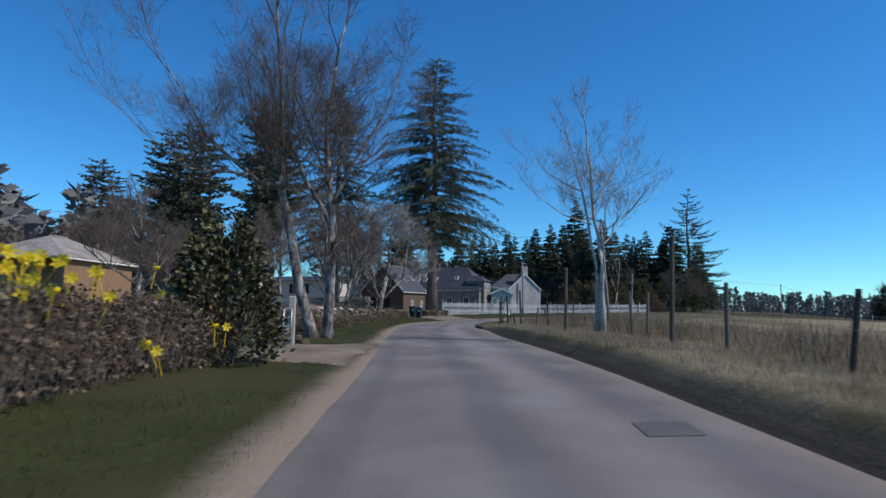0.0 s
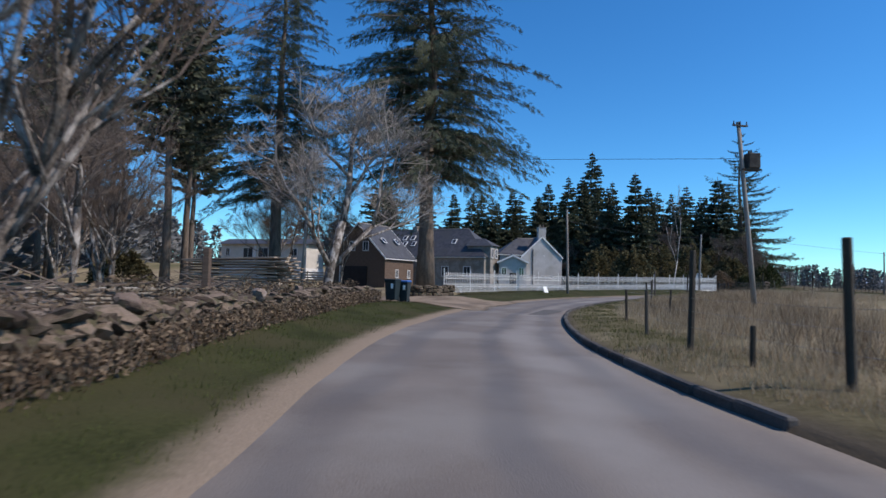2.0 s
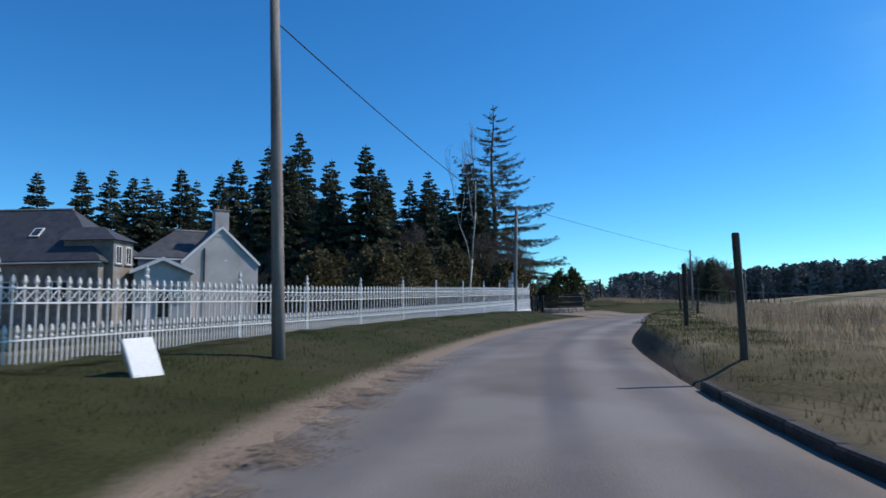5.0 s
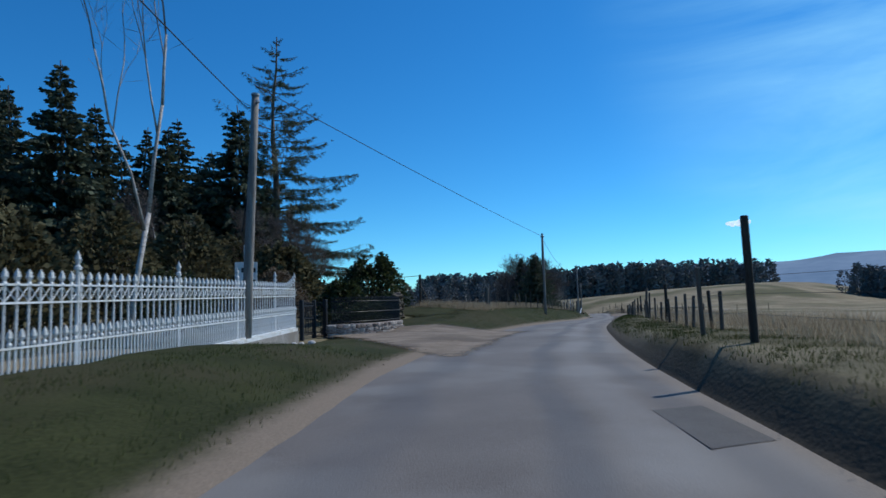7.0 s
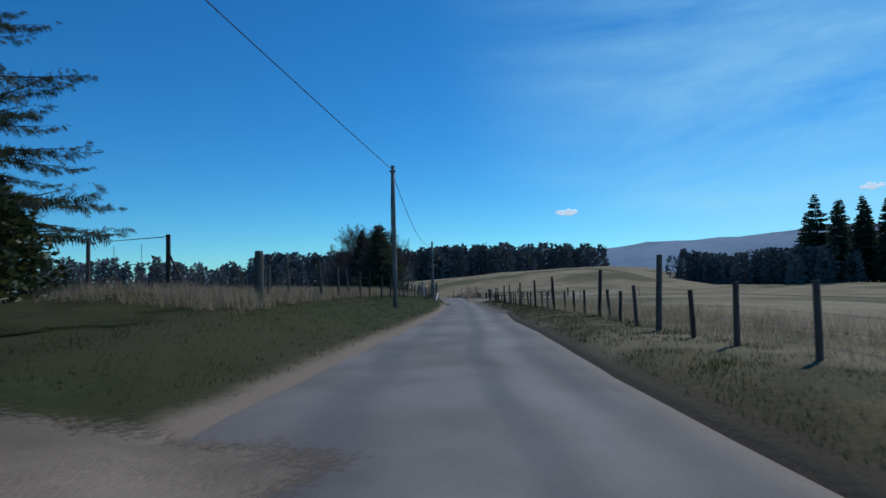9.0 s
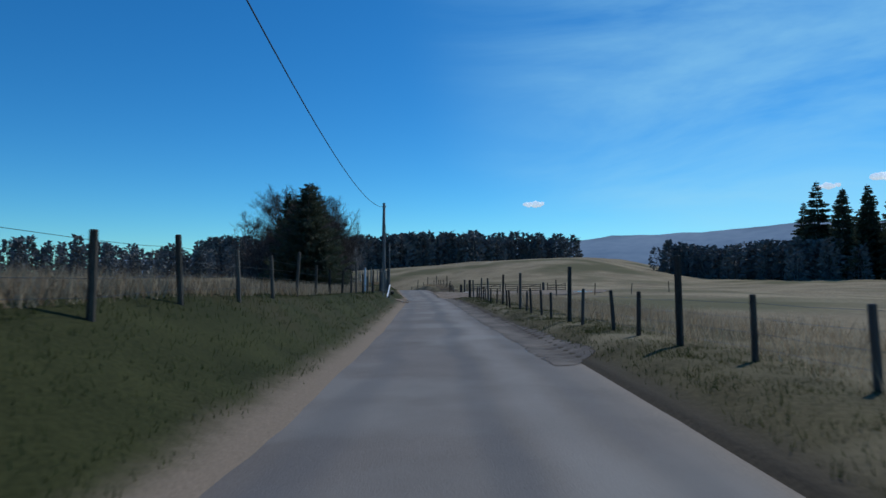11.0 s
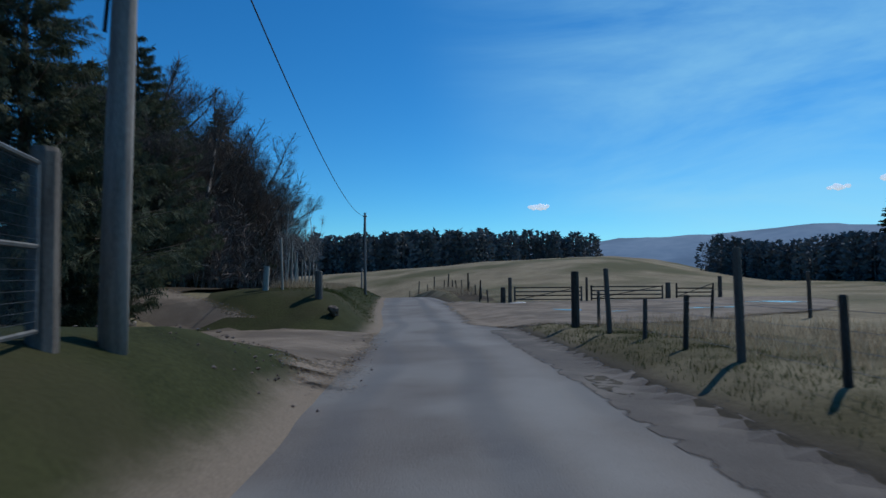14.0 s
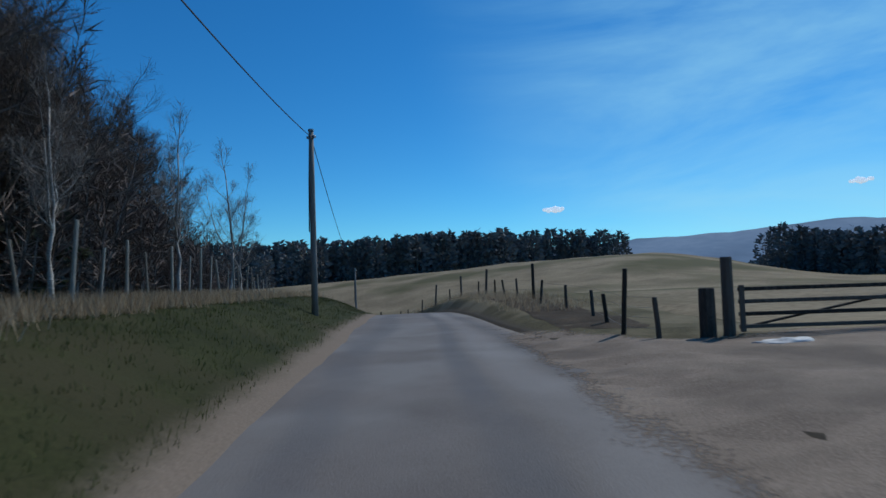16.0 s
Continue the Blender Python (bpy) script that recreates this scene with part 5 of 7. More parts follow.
for z in (0.06, 0.55, 1.16, 1.41):
    rail_run("rail", z, 0.022, 0.03)
V, F = [], []
for i in range(int(WD[-1] / 0.22)):
    a, b = rel(0.1 + i * 0.22), rel(min(0.1 + (i + 1) * 0.22, WD[-1] - 0.02))
    tube(V, F, a @ Vector((0, 0, 1.18)), b @ Vector((0, 0, 1.42)), 0.01, 0.01, 4)
    tube(V, F, a @ Vector((0, 0, 1.42)), b @ Vector((0, 0, 1.18)), 0.01, 0.01, 4)
mesh_ob("lattice_band", V, F, M_WHITE, rail, "band of crossed white bars")
V, F = [], []
sweep(V, F, [(0, 0, -0.1), (0, 0, 1.66), (0, 0, 1.67), (0, 0, 1.72), (0, 0, 1.75), (0, 0, 1.84), (0, 0, 1.98)], [0.03, 0.03, 0.055, 0.055, 0.025, 0.05, 0.004], 8)
rp = mesh_ob("post", V, F, M_WHITE, rail)
s, first = 0.02, True
while s < WD[-1]:
    m = rel(s)
    if first:
        rp.matrix_basis, first = m, False
    else:
        share(rp, m, rail)
    s += 3.3
cop = rail_run("coping", -0.05, 0.12, 0.1, "white painted coping")
V, F = [], []
ss = np.arange(0, WD[-1], 0.5)
for s in ss:
    m = rel(float(s))
    for a, b in ((-0.14, -1.3), (0.14, -1.3), (0.14, -0.05), (-0.14, -0.05)):
        V.append(m @ Vector((0, a, b)))
for i in range(len(ss) - 1):
    for k in range(4):
        F.append((i * 4 + k, i * 4 + (k + 1) % 4, i * 4 + 4 + (k + 1) % 4, i * 4 + 4 + k))
F += [(0, 1, 2, 3), tuple(len(V) - 4 + q for q in (3, 2, 1, 0))]
mesh_ob("base_wall", V, F, M_GREYST, rail, "grey stone base wall")


# ---- rubble walls ----
def stone_mesh(seed, square=0.5, rough=0.55):
    rng = random.Random(seed)
    bm = bmesh.new()
    bmesh.ops.create_icosphere(bm, subdivisions=2, radius=0.5)
    for v in bm.verts:
        q = v.co.copy()
        m = max(abs(q.x), abs(q.y), abs(q.z))
        v.co = q.lerp(q / m * 0.5, square) * (1 + rough * noise.noise(q * 2.2 + Vector((seed * 7, 0, 0))))
    me = bpy.data.meshes.new("stone")
    bm.to_mesh(me)
    bm.free()
    me.materials.append(M_STONE)
    return me


STONES = [stone_mesh(i) for i in range(6)]
PALE = [stone_mesh(20 + i) for i in range(3)]
for _m in PALE:
    _m.materials[0] = M_BRICK
SQUARED = [stone_mesh(10 + i, 0.88, 0.2) for i in range(5)]


def rubble_wall(name, line, h, label, seed=1, size=0.42, depth=0.42, cope=False, kinds=None, calm=1.0):
    rng = random.Random(seed)
    c = spline(line, 0.3)
    d = np.r_[0, np.cumsum(np.linalg.norm(np.diff(c[:, :2], axis=0), axis=1))]
    x0, y0 = float(c[0, 0]), float(c[0, 1])
    t = thing(name, x0, y0, ground(x0, y0), label, "stone wall")
    inv = t.matrix_basis.inverted()
    V, F = [], []
    for s in np.arange(0, d[-1], 0.6):
        x, y = float(np.interp(s, d, c[:, 0])), float(np.interp(s, d, c[:, 1]))
        x2, y2 = float(np.interp(s + 0.3, d, c[:, 0])), float(np.interp(s + 0.3, d, c[:, 1]))
        a = math.atan2(y2 - y, x2 - x)
        m = inv @ pose(x, y, ground(x, y), 0, 0, math.degrees(a))
        for p in ((0, -depth * 0.3, -0.3), (0, depth * 0.3, -0.3), (0, depth * 0.25, h * 0.8), (0, -depth * 0.25, h * 0.8)):
            V.append(m @ Vector(p))
    k = len(V) // 4
    for i in range(k - 1):
        for q in range(4):
            F.append((i * 4 + q, i * 4 + (q + 1) % 4, i * 4 + 4 + (q + 1) % 4, i * 4 + 4 + q))
    mesh_ob("core", V, F, M_SOIL, t, "dark earth core")
    n, rows = 0, max(2, int(h / (size * 0.5)))
    for r in range(rows + (1 if cope else 0)):
        s = rng.uniform(0, 0.3)
        up = cope and r == rows
        hh = (0.24 if up else h / rows)
        while s < d[-1]:
            ln = rng.uniform(0.12, 0.22) if up else size * rng.uniform(0.6, 1.5)
            x, y = float(np.interp(s, d, c[:, 0])), float(np.interp(s, d, c[:, 1]))
            x2, y2 = float(np.interp(s + 0.3, d, c[:, 0])), float(np.interp(s + 0.3, d, c[:, 1]))
            a = math.degrees(math.atan2(y2 - y, x2 - x))
            z = ground(x, y) + (r + 0.5) * h / rows if not up else ground(x, y) + h + 0.08
            m = inv @ pose(x, y, z + rng.uniform(-0.05, 0.05), rng.gauss(0, 12 * calm), rng.gauss(0, 14 * calm), a + rng.gauss(0, 14 * calm)) @ Matrix.Diagonal((ln * 1.12, depth * rng.uniform(0.85, 1.25), hh * (rng.uniform(0.8, 1.7) if calm > 0.5 else rng.uniform(0.95, 1.15)), 1))
            if not (r == rows - 1 and not cope and rng.random() < 0.35):
                ob = new("stone", rng.choice(kinds or STONES))
                ob.parent, ob.matrix_basis = t, m
            s += ln
            n += 1
    return t


rubble_wall("dry_stone_wall", [(-5.0, 20.5), (-4.8, 27), (-5.1, 31), (-4.9, 36), (-5.1, 41.4), (-4.7, 47), (-4.5, 51.6), (-4.3, 54), (-3.7, 56.2), (-3.5, 57.6)], 0.62, "low tumbled mossy dry-stone wall along the garden", seed=2, size=0.3, depth=0.46)
rubble_wall("driveway_wall", [(-3.6, 70.2), (-2.2, 69.6), (-0.6, 69.9), (0.6, 71.6)], 0.5, "low grey stone wall with upright coping stones", seed=4, size=0.34, depth=0.36, cope=True, kinds=SQUARED, calm=0.2)


# ---- trees ----
conifer(-1.35, 79.3, 34.5, 9.3, 7, "huge dark spruce with a bare lower trunk beside white railing", clear=0.265, whorls=44, per=8, sprays=130, droop=0.33, power=0.55, ragged=0.42, spray=0.62, tr=0.020, wide=1.0, hang=0.7, leaf=frond)
conifer(-15.0, 85.0, 34, 8.0, 9, "tall ragged spruce with a bare lower trunk", clear=0.25, whorls=38, per=8, sprays=75, droop=0.35, power=0.66, ragged=0.35, spray=0.75, tr=0.016, wide=1.0, hang=0.6, leaf=frond)
conifer(59.2, 146.5, 31.0, 10.4, 21, "sparse tiered conifer with long bare drooping boughs", clear=0.06, whorls=30, per=6, sprays=110, droop=0.30, power=0.8, ragged=0.42, spray=0.75, tips=0.26, leaf=frond, wide=1.2)
conifer(54.3, 145.4, 22.0, 6.4, 22, "dense dark conifer beside a sparse one", clear=0.05, whorls=30, per=10, sprays=55, droop=0.2, ragged=0.2, spray=1.3, wide=1.3)
BUSHY = conifer(104.6, 144.1, 9.8, 3.8, 31, "bushy dark spruce in rough pasture", clear=0.04, whorls=26, per=13, sprays=60, droop=0.05, power=0.75, ragged=0.22, spray=0.85, tips=0.1, wide=1.3, leaf=frond)
copy_thing(BUSHY, pose(111.6, 149.2, ground(111.6, 149.2), 0, 0, 200) @ Matrix.Diagonal((0.78, 0.78, 1.0, 1)))
A = conifer(57.5, 158.0, 33, 7.8, 41, "dark spruce in a row behind houses", clear=0.08, whorls=38, per=10, sprays=50, spray=1.5, wide=1.35, group="conifers behind the houses", droop=0.2)
B = conifer(41.0, 188.0, 36, 8.2, 42, "dark spruce in a row behind houses", clear=0.12, whorls=38, per=9, sprays=50, spray=1.45, wide=1.35, group="conifers behind the houses", droop=0.3, ragged=0.35)
P = conifer(-43.9, 108.5, 33, 5.8, 43, "tall dark pine with a bare trunk and clumped crown", name="pine_tree", mat=M_PINE, clear=0.42, whorls=18, per=9, sprays=60, droop=-0.05, power=0.35, ragged=0.4, spray=1.0, wide=1.1, group="pines beyond the garden", tr=0.013)
ROW = [(4.6, 177.0, 23.0), (8.6, 169.9, 22.1), (11.8, 182.8, 23.7), (13.1, 169.7, 21.3), (18.1, 172.2, 23.6), (21.8, 183.8, 24.1), (25.0, 163.0, 23.8), (27.2, 154.3, 23.9), (31.4, 159.4, 24.4),
       (36.7, 154.6, 23.1), (38.7, 146.4, 23.5), (47.4, 151.2, 20.5), (46.8, 144.8, 19.0), (34.0, 149.0, 21.0), (42.5, 150.0, 21.5), (29.5, 168.0, 22.5), (22.0, 160.0, 20.5), (50.5, 151.0, 22.0), (15.5, 180, 21.5)]
for tree, lo in ((A, 0), (B, 1)):
    stand("conifers", tree, [(x, y, (top - ground(x, y)) / (33 if lo == 0 else 36), (i * 77) % 360) for i, (x, y, top) in enumerate(ROW) if i % 2 == lo])
stand("conifers", A, [(-2, 190, 0.66, 95), (66, 160, 0.5, 120), (71, 168, 0.6, 310), (28, 190, 0.72, 10)])
stand("conifers", B, [(60, 166, 0.6, 70), (-12, 190, 0.62, 130), (38, 172, 0.66, 40), (64, 156, 0.42, 200), (50, 165, 0.62, 33)])
conifer(-10.5, 149.0, 18.6, 5.6, 44, "rounded bushy dark conifer behind the garage", clear=0.05, whorls=30, per=12, sprays=60, spray=1.0, wide=1.3, power=0.35, droop=0.1, ragged=0.25)
stand("pines", P, [(-46, 100.5, 0.92, 60), (-28, 97.5, 0.98, 140), (-39, 92, 0.9, 220), (-52, 112, 0.85, 300), (-23.5, 82, 0.9, 20), (-60, 104, 0.8, 110), (-33, 112, 0.9, 200), (-66, 120, 0.85, 10)])
# the fir group across the pasture
for x, y, k, r in ((283, 87.5, 0.95, 0), (276, 82, 0.85, 60), (290, 80, 0.9, 120), (296, 90, 0.8, 200), (285, 74, 0.92, 250), (278, 68, 0.85, 300), (292, 66, 0.9, 30), (284, 58, 0.86, 80), (296, 55, 0.9, 140), (300, 72, 0.9, 170)):
    copy_thing(A, pose(x, y, ground(x, y) - 1, 0, 0, r) @ Matrix.Diagonal((k, k, k, 1)))

bare_tree(-3.62, 18.9, 13, 51, "forked grey-barked leafless tree beside a gate", depth=6, twigs=3, spread=0.62, shoots=4, limbs=9, limb=0.12, start=0.5, up=0.4, crook=0.06,
          stems=((((-0.3, 0, 0), (-0.53, 0, 0.8), (-1.1, 0.1, 2.6), (-1.38, 0.1, 4.1), (-1.57, 0.1, 5.0), (-1.56, 0.1, 6.9), (-1.75, 0, 9.0)), 0.17),
                 (((0.1, 0.3, 0), (0.02, 0.3, 1.1), (0.06, 0.4, 3.3), (0.03, 0.4, 4.2), (-0.1, 0.5, 5.3), (-0.2, 0.4, 7.2), (0.0, 0.4, 8.8)), 0.16),
                 (((-1.5, 0.1, 4.8), (-2.1, -0.2, 4.8), (-2.9, -0.4, 5.4), (-3.7, -0.5, 6.1), (-4.3, -0.6, 7.2)), 0.085), (((-1.6, 0.1, 5.2), (-2.0, 0.5, 5.8), (-2.7, 0.9, 6.9), (-3.0, 1.2, 8.2)), 0.07),
                 (((-2.3, -0.3, 5.0), (-3.3, -0.9, 5.0), (-4.0, -1.3, 5.0), (-5.2, -1.6, 6.0)), 0.045), (((0.0, 0.4, 3.6), (-0.5, 0.1, 4.5), (-0.9, -0.2, 5.4), (-1.2, -0.5, 6.4), (-1.3, -0.6, 8.0)), 0.075),
                 (((0.06, 0.4, 4.3), (0.55, 0.6, 5.5), (1.1, 0.9, 6.6), (1.6, 1.1, 7.6)), 0.075), (((-1.5, 0.1, 5.6), (-1.1, -0.5, 6.8), (-0.9, -1.0, 8.4)), 0.06)))
bare_tree(-6.0, 35.7, 9.0, 52, "many-stemmed leafless shrub tree behind the wall", trunks=5, trunk_lean=0.3, depth=6, twigs=3, r0=0.008, spread=0.55, shoots=2)
bare_tree(-6.4, 60.9, 12.6, 53, "spreading leafless apple tree with pale twigs", trunks=1, trunk_lean=0.1, depth=7, twigs=3, r0=0.008, spread=0.95, first=0.12, shoots=2, up=0.25, twig=M_TWIGP)
bare_tree(5.2, 20.6, 8.4, 54, "slender pale leafless tree by the field fence", depth=5, twigs=3, spread=0.5, shoots=3, twig=M_TWIGP, bark=M_BIRCH, limbs=6, limb=0.1, start=0.5, up=0.7, crook=0.03,
          stems=((((0.2, 0, 0), (0.17, 0, 1.5), (0.16, 0, 2.6), (0.06, 0, 3.3), (-0.1, 0.05, 4.4), (-0.2, 0, 5.7), (-0.3, 0, 6.8)), 0.085), (((0.05, 0.1, 0), (0.03, 0.1, 1.9), (-0.12, 0.1, 3.0), (-0.36, 0.1, 4.5), (-0.53, 0.2, 5.3), (-0.78, 0.2, 6.2)), 0.06),
                 (((0.16, 0, 2.7), (0.27, -0.1, 3.5), (0.28, -0.2, 4.4), (0.7, -0.4, 5.0)), 0.035), (((-0.07, 0, 4.4), (0.5, 0.3, 5.2), (1.0, 0.5, 6.2)), 0.035), (((-0.15, 0.1, 3.7), (-1.15, -0.3, 3.95), (-1.8, -0.6, 4.3)), 0.028),
                 (((0.16, 0, 2.9), (0.6, 0.3, 3.35), (0.9, 0.5, 4.0), (1.9, 0.8, 4.6)), 0.03), (((-0.4, 0.1, 4.8), (-1.2, 0.4, 5.3), (-1.7, 0.6, 5.7)), 0.028)))
bare_tree(29.9, 106.5, 14, 55, "thin silver birch with a white trunk", trunks=1, depth=6, twigs=2, r0=0.008, spread=0.28, twig=M_TWIGP, bark=M_BIRCH, first=0.3, up=0.9, split=2)
C1 = bare_tree(-14, 52, 11, 61, "leafless brown garden tree", depth=7, twigs=4, spread=0.75, r0=0.012, group="leafless trees")
C2 = bare_tree(-20, 66, 12, 62, "leafless brown garden tree", trunks=2, depth=7, twigs=4, spread=0.65, r0=0.011, group="leafless trees")
stand("bare", C1, [(-22, 44, 1.0, 60), (-30, 60, 1.2, 130), (-35, 78, 1.1, 300), (-9.5, 88, 1.0, 20), (-45, 60, 1.2, 90)])
stand("bare", C2, [(-27, 73, 0.9, 100), (-17, 94, 1.1, 190), (-40, 70, 1.1, 280), (-50, 84, 1.2, 10), (-33, 90, 1.1, 45), (-24, 58, 0.8, 150)])
for i, (x, y, k, r) in enumerate(((38, 148, 1.0, 0), (44, 140, 1.1, 50), (32, 156, 1.0, 100), (50, 136, 0.95, 160), (47, 150, 1.2, 220), (26, 150, 0.9, 280), (56, 138, 0.9, 20), (40, 160, 1.2, 70))):
    copy_thing(C1 if i % 2 else C2, pose(x, y, ground(x, y) - 0.1, 0, 0, r) @ Matrix.Diagonal((k, k, k, 1)))
def twig_mass(x, y, r, h, seed, n=4600):
    """A tall brush of thin upright shoots and side twigs."""
    rng = random.Random(seed)
    t = thing("thicket", x, y, ground(x, y), "tall dense brown thicket of leafless shoots in the wood", "thicket")
    V, F, SV, SF = [], [], [], []
    for _ in range(70):
        a, q = rng.uniform(0, 6.283), r * math.sqrt(rng.random())
        b = Vector((math.cos(a) * q, math.sin(a) * q, -0.1))
        d = Vector((rng.gauss(0, 0.14), rng.gauss(0, 0.14), 1)).normalized()
        ln = h * rng.uniform(0.5, 1.05) * (1 - 0.25 * q / r)
        tube(SV, SF, b, b + d * ln, 0.028, 0.006, 3)
        for _ in range(n // 70):
            p = b + d * (ln * rng.uniform(0.15, 1.0))
            e = Vector((rng.uniform(-1, 1), rng.uniform(-1, 1), rng.uniform(0.0, 1.4))).normalized()
            m = rng.uniform(0.35, 1.0)
            kite(V, F, p, e, m, 0.012 + 0.012 * rng.random(), rng)
    tagged(mesh_ob("stem", SV, SF, M_BARK, t), kind="stuff")
    tagged(mesh_ob("brush", V, F, M_BRUSH, t), kind="stuff")
    return t


# strip of wood on the north side of the lane near the end
for i, (x, y, k, r) in enumerate(((110.5, 149.6, 0.7, 50), (113, 150.6, 0.85, 100), (115.5, 151.8, 0.92, 160), (118, 153.2, 0.85, 220), (121, 155, 0.85, 280), (124.5, 157.4, 0.85, 20), (128, 159.6, 0.8, 70), (131.5, 162.2, 0.8, 130),
                                   (135.5, 166, 0.8, 200), (139.5, 170, 0.8, 250), (144, 175, 0.75, 310), (112, 153.2, 0.95, 30), (117, 156, 0.95, 90), (122, 159.4, 0.9, 10), (127.5, 163.2, 0.9, 60), (133, 167.6, 0.85, 170), (149, 181, 0.8, 240), (155, 189, 0.8, 15), (124.6, 155.4, 0.72, 35), (127.4, 157.8, 0.62, 118), (121.6, 153.4, 0.8, 300))):
    copy_thing(C1 if i % 2 else C2, pose(x, y, ground(x, y) - 0.1, 0, 0, r) @ Matrix.Diagonal((k, k, k, 1)))
for x, y, k, r in ((122.0, 155.6, 0.335, 10), (125.6, 157.4, 0.28, 100), (126.3, 162.4, 0.34, 60), (111.5, 151.8, 0.29, 90), (116, 154.6, 0.27, 180), (121.5, 157.6, 0.25, 270), (127, 161.6, 0.24, 120)):
    copy_thing(A, pose(x, y, ground(x, y) - 0.3, 0, 0, r) @ Matrix.Diagonal((k, k, k, 1)))
A.matrix_basis = A.matrix_basis @ Matrix.Diagonal((0.62, 0.62, 0.62, 1))
for i, (x, y, h, r) in enumerate(((108.5, 149.5, 3.2, 2.2), (112.5, 151.5, 3.4, 2.2), (117, 154, 3.0, 2.4), (122, 157.5, 3.0, 2.4), (127, 161, 2.8, 2.4), (132, 165, 2.6, 2.4), (138, 170.5, 2.6, 2.8), (146, 178, 2.6, 3.0))):
    leaf_mass("thicket", x, y, r, r, h, 80 + i, 2600, 0.3, M_SCRUB, "dense brown leafless undergrowth at the wood's edge", "thicket")
for i, (x, y, h, r) in enumerate(((111, 151.5, 6.4, 2.3), (115, 154, 7, 2.5), (119.5, 156.5, 6.8, 2.6), (124, 159.5, 6.5, 2.6), (129, 163, 6.2, 2.6), (134, 167.5, 6, 2.8), (140, 173, 6, 3), (148, 182, 6, 3.2), (113, 157, 7.5, 3), (121, 162, 7.2, 3), (117, 151.8, 5.8, 2.2), (121.5, 154.6, 6.0, 2.2), (126, 157.6, 6.0, 2.2), (131, 161, 5.8, 2.2), (137, 166, 5.8, 2.4), (143, 171, 5.6, 2.4), (152, 180, 5.6, 2.8), (131, 165, 7.0, 2.6), (120.5, 156, 9.0, 2.6), (124.5, 158.8, 9.4, 2.8), (129, 161.8, 9.0, 2.8), (126, 162.5, 10, 3.0), (134, 166.5, 8.2, 2.8), (126.4, 157.8, 8.4, 2.6), (123.4, 155.8, 9.4, 2.4), (129.6, 160.6, 7.0, 2.6))):
    twig_mass(x, y, r, h, 180 + i)
for i, (x, y, h, r) in enumerate(((30, 122, 7, 4.5), (36, 128, 8, 5), (43, 132, 8, 5), (50, 137, 7.5, 5), (26, 128, 7, 4.5), (47, 126, 5.5, 4.0), (20, 150, 7, 5), (33, 145, 9, 5), (-34, 96, 4, 4))):
    leaf_mass("thicket", x, y, r, r, h, 120 + i, 3600, 0.42, M_SCRUB, "dense olive-brown scrub behind the garden", "thicket")
S1 = bare_tree(119.2, 148.35, 5.4, 71, "young silver birch with a pale bent trunk", name="birch_sapling", depth=5, twigs=3, spread=0.45, shoots=3, twig=M_TWIGP, bark=M_BIRCH, limbs=6, limb=0.11, start=0.45, up=0.8, crook=0.05, group="birches along the fence",
               stems=((((0.1, 0, 0), (0.0, 0, 0.9), (-0.08, 0.05, 1.8), (0.05, 0, 3.0), (0.12, 0, 4.4)), 0.06), (((-0.06, 0, 1.7), (-0.35, 0.2, 2.5), (-0.45, 0.3, 3.6)), 0.03), (((0.0, 0, 1.9), (0.4, -0.2, 2.5), (0.6, -0.3, 3.4)), 0.03)))
stand("birches", S1, [(124.8, 152.6, 0.95, 80), (131.0, 156.6, 1.1, 250), (137.0, 160.6, 1.2, 170), (141, 164, 1.0, 310)])
S1.matrix_basis = S1.matrix_basis @ Matrix.Diagonal((0.68, 0.68, 0.78, 1))


def far_wood(name, places, label, seed, hmin, hmax, mat):
    """A distant wood: many small rough crowns in one object."""
    rng = random.Random(seed)
    V, F = [], []
    for x, y in places:
        z, H = ground(x, y) - 1, rng.uniform(hmin, hmax)
        con = rng.random() < 0.5
        for k in range(210):
            f = rng.random()
            a = rng.uniform(0, 6.283)
            r = H * (0.18 * (1 - f) if con else 0.24 * math.sqrt(max(0.02, 1 - (2 * f - 0.9) ** 2))) * rng.uniform(0.3, 1)
            p = Vector((x + math.cos(a) * r, y + math.sin(a) * r, z + H * (0.05 + 0.9 * f)))
            d = Vector((math.cos(a), math.sin(a), rng.uniform(-0.5, 0.9))).normalized()
            kite(V, F, p, d, H * rng.uniform(0.07, 0.16), H * rng.uniform(0.018, 0.038), rng)
        tube(V, F, (x, y, z), (x, y, z + H), H * 0.012, 0.02, 4)
    return tagged(mesh_ob(name, V, F, mat), label, "wood", kind="stuff")


rng = random.Random(5)


def belt(a, b, n, w):
    return [(a[0] + (b[0] - a[0]) * u + rng.uniform(-w, w), a[1] + (b[1] - a[1]) * u + rng.uniform(-w, w)) for u in [rng.random() for _ in range(n)]]


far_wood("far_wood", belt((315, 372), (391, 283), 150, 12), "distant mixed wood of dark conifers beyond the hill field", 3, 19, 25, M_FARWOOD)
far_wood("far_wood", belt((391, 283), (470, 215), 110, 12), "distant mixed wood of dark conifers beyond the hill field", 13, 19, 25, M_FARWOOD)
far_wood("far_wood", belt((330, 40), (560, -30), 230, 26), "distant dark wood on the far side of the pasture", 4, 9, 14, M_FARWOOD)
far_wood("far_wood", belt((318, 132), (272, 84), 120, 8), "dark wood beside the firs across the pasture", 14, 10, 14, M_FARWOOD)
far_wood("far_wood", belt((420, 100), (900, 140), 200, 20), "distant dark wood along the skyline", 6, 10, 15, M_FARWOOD)
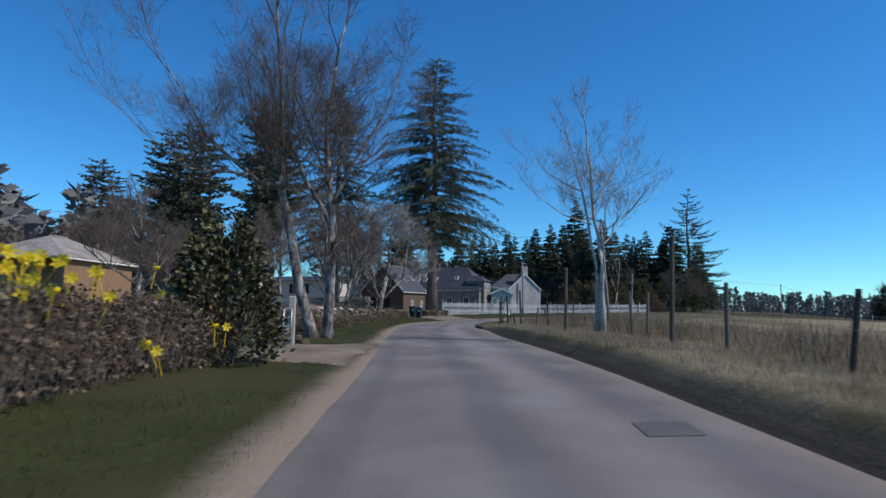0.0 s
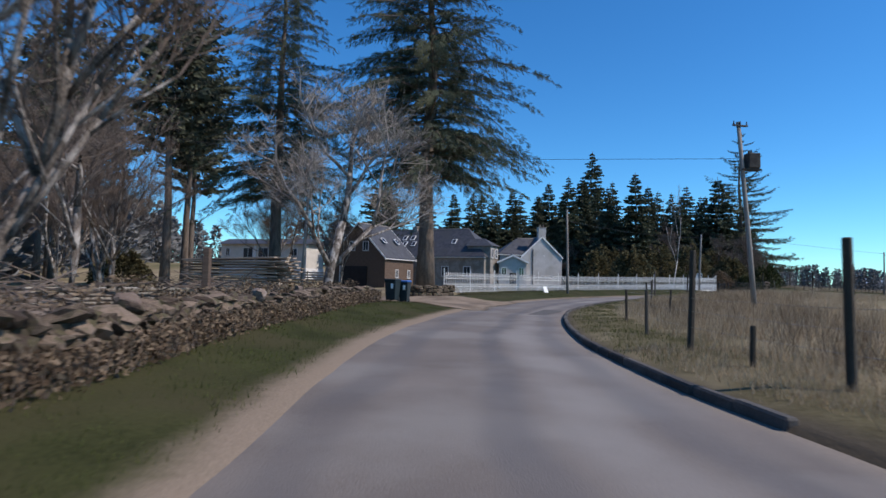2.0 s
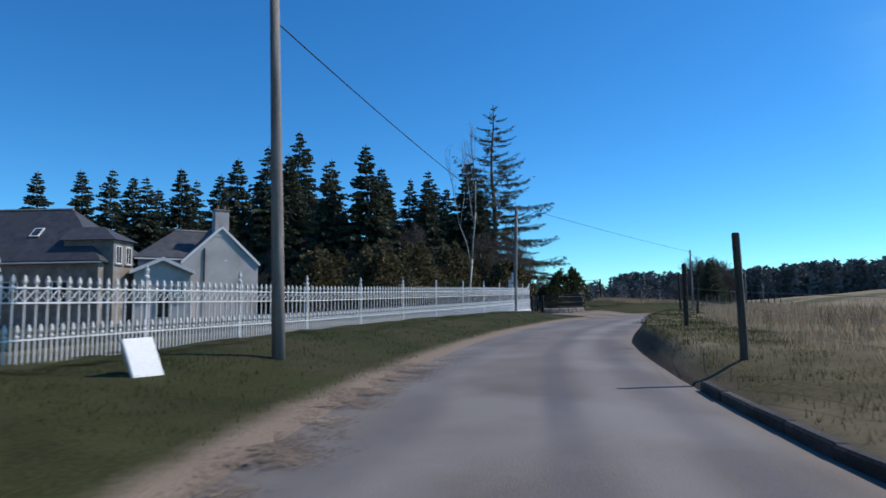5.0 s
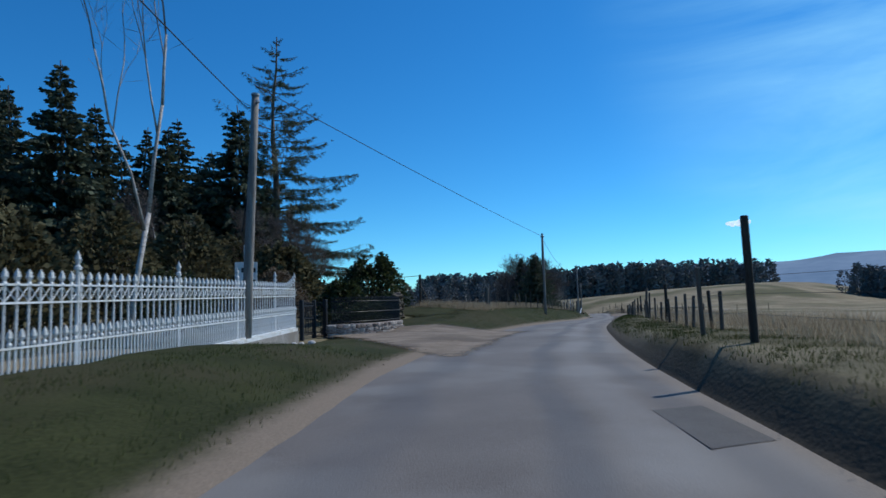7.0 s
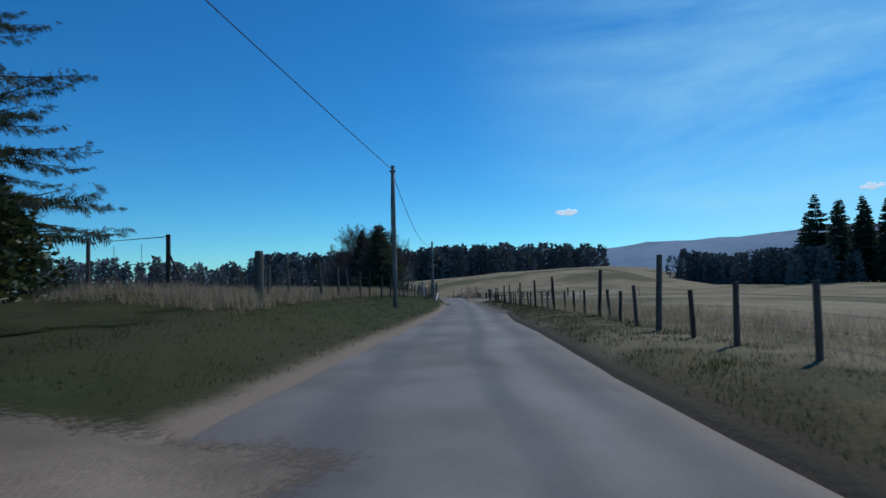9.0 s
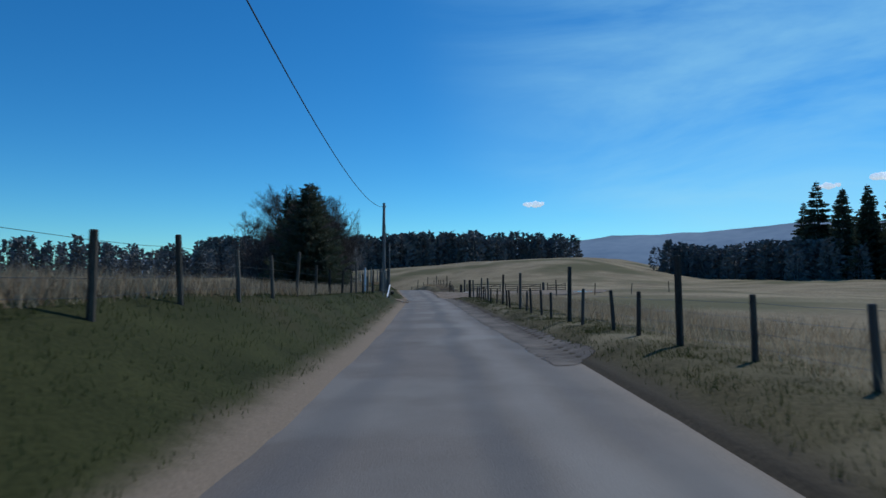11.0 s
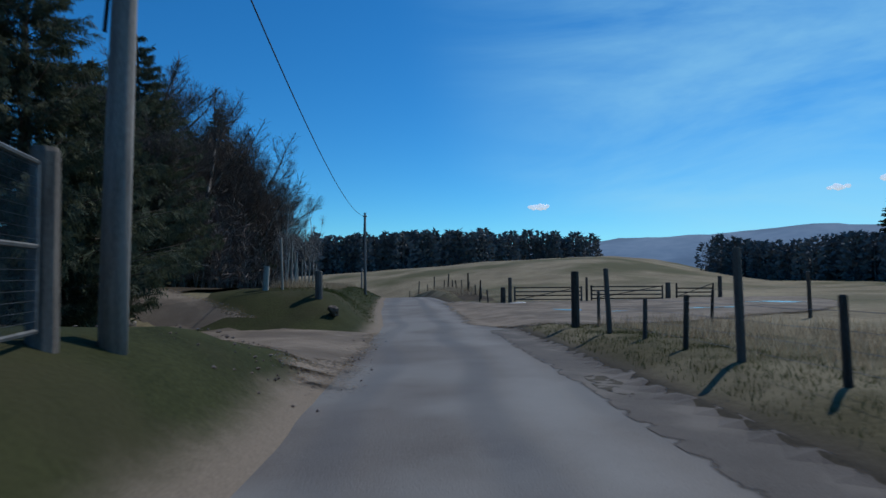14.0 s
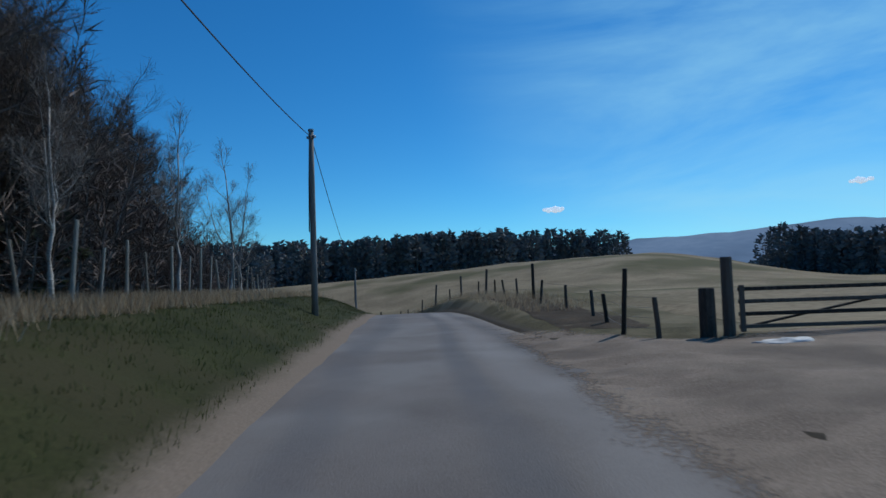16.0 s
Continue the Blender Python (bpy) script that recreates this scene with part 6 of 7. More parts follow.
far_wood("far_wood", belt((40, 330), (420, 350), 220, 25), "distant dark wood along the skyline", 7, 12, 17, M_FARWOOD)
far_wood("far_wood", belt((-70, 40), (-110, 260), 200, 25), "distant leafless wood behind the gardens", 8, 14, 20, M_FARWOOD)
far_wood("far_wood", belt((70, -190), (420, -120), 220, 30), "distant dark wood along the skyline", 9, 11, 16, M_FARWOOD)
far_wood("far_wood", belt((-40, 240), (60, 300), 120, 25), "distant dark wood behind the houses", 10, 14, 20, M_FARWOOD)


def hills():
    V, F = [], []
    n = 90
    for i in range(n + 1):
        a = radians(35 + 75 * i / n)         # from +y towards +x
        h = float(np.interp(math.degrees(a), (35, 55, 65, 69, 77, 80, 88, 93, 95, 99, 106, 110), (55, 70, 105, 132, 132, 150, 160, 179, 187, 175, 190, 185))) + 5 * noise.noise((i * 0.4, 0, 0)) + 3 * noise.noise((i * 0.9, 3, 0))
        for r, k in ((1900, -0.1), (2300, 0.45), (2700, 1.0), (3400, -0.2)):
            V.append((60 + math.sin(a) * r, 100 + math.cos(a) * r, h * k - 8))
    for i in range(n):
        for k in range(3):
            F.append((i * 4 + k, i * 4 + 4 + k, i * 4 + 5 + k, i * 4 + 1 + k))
    return tagged(mesh_ob("backdrop", V, F, M_HILL, smooth=True), "moorland hills on the horizon with blue-grey haze in their colour", "hills", kind="structure")


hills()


# ---- beside the lane: hedge, daffodils, gate ----
def hedge(name, line, h, w, n, mat, label, seed):
    rng = random.Random(seed)
    c = spline(line, 0.3)
    x0, y0 = float(c[0, 0]), float(c[0, 1])
    z0 = ground(x0, y0)
    t = thing(name, x0, y0, z0, label, "hedge")
    V, F, SV, SF = [], [], [], []
    G = land(c[:, 0], c[:, 1]) - z0
    for _ in range(n):
        k = rng.randrange(len(c))
        p, g = c[k], float(G[k])
        u, e = rng.uniform(-1, 1), rng.random() ** 0.7
        hh = h * (0.85 + 0.35 * noise.noise((p[0] * 0.6, p[1] * 0.6, seed)))
        ww = w * (0.9 + 0.5 * noise.noise((p[0] * 0.9, p[1] * 0.9, seed + 4))) * (1 - 0.35 * e)
        q = Vector((p[0] - x0 + u * ww * rng.uniform(0.6, 1), p[1] - y0 + rng.uniform(-0.2, 0.2), g + hh * e))
        d = Vector((rng.uniform(-1, 1), rng.uniform(-1, 1), rng.uniform(-0.8, 0.5))).normalized()
        ln = rng.uniform(0.04, 0.10)
        kite(V, F, q, d, ln, ln * rng.uniform(0.2, 0.4), rng)
        if rng.random() < 0.09:
            b = Vector((p[0] - x0 + u * ww * 0.5, p[1] - y0, g))
            tube(SV, SF, b, q + Vector((0, 0, rng.uniform(0, 0.15))), 0.008, 0.003, 3)
    tagged(mesh_ob("stem", SV, SF, M_TWIG, t), kind="stuff")
    mesh_ob("foliage", V, F, mat, t)
    return t


hedge("hedge", [(-4.8, -8), (-4.5, -2), (-4.4, 4), (-4.25, 8), (-4.2, 10.6)], 1.2, 0.8, 26000, M_HEDGE, "clipped hedge of brown leaves and bare twigs", 3)
hedge("flower_bank", [(-6.0, -6), (-5.8, 0), (-5.7, 6), (-5.8, 10)], 1.5, 0.8, 7000, M_RHODO, "dark green bank of daffodil leaves behind the hedge", 5)
leaf_mass("evergreen_bush", -4.0, 11.2, 1.4, 1.4, 2.9, 9, 6800, 0.12, M_OLIVE, "large dark evergreen bush beside the field gate", "bush")


def daffodil_mesh():
    V, F = [], []
    tube(V, F, (0, 0, 0), (0.02, 0.01, 0.32), 0.006, 0.005, 4)
    head = []
    for i in range(6):
        a = i * 1.047
        k = len(V)
        c = Vector((0.03, 0.02, 0.33))
        o = Vector((math.cos(a), 0.35, math.sin(a)))
        V.extend((c, c + o * 0.05 + Vector((math.cos(a + 1.57), 0, math.sin(a + 1.57))) * 0.022, c + o * 0.085, c + o * 0.05 - Vector((math.cos(a + 1.57), 0, math.sin(a + 1.57))) * 0.022))
        F.append((k, k + 1, k + 2, k + 3))
    sweep(V, F, [(0.03, 0.02, 0.33), (0.03, -0.04, 0.335)], [0.02, 0.035], 6)
    return V, F


dv, dfc = daffodil_mesh()
proto = None
rngd = random.Random(17)
for i in range(35):
    if i < 30:
        x, y = -4.3 + rngd.uniform(-0.4, 0.5), rngd.choice((rngd.gauss(6.2, 0.25), rngd.gauss(6.75, 0.3), rngd.uniform(4.5, 10)))
        z = ground(x, y) + 0.93 + rngd.uniform(-0.2, 0.3)
    else:
        x, y = -3.45 + rngd.uniform(-0.15, 0.1), rngd.choice((4.2, 7.6, 9.2, 10.0)) + rngd.uniform(-0.3, 0.3)
        z = ground(x, y) + rngd.uniform(0.05, 0.45)
    if proto is None:
        proto = thing("daffodil", x, y, z, "yellow daffodil in bloom above the hedge", "flower", "daffodils")
        mesh_ob("bloom", dv, dfc, M_YELLOW, proto)
    else:
        copy_thing(proto, pose(x, y, z, rngd.gauss(0, 12), rngd.gauss(0, 12), rngd.uniform(120, 240)))

G0, G1 = Vector((-3.3, 12.0, 0)), Vector((-3.95, 16.2, 0))
gt = thing("field_gate", -3.95, 16.15, ground(-3.95, 16.2) - 0.1, "galvanised tubular steel field gate closed at a garden entrance", "gate", rz=math.degrees(math.atan2(G0.y - G1.y, G0.x - G1.x)))
gl = (G1 - G0).length
part("gate_post", box(-0.09, -0.09, -0.3, 0.09, 0.09, 1.42, 0.02), M_POSTL, gt, "grey square gate post")
for z in (0.18, 0.34, 0.50, 0.68, 0.88, 1.1):
    V, F = [], []
    tube(V, F, (0.1, 0, z), (gl, 0, z), 0.022 if z > 1 else 0.016, 0.022 if z > 1 else 0.016, 7)
    mesh_ob("bar", V, F, M_METAL, gt, smooth=True)
for a in (0.12, gl * 0.5, gl - 0.02):
    V, F = [], []
    tube(V, F, (a, 0, 0.16), (a, 0, 1.12), 0.022, 0.022, 7)
    mesh_ob("upright", V, F, M_METAL, gt, smooth=True)
V, F = [], []
tube(V, F, (gl * 0.45, -0.03, 1.12), (gl * 0.62, -0.03, 0.6), 0.02, 0.02, 5)
mesh_ob("strap", V, F, M_BLACK, gt, "dark hanging strap")
sheet("gateway", [(-1.2, 9.6), (-2.7, 11.2), (-4.4, 12.0), (-5.4, 16.4), (-3.2, 17.2), (-1.4, 18.2)], M_LOOSE, 0.05, "trodden gravel before the field gate", jag=0.2, soft=1.2)
for x, y, k in ((-4.6, 20.2, 0.7), (-4.1, 17.2, 0.35), (-4.9, 17.8, 0.5), (-5.3, 19.4, 0.6), (-3.7, 16.7, 0.25)):
    b = thing("boulder", x, y, ground(x, y) + 0.12 * k, "rough lichen-marked boulder at the wall's end", "boulder")
    o = new("stone", STONES[int(k * 10) % 6])
    o.parent, o.matrix_basis = b, pose(0, 0, 0.15 * k, 10, 5, x * 40) @ Matrix.Diagonal((k, k * 0.8, k * 0.9, 1))


rngb = random.Random(23)
for y, k in ((21.6, 0.5), (22.4, 0.42), (24.5, 0.34), (27.8, 0.3), (30.2, 0.36), (33.5, 0.3), (38.0, 0.28), (43.5, 0.3), (48.0, 0.26)):
    x = -4.95 + rngb.uniform(-0.15, 0.2)
    b = thing("boulder", x, y, ground(x, y) + 0.5, "pale lichened boulder lying on the tumbled wall", "boulder")
    o = new("stone", PALE[int(y) % 3])
    o.parent, o.matrix_basis = b, pose(0, 0, 0.1, rngb.uniform(-20, 20), 8, y * 40) @ Matrix.Diagonal((k * 1.2, k * 0.9, k, 1))


hedge("bracken", [(-4.4, 20.5), (-4.3, 27), (-4.6, 31), (-4.4, 36), (-4.6, 41.4), (-4.2, 47), (-4.0, 51.6), (-3.8, 54), (-3.2, 56.2)], 0.5, 0.34, 18000, M_HEDGE, "low brown bracken and dead leaves along the wall's foot", 12)
hedge("bracken", [(-5.7, 21), (-5.6, 27), (-5.8, 31), (-5.7, 41.4), (-5.5, 47), (-5.2, 52), (-4.4, 57)], 0.95, 0.5, 9000, M_HEDGE, "brown dead bracken behind the garden wall", 13)


# ---- garden clutter behind the wall ----
def timber_stack(name, x, y, rz, L, rows, cols, label, mat, seed, r=0.07):
    rng = random.Random(seed)
    t = thing(name, x, y, ground(x, y), label, "timber stack", rz=rz)
    p = part("board", box(-L / 2, -0.09, -0.03, L / 2, 0.09, 0.03, 0.008), mat, t)
    for i in range(rows):
        for j in range(cols):
            m = pose(rng.uniform(-0.35, 0.35), (j - cols / 2) * 0.22, 0.12 + i * 0.125, 0, rng.gauss(0, 0.3), rng.gauss(0, 0.8))
            if i + j == 0:
                p.matrix_basis = m
            else:
                share(p, m, t)
        if i % 3 == 2:
            for a in (-0.3, 0.3):
                part("bearer", box(L * a - 0.05, -cols * 0.12, 0.05 + i * 0.125, L * a + 0.05, cols * 0.12, 0.10 + i * 0.125), M_POST, t)
    return t


timber_stack("timber_stack", -9.6, 57.4, -42, 8.0, 14, 5, "tall stack of pale sawn boards in the garden", M_PLANK, 4)
timber_stack("timber_stack", -10.2, 47.6, 62, 4.5, 4, 5, "low heap of weathered boards behind the wall", M_POSTL, 6)
ps = thing("marker_post", -7.2, 46.7, ground(-7.2, 46.7), "square brown timber post standing in the garden", "post")
part("shaft", box(-0.1, -0.1, -0.3, 0.1, 0.1, 1.75, 0.02), M_CLAD, ps)


def branch_heap(x, y, r, h, n, seed, label="heap of cut brown branches"):
    rng = random.Random(seed)
    t = thing("brush_heap", x, y, ground(x, y), label, "brush heap")
    V, F = [], []
    for _ in range(n):
        a, b = rng.uniform(0, 6.283), rng.uniform(0, 6.283)
        p = Vector((math.cos(a) * r * rng.random(), math.sin(a) * r * rng.random(), h * rng.random() * 0.8))
        q = p + Vector((math.cos(b), math.sin(b), rng.uniform(-0.25, 0.35))) * rng.uniform(0.6, 1.8)
        q.z = max(q.z, 0.05)
        tube(V, F, p, q, rng.uniform(0.012, 0.04), 0.008, 4)
    tagged(mesh_ob("brush", V, F, M_TWIG, t), kind="stuff")
    return t


branch_heap(-8.5, 40.5, 2.2, 1.0, 150, 3)
branch_heap(-9.0, 33.0, 2.0, 0.7, 110, 4)
branch_heap(-8.0, 50.5, 2.0, 1.0, 130, 5)
branch_heap(-14.5, 63.0, 2.4, 1.2, 130, 6)
sk = thing("bulk_bag", -12.3, 37.3, ground(-12.3, 37.3), "slumped white woven bulk bag on bare ground", "bag", rz=20)
bm = box(-0.75, -0.6, 0, 0.75, 0.6, 1.0, 0.12)
bmesh.ops.subdivide_edges(bm, edges=bm.edges, cuts=2)
for v in bm.verts:
    v.co += Vector((noise.noise(v.co * 3), noise.noise(v.co * 3 + Vector((5, 0, 0))), 0.6 * noise.noise(v.co * 2))) * 0.12
part("sack", bm, M_SACK, sk, smooth=True)
for x, y, z, s in ((-0.5, -0.66, 0.35, 0.5), (0.45, -0.66, 0.45, 0.4)):
    part("marking", box(x, y, z, x + s, y + 0.03, z + 0.1), M_DARK, sk, "dark printed bar")
ob = thing("orange_drum", -14.1, 37.4, ground(-14, 37.4), "faded orange plastic drum lying on bare ground", "drum", rz=15)
V, F = [], []
sweep(V, F, [(-0.7, 0, 0.42), (-0.66, 0, 0.42), (-0.3, 0, 0.42), (-0.28, 0, 0.42), (0.28, 0, 0.42), (0.3, 0, 0.42), (0.66, 0, 0.42), (0.7, 0, 0.42)], [0.36, 0.4, 0.4, 0.42, 0.42, 0.4, 0.4, 0.36], 16)
mesh_ob("shell", V, F, M_RUST, ob)
sheet("garden_earth", [(-6.0, 22), (-6.2, 40), (-5.6, 57), (-9, 64), (-20, 60), (-24, 40), (-18, 22)], M_LOOSE, 0.05, "bare pale earth of a garden yard", jag=0.4, grid=2.0)


def wheelie_bin(x, y, rz, lid, label):
    t = thing("wheelie_bin", x, y, cover(x, y), label, "bin", "bins by the driveway", rz=rz)
    bm = bmesh.new()
    lo = [(-0.24, -0.26, 0.05), (0.24, -0.26, 0.05), (0.24, 0.26, 0.05), (-0.24, 0.26, 0.05)]
    hi = [(-0.29, -0.34, 0.98), (0.29, -0.34, 0.98), (0.29, 0.36, 0.98), (-0.29, 0.36, 0.98)]
    vl, vh = [bm.verts.new(p) for p in lo], [bm.verts.new(p) for p in hi]
    bm.faces.new(list(reversed(vl))); bm.faces.new(vh)
    for i in range(4):
        bm.faces.new((vl[i], vl[(i + 1) % 4], vh[(i + 1) % 4], vh[i]))
    bmesh.ops.bevel(bm, geom=list(bm.edges), offset=0.025, segments=2, affect='EDGES')
    part("body", bm, M_BIN, t)
    part("rim", box(-0.31, -0.36, 0.94, 0.31, 0.38, 1.0, 0.015), M_BIN, t)
    bm = box(-0.32, -0.38, 1.0, 0.32, 0.40, 1.09, 0.04)
    part("lid", bm, lid, t)
    for sx in (-0.2, 0.2):
        bm = bmesh_cyl(0.1, 0.06, (0, 0, 0), 14)
        bm.transform(Matrix.Translation((sx, 0.3, 0.1)) @ Matrix.Rotation(radians(90), 4, 'Y'))
        part("wheel", bm, M_BLACK, t)
    V, F = [], []
    tube(V, F, (-0.24, 0.43, 1.0), (0.24, 0.43, 1.0), 0.018, 0.018, 6)
    mesh_ob("handle", V, F, M_BIN, t)
    part("sticker", box(0.05, -0.345, 0.62, 0.17, -0.315, 0.86, 0), M_TRIM, t, "white sticker")
    return t


wheelie_bin(-2.82, 59.8, -20, M_BIN, "dark green wheelie bin with a closed lid on grass")
wheelie_bin(-2.3, 60.4, -14, M_BLUE, "dark green wheelie bin with a bright blue lid")

# white stones and the leaning slab on the railing's verge
for i, (x, y, k) in enumerate(((1.3, 75.0, 0.16), (1.6, 75.3, 0.13), (1.9, 75.6, 0.15), (2.5, 76.1, 0.12), (34.0, 104.6, 0.1), (34.6, 105.1, 0.11), (35.2, 105.4, 0.13))):
    b = thing("white_stone", x, y, ground(x, y) + 0.02, "small white-painted stone on the verge", "stone", "white stones on the verge")
    bm = bmesh.new()
    bmesh.ops.create_icosphere(bm, subdivisions=2, radius=k)
    for v in bm.verts:
        v.co *= 1 + 0.3 * noise.noise(v.co * 9 + Vector((i, 0, 0)))
        v.co.z = max(v.co.z * 0.7, -0.03)
    part("stone", bm, M_RENDER, b, smooth=True)
sl = thing("white_slab", 8.6, 79.5, ground(8.6, 79.5), "white slab leaning against the railing's base", "slab", rz=40)
bm = box(-0.25, -0.03, 0, 0.25, 0.03, 0.56, 0.01)
bm.transform(Matrix.Rotation(radians(-24), 4, 'X'))
part("board", bm, M_TRIM, sl)


# ---- for-sale board ----
fs = thing("notice_board", 32.6, 104.9, ground(32.6, 104.9) + 0.15, "white notice board on a tall square post behind the railing", "sign", rz=-28)
part("post", box(-0.05, 0.02, -0.3, 0.05, 0.12, 2.75, 0.005), M_TRIM, fs, "white square post")
bd = part("panel", box(-0.3, -0.03, 1.5, 0.32, 0.02, 2.25, 0.005), M_TRIM, fs)
for x0, z0, x1, z1, mt in ((-0.12, 1.95, 0.27, 2.08, M_DARK), (-0.26, 1.96, -0.17, 2.06, M_CREAM), (-0.05, 1.68, 0.27, 1.74, M_KERB)):
    part("lettering", box(x0, -0.04, z0, x1, -0.03, z1, 0), mt, fs, "dark printed bar")


# ---- black iron gates and railing on a rubble plinth ----
PL = spline([(38.1, 108.3), (39.3, 108.0), (40.8, 108.3), (42.6, 109.2)], 0.2)
PD = np.r_[0, np.cumsum(np.linalg.norm(np.diff(PL[:, :2], axis=0), axis=1))]
ir = thing("iron_railing", 38.1, 108.3, 0.62, "black wrought-iron railing on a curved rubble plinth", "railing")
inv = ir.matrix_basis.inverted()


def plinth_at(s, z):
    return inv @ Vector((float(np.interp(s, PD, PL[:, 0])), float(np.interp(s, PD, PL[:, 1])), z))


rngp = random.Random(8)
PLINTH = [m.copy() for m in SQUARED]
for m in PLINTH:
    m.materials[0] = M_BRICK
for r in range(3):
    s = 0.0
    while s < PD[-1]:
        ln = rngp.uniform(0.18, 0.36)
        p, q = plinth_at(s, 0.62 + 0.1 + r * 0.17), plinth_at(s + 0.1, 0.62)
        o = new("stone", rngp.choice(PLINTH))
        o.parent = ir
        o.matrix_basis = pose(*p, rngp.gauss(0, 4), rngp.gauss(0, 4), math.degrees(math.atan2(q.y - p.y, q.x - p.x))) @ Matrix.Diagonal((ln * 1.08, 0.36, 0.2, 1))
        s += ln
bar = mesh_ob("bar", *(lambda V, F: (sweep(V, F, [(0, 0, 0), (0, 0, 1.0), (0, 0, 1.02), (0, 0, 1.1)], [0.011, 0.011, 0.022, 0.002], 5), (V, F))[1])([], []), M_BLACK, ir)
for i, s in enumerate(np.arange(0.05, PD[-1], 0.07)):
    m = Matrix.Translation(plinth_at(float(s), 1.14))
    if i == 0:
        bar.matrix_basis = m
    else:
        share(bar, m, ir)
for z in (1.24, 1.62, 2.05):
    V, F = [], []
    ss = np.arange(0, PD[-1] + 0.1, 0.3)
    sweep(V, F, [plinth_at(float(s), z) for s in ss], [0.018] * len(ss), 4)
    mesh_ob("rail", V, F, M_BLACK, ir)
V, F = [], []
for q in np.arange(0.0, PD[-1] + 0.05, 0.2):
    a, b = plinth_at(float(q), 0.45), plinth_at(min(float(q) + 0.1, PD[-1]), 0.45)
    n = Vector((-(b - a).y, (b - a).x, 0)).normalized() * 0.13 if (b - a).length > 1e-4 else n
    for w, z in ((-1, 0), (1, 0), (1, 0.7), (-1, 0.7)):
        V.append(a + n * w + Vector((0, 0, z)))
for i in range(len(V) // 4 - 1):
    F += [(i * 4 + k, i * 4 + (k + 1) % 4, i * 4 + 4 + (k + 1) % 4, i * 4 + 4 + k) for k in range(4)]
F += [(0, 1, 2, 3), tuple(len(V) - 4 + q for q in (3, 2, 1, 0))]
mesh_ob("mortar", V, F, M_MORTAR, ir, "pinkish lime mortar")


def iron_gate(x, y, rz, w, h, label):
    t = thing("iron_gate", x, y, cover(x, y) + 0.04, label, "gate", "black gates", rz=rz)
    for a in (0, w):
        part("post", box(a - 0.07, -0.07, -0.2, a + 0.07, 0.07, h + 0.15, 0.01), M_BLACK, t)
    for z in (0.1, 0.7, h - 0.08):
        part("rail", box(0, -0.02, z, w, 0.02, z + 0.045, 0), M_BLACK, t)
    V, F = [], []
    sweep(V, F, [(0, 0, 0.08), (0, 0, h), (0, 0, h + 0.02), (0, 0, h + 0.1)], [0.011, 0.011, 0.022, 0.002], 5)
    b = mesh_ob("bar", V, F, M_BLACK, t)
    k = int(w / 0.11)
    b.location.x = w / k
    for i in range(2, k):
        share(b, Matrix.Translation((w * i / k, 0, 0)), t)
    return t


iron_gate(36.5, 107.9, 35, 1.3, 1.25, "black wrought-iron gate standing beside the white railing")
iron_gate(38.0, 108.5, 112, 2.4, 1.25, "black wrought-iron gate leaf standing open")
rubble_wall("stone_pillar", [(44.6, 111.6), (45.4, 112.2)], 1.3, "short lichened rubble pillar beside the gateway", seed=9, size=0.4, depth=0.5)
hedge("hedge", [(38.6, 109.4), (39.6, 109.0), (40.8, 109.4), (42.4, 110.3), (44.0, 111.4)], 1.35, 0.35, 9000, M_RHODO, "dark clipped hedge behind an iron railing", 27)
leaf_mass("rhododendron", 47.6, 117.2, 2.9, 2.7, 3.6, 19, 7000, 0.2, M_RHODO, "dense dark rhododendron behind an iron railing", "bush")
leaf_mass("rhododendron", 43.6, 114.6, 2.0, 1.6, 2.3, 20, 4500, 0.18, M_RHODO, "dense dark rhododendron behind an iron railing", "bush")
leaf_mass("copper_bush", 41.0, 117.0, 2.6, 2.2, 3.2, 23, 5200, 0.14, M_HEDGE, "brown-leaved bush in a garden behind railings", "bush")
leaf_mass("garden_bush", 37.0, 120.0, 3.2, 2.6, 3.4, 24, 5000, 0.18, M_RHODO, "dark evergreen garden bush", "bush")


# ---- tall frame and bank by the pasture ----
FH = 4.3 - ground(59.85, 125.2)
fr = thing("open_gateway", 59.85, 125.2, ground(59.85, 125.2), "tall open gateway of two posts and a top wire", "gateway", rz=90)
for a in (0, 6.1):
    V, F = [], []
    sweep(V, F, [(a, 0, -0.6), (a, 0, FH - 0.05), (a, 0, FH)], [0.11, 0.1, 0.08], 8)
    mesh_ob("post", V, F, M_POST, fr)
for z in (FH - 1.3, FH - 0.1):
    V, F = [], []
    tube(V, F, (0, 0, z), (6.1, 0, z), 0.024, 0.018, 5)
    mesh_ob("rail", V, F, M_METAL, fr)
for a in (1.9, 4.0):
    V, F = [], []
    tube(V, F, (a, 0, FH - 1.3), (a, 0, FH - 0.35), 0.014, 0.014, 4)
    mesh_ob("dropper", V, F, M_METAL, fr)
V, F = [], []
tube(V, F, (0, -0.05, FH - 0.9), (-1.4, -0.1, 0.1), 0.05, 0.05, 6)
mesh_ob("brace", V, F, M_POST, fr)
SH = 2.72 - ground(52.17, 111.8)
bigp = thing("strainer_post", 52.17, 111.8, ground(52.17, 111.8), "thick weathered strainer post on the grass bank", "post")
V, F = [], []
sweep(V, F, [(0, 0, -0.4), (0, 0, SH - 0.05), (0, 0, SH)], [0.11, 0.105, 0.09], 9)
mesh_ob("shaft", V, F, M_POST, bigp)


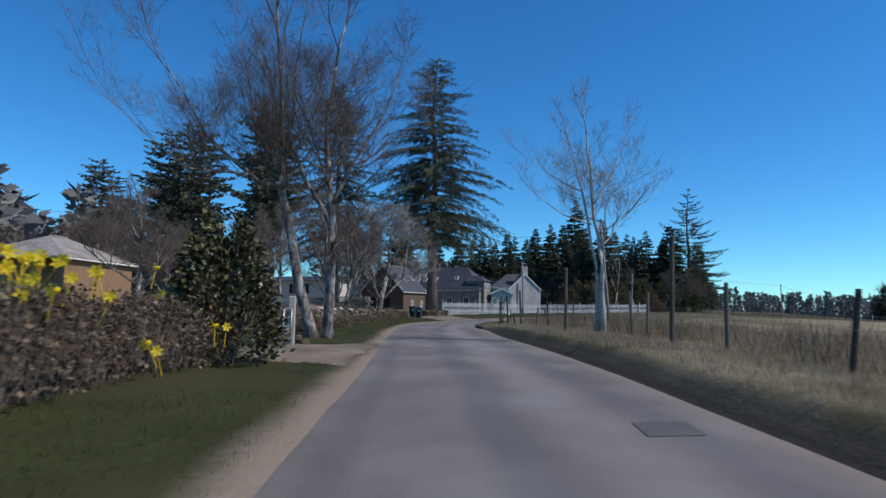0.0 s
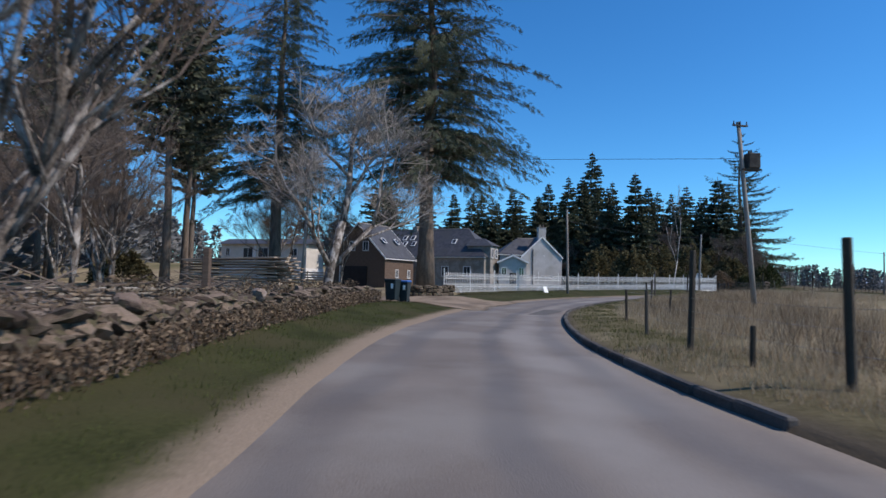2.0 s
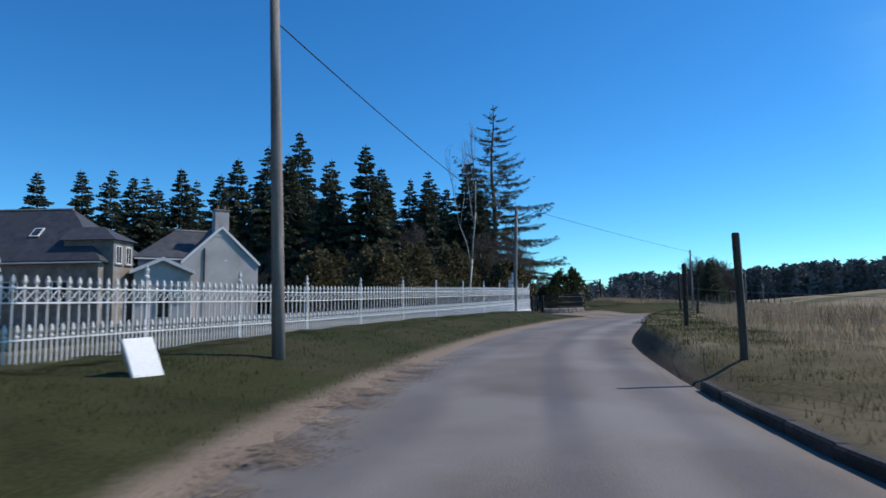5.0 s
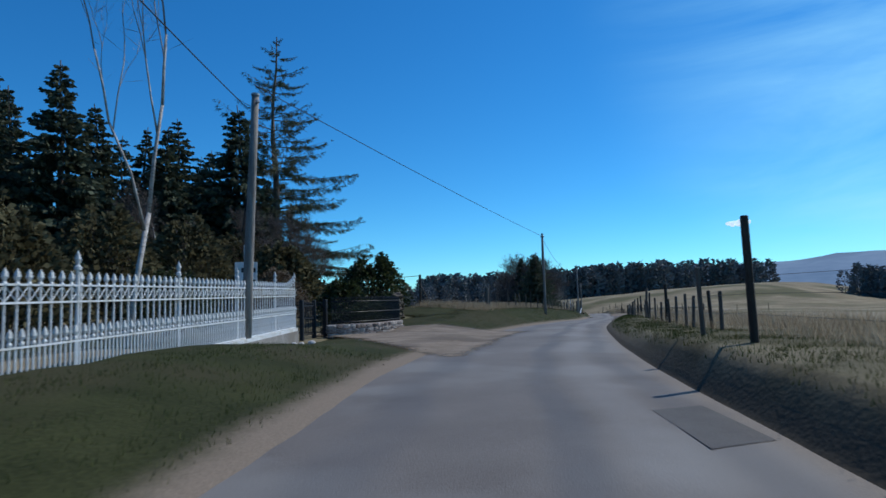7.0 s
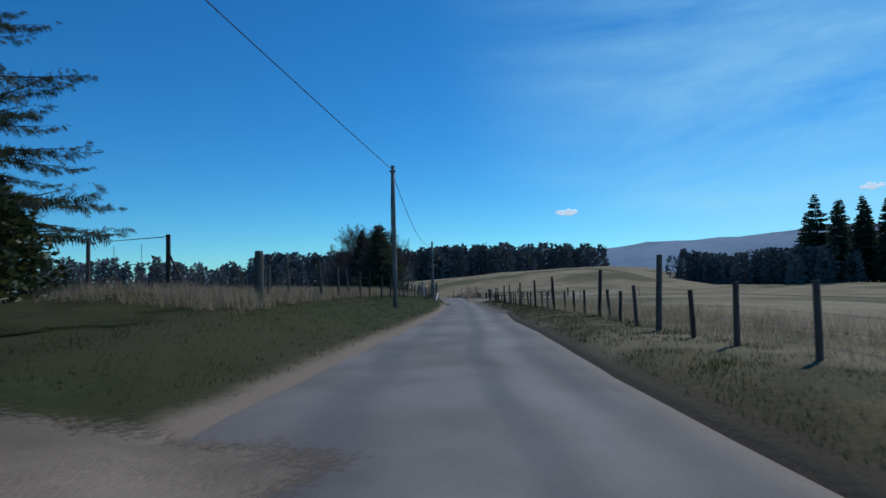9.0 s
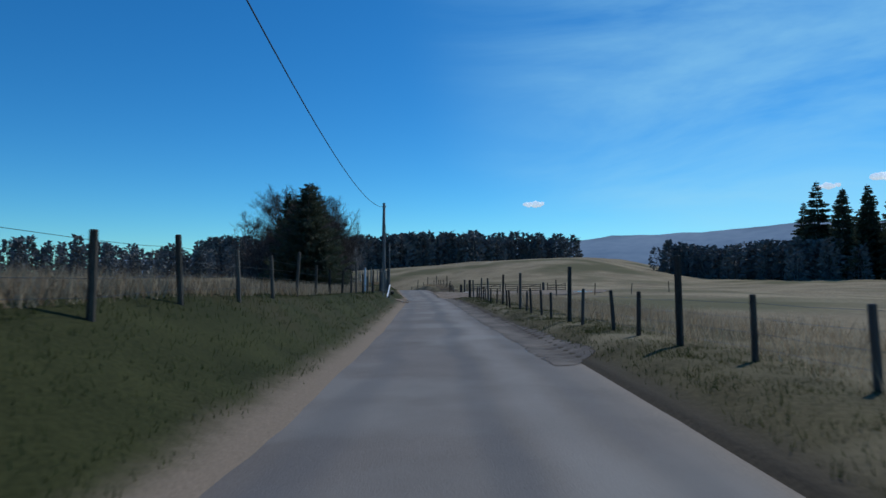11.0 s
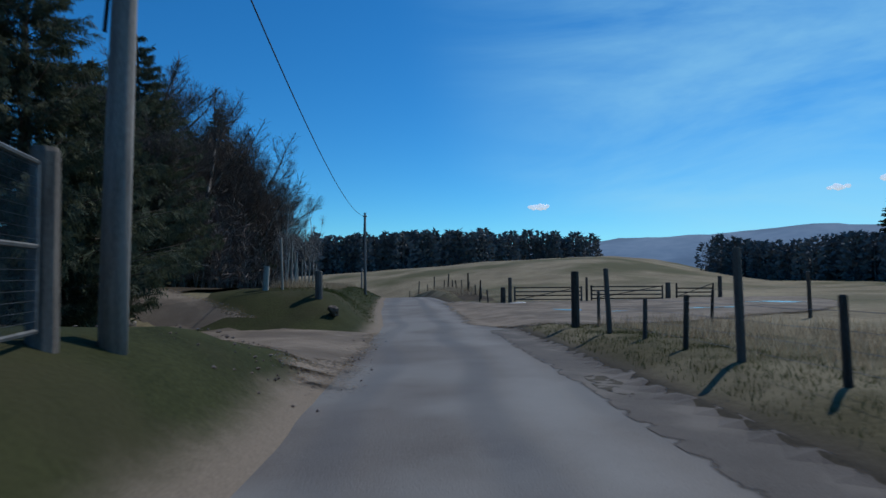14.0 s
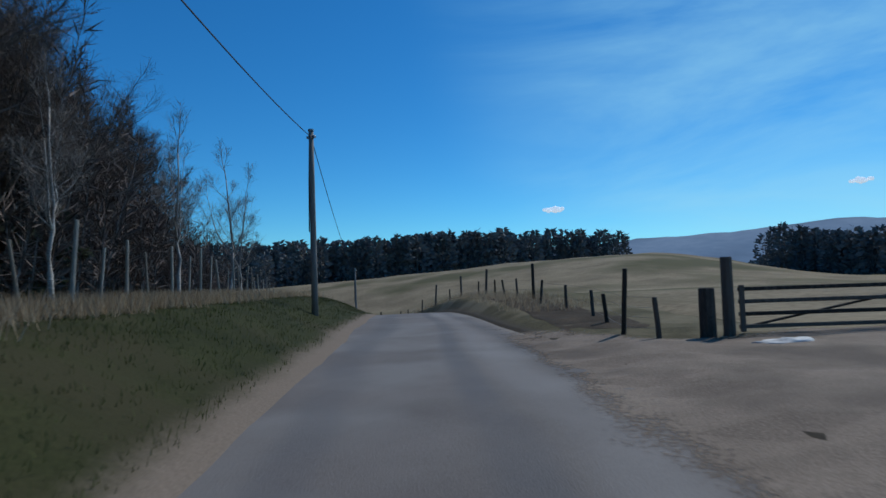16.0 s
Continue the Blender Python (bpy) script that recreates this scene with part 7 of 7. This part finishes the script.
# ---- mesh gate and posts by the farm track ----
def round_post(name, x, y, h, r, label, mat, z=None, lean=(0, 0)):
    t = thing(name, x, y, ground(x, y) if z is None else z, label, "post")
    V, F = [], []
    sweep(V, F, [(0, 0, -0.4), (lean[0] * 0.5, lean[1] * 0.5, h * 0.5), (lean[0], lean[1], h - 0.02), (lean[0], lean[1], h)], [r * 1.05, r, r * 0.97, r * 0.85], 10)
    mesh_ob("shaft", V, F, mat, t, smooth=False)
    return t


mg = thing("mesh_gate", 94.0, 130.45, 0.15, "tall galvanised mesh gate hung between two thick posts", "gate", rz=24.1)
gw = 2.74
GATE_END = (98.65, 133.42)
V, F = [], []
sweep(V, F, [(gw, 0, -0.5), (gw, 0, 1.43), (gw, 0, 1.47)], [0.105, 0.1, 0.085], 9)
mesh_ob("post", V, F, M_OLDPOST, mg, "thick grey round post")
V, F = [], []
sweep(V, F, [(0, 0, -0.5), (0, 0, 1.3), (0, 0, 1.33)], [0.04, 0.037, 0.03], 8)
mesh_ob("post", V, F, M_POSTL, mg, "slender pale post")
gx, gy = GATE_END[0] - 94.0, GATE_END[1] - 130.45
e = mg.matrix_basis.to_3x3().inverted() @ Vector((gx, gy, 0))
b0 = Vector((gw, 0, 0))
u = (e - b0)
glen = u.length
u.normalize()
V, F = [], []
zb = ground(*GATE_END) - 0.15
sweep(V, F, [(e.x, e.y, zb - 0.4), (e.x, e.y, 1.4), (e.x, e.y, 1.44)], [0.12, 0.105, 0.09], 10)
mesh_ob("post", V, F, M_OLDPOST, mg, "thick grey round post")
for z in (0.06, 0.68, 1.3):
    V, F = [], []
    tube(V, F, b0 + u * 0.12 + Vector((0, 0, z)), b0 + u * (glen - 0.14) + Vector((0, 0, z)), 0.02, 0.02, 6)
    mesh_ob("rail", V, F, M_WIRE, mg)
for f in (0.12, glen * 0.34, glen * 0.67, glen - 0.14):
    V, F = [], []
    tube(V, F, b0 + u * f + Vector((0, 0, 0.06)), b0 + u * f + Vector((0, 0, 1.3)), 0.016, 0.016, 6)
    mesh_ob("upright", V, F, M_WIRE, mg)
V, F = [], []
for i in range(int(glen / 0.075) - 3):
    q = b0 + u * (0.15 + i * 0.075)
    tube(V, F, q + Vector((0, 0, 0.06)), q + Vector((0, 0, 1.3)), 0.003, 0.003, 3)
for i in range(17):
    tube(V, F, b0 + u * 0.12 + Vector((0, 0, 0.06 + i * 0.075)), b0 + u * (glen - 0.14) + Vector((0, 0, 0.06 + i * 0.075)), 0.003, 0.003, 3)
tagged(mesh_ob("mesh_infill", V, F, M_WIRE, mg, "square wire mesh"), kind="stuff")
V, F = [], []
q = mg.matrix_basis.inverted() @ Vector((91.84, 129.8, 1.6))
sweep(V, F, [(gw, 0, 1.2), (gw / 2, 0, 1.24), (0, 0, 1.3), (q.x / 2, q.y / 2, 1.36), (q.x, q.y, q.z)], [0.006] * 5, 4)
mesh_ob("strand", V, F, M_WIRE, mg)
br = thing("timber_brace", 95.2, 131.0, ground(95.2, 131.0), "pale split timber brace leaning on a gate post", "brace", rz=24)
V, F = [], []
sweep(V, F, [(-0.3, -0.12, 0.02), (0.4, -0.12, 0.3), (1.22, -0.12, 0.68)], [0.055, 0.055, 0.05], 5)
mesh_ob("timber", V, F, M_TRIM, br)
round_post("white_stake", 91.3, 130.0, 1.35, 0.05, "pale leaning stake in dry grass", M_TRIM, lean=(0.2, 0.1))
round_post("gate_post", 111.5, 140.6, 0.82, 0.12, "thick grey gate post at the track's mouth", M_OLDPOST)
round_post("gate_post", 111.5, 142.8, 0.8, 0.10, "pale leaning gate post beside the track", M_POSTL, lean=(0.1, 0))
rk = thing("lichened_rock", 110.9, 139.6, ground(110.9, 139.6) + 0.05, "small pale speckled rock on the grass island", "rock")
o = new("stone", STONES[3]); o.parent, o.matrix_basis = rk, pose(0, 0, 0.12, 10, 8, 20) @ Matrix.Diagonal((0.42, 0.3, 0.28, 1))
lg = thing("fallen_log", 106.7, 144.6, ground(106.7, 144.6), "thick dark fallen log lying in grass beside the track", "log", rz=-32)
V, F = [], []
sweep(V, F, [(-1.15, 0, 0.2), (-0.6, 0.04, 0.22), (0.1, 0, 0.24), (0.7, 0.05, 0.2), (1.1, 0.02, 0.16)], [0.2, 0.24, 0.25, 0.21, 0.15], 11)
mesh_ob("log", V, F, M_BARK, lg, smooth=True)
for a, b in (((-0.4, 0.1, 0.4), (-0.6, 0.3, 0.75)), ((0.5, -0.1, 0.35), (0.9, -0.3, 0.5))):
    V, F = [], []
    tube(V, F, a, b, 0.06, 0.03, 6)
    mesh_ob("branch_stub", V, F, M_BARK, lg)
st = thing("tree_stump", 105.3, 141.4, ground(105.3, 141.4), "low tree stump with a pale freshly cut top", "stump")
V, F = [], []
sweep(V, F, [(0, 0, -0.2), (0, 0, 0.05), (0, 0, 0.34)], [0.3, 0.25, 0.22], 14)
mesh_ob("bole", V, F, M_BARK, st, smooth=False)
part("cut_face", bmesh_cyl(0.2, 0.012, (0, 0, 0.348), 14), M_POSTL, st, "pale sawn face")


def loose_stones(name, places, lo, hi, seed, label):
    """Scattered loose stones: one object."""
    rng = random.Random(seed)
    V, F = [], []
    for x, y in places:
        r = lo + (hi - lo) * rng.random() ** 3
        z = cover(x, y) + r * 0.35
        k = len(V)
        for dx, dy, dz in ((1, 0, 0), (0, 1, 0), (-1, 0, 0), (0, -1, 0), (0, 0, 0.7), (0, 0, -0.7)):
            V.append((x + dx * r * rng.uniform(0.6, 1.2), y + dy * r * rng.uniform(0.6, 1.2), z + dz * r * rng.uniform(0.6, 1.1)))
        F += [(k + q, k + (q + 1) % 4, k + 4) for q in range(4)] + [(k + (q + 1) % 4, k + q, k + 5) for q in range(4)]
    return tagged(mesh_ob(name, V, F, M_BRICK), label, "stones", kind="stuff")


rngs = random.Random(41)
loose_stones("loose_stones", [along(rngs.gauss(190, 2.2), rngs.gauss(2.0, 0.4)) for _ in range(420)] + [along(rngs.uniform(185, 197), rngs.uniform(1.6, 6.0)) for _ in range(260)], 0.01, 0.045, 3, "loose pale stones washed over the farm track")
loose_stones("loose_stones", [along(rngs.uniform(58, 76), rngs.uniform(2.4, 5.5)) for _ in range(260)] + [along(rngs.uniform(106, 124), rngs.uniform(2.4, 6.5)) for _ in range(320)], 0.01, 0.035, 4, "small loose stones on trodden gravel")


# ---- wooden field gates ----
def wooden_gate(x, y, rz, w, label, rails=4):
    t = thing("wooden_gate", x, y, ground(x, y), label, "gate", "field gates", rz=rz)
    for i in range(rails):
        part("rail", box(0, -0.025, 0.14 + i * 0.235, w, 0.025, 0.215 + i * 0.235, 0.008), M_POST, t)
    for a in (0.05, w - 0.05):
        part("stile", box(a - 0.05, -0.06, 0.08, a + 0.05, -0.02, 0.96, 0.008), M_POST, t)
    V, F = [], []
    tube(V, F, (0.1, 0.045, 0.16), (w - 0.1, 0.045, 0.9), 0.03, 0.03, 4)
    mesh_ob("diagonal", V, F, M_POST, t)
    return t


round_post("gate_post", 130.33, 140.87, 1.5, 0.11, "dark square-cut gate post beside the lane", M_POST)
round_post("gate_post", 130.07, 141.22, 0.95, 0.15, "stubby dark gate post beside the lane", M_POST)
wooden_gate(130.5, 140.7, -63, 4.1, "dark weathered wooden field gate")
round_post("gate_post", 132.5, 136.8, 1.45, 0.07, "slender dark wooden gate post", M_POST)
wooden_gate(132.6, 136.6, -66, 4.3, "dark weathered wooden field gate")
round_post("gate_post", 134.5, 132.4, 1.0, 0.15, "thick dark wooden gate post", M_POST)
wooden_gate(134.7, 132.0, -70, 2.2, "short dark weathered hurdle beside the field gates", rails=3)
round_post("gate_post", 135.6, 129.6, 1.3, 0.12, "thick dark wooden gate post", M_POST)
round_post("gate_post", 112.45, 132.7, 1.55, 0.11, "thick dark post at the corner of the field fence", M_POST)
wire_fence("field_fence", [(112.7, 132.2), (115.5, 129.6), (119, 126.2), (124, 122.2), (132, 118)], "wooden posts and rails running back from the corner", h=1.25, tall=1.9, seed=14, wires=(0.5, 1.0), posts=[(113.1, 132.2, 1.0), (115.6, 129.4, 1.0), (118.6, 126.6, 1.5), (122, 123.8, 1.1), (126, 121, 1.1), (132, 118, 1.2)])
for x, y, dx, dy, h in ((111.5, 140.6, 0.62, 0.5, 0.6), (111.5, 142.8, 0.55, 0.5, 0.6)):
    b = thing("post_brace", x, y, ground(x, y), "slanting timber brace against a gate post", "brace")
    V, F = [], []
    tube(V, F, (0.05, 0.05, h), (dx, dy, -0.05), 0.05, 0.055, 6)
    mesh_ob("timber", V, F, M_POST, b)
pp = thing("feed_sack", 129.2, 139.95, ground(129.2, 139.95) + 0.03, "crumpled white sack lying by a gate post", "sack", rz=-60)
bm = bmesh.new()
bmesh.ops.create_icosphere(bm, subdivisions=3, radius=0.5)
for v in bm.verts:
    v.co = Vector((v.co.x * 1.1, v.co.y * 0.5, v.co.z * 0.2)) * (1 + 0.5 * noise.noise(v.co * 4))
part("sack", bm, M_SACK, pp, smooth=True)


# ---- cloud ----
def cloud(az, el, dist, w, seed, label):
    rng = random.Random(seed)
    c = Vector((100 + math.sin(az) * math.cos(el) * dist, 130 + math.cos(az) * math.cos(el) * dist, math.sin(el) * dist))
    t = thing("cloud", *c, label, "cloud", "small clouds", rz=-math.degrees(az), kind="structure")
    bm = bmesh.new()
    for i in range(9):
        k = len(bm.verts)
        f = i / 8 - 0.5
        bmesh.ops.create_icosphere(bm, subdivisions=3, radius=w * rng.uniform(0.10, 0.17) * (1.3 - abs(f)), matrix=Matrix.Translation((f * w, 0, w * rng.uniform(-0.02, 0.06))))
    for v in bm.verts:
        v.co += Vector((0, 0, 1)) * (0.04 * w * noise.noise(v.co * (9 / w))) + v.co.normalized() * (0.004 * w * noise.noise(v.co * (20 / w)))
        v.co.z *= 0.95
    part("billow", bm, M_CLOUD, t, smooth=True)


cloud(radians(73.3), radians(6.1), 3800, 110, 3, "small white fair-weather cloud low in the sky")
cloud(radians(97.5), radians(6.6), 3800, 90, 4, "small white fair-weather cloud low in the sky")
cloud(radians(101.5), radians(7.0), 3800, 140, 5, "small white fair-weather cloud low in the sky")


# ---- grass ----
rngg = random.Random(99)


def verge_places(s0, s1, o0, o1, n):
    out = []
    for _ in range(n):
        s, o = rngg.uniform(s0, s1), rngg.uniform(o0, o1)
        out.append(along(s, float(warp(s, o))))
    return out


BARE = [(8, 19), (58, 77), (110, 124), (188, 208)]
left = [p for p in verge_places(-5, 175, 1.75, 5.2, 15000)]
left = [p for p, s in zip(left, nearest([q[0] for q in left], [q[1] for q in left])[0]) if not any(a < s < b for a, b in BARE)]
tufts("verge_grass", left, M_BLADE, "short green grass blades on the verge", h=(0.025, 0.075), per=8, spread=0.26, seed=1)
left = verge_places(199, 262, 1.75, 5.4, 6500)
tufts("verge_grass", left, M_BLADE, "short green grass blades on the verge", h=(0.025, 0.08), per=8, spread=0.26, seed=2)
right = [p for p in verge_places(-5, 195, -5.4, -3.6, 7000)]
tufts("verge_grass", [p for p in right if 40 < float(nearest(*p)[0][0]) < 92], M_BLADE, "rough green grass on the kerb bank", h=(0.03, 0.12), per=8, spread=0.26, seed=3)
straw = verge_places(-5, 34, -12, -6.2, 3000) + verge_places(34, 100, -18, -5.4, 6500) + verge_places(100, 196, -9.5, -5.2, 3000) + verge_places(222, 262, -7, -4.0, 800)
tufts("dry_grass", straw, M_STRAW, "tall dry straw-coloured grass and rushes along the fence", h=(0.15, 0.5), per=10, spread=0.3, width=0.006, seed=4)
brown = verge_places(-5, 42, -6.0, -3.7, 3500)
tufts("verge_grass", brown, M_STRAW, "rough straw-brown grass on the verge", h=(0.05, 0.2), per=8, spread=0.18, seed=7)
straw = verge_places(130, 160, 3.7, 8.0, 3600) + verge_places(158, 183, 3.4, 7.5, 3400) + verge_places(212, 262, 4.0, 7.0, 1200)
straw += [along(q, 4.3 + 0.097 * (q - 199.5) + rngg.gauss(0, 0.4)) for q in [rngg.uniform(200, 236) for _ in range(1100)]]
tufts("dry_grass", straw, M_STRAW, "bleached dry grass tufts along the fence", h=(0.14, 0.45), per=14, spread=0.3, width=0.008, seed=5)

weeds = verge_places(-2, 42, -9.5, -6.0, 900) + verge_places(42, 92, -14, -6.5, 700)
tufts("dead_weeds", weeds, M_HEDGE, "tall brown dead weeds along the field fence", h=(0.25, 0.8), per=8, spread=0.3, width=0.007, seed=6, category="weeds")

green = verge_places(84, 198, -5.6, -3.55, 7000)
tufts("verge_grass", green, M_BLADE, "short green grass blades between fence and lane", h=(0.03, 0.09), per=10, spread=0.2, seed=8)

# ---- leaf litter under the wood ----
sheet("leaf_litter", [(106.5, 148.0), (111.0, 144.6), (114.5, 145.8), (119, 148.9), (124, 152.0), (128, 155.0), (136, 160.5), (150, 174), (160, 190), (140, 190), (118, 170), (104, 158), (101, 150)], M_LITTER_SHADE, 0.05, "dark brown leaf litter under leafless trees", jag=0.3, grid=2.0)

# ---- lawn behind the railing ----
sheet("lawn", [(1.5, 78.5), (6.5, 84.6), (12.0, 90.0), (18.2, 94.8), (24.6, 99.8), (30, 104.2), (35, 109.5), (36, 118), (30, 128), (15, 128), (0, 120), (-6, 100), (-4, 84)], M_TURF, 0.05, "dark green garden lawn behind the railing", jag=0.3, grid=2.0)
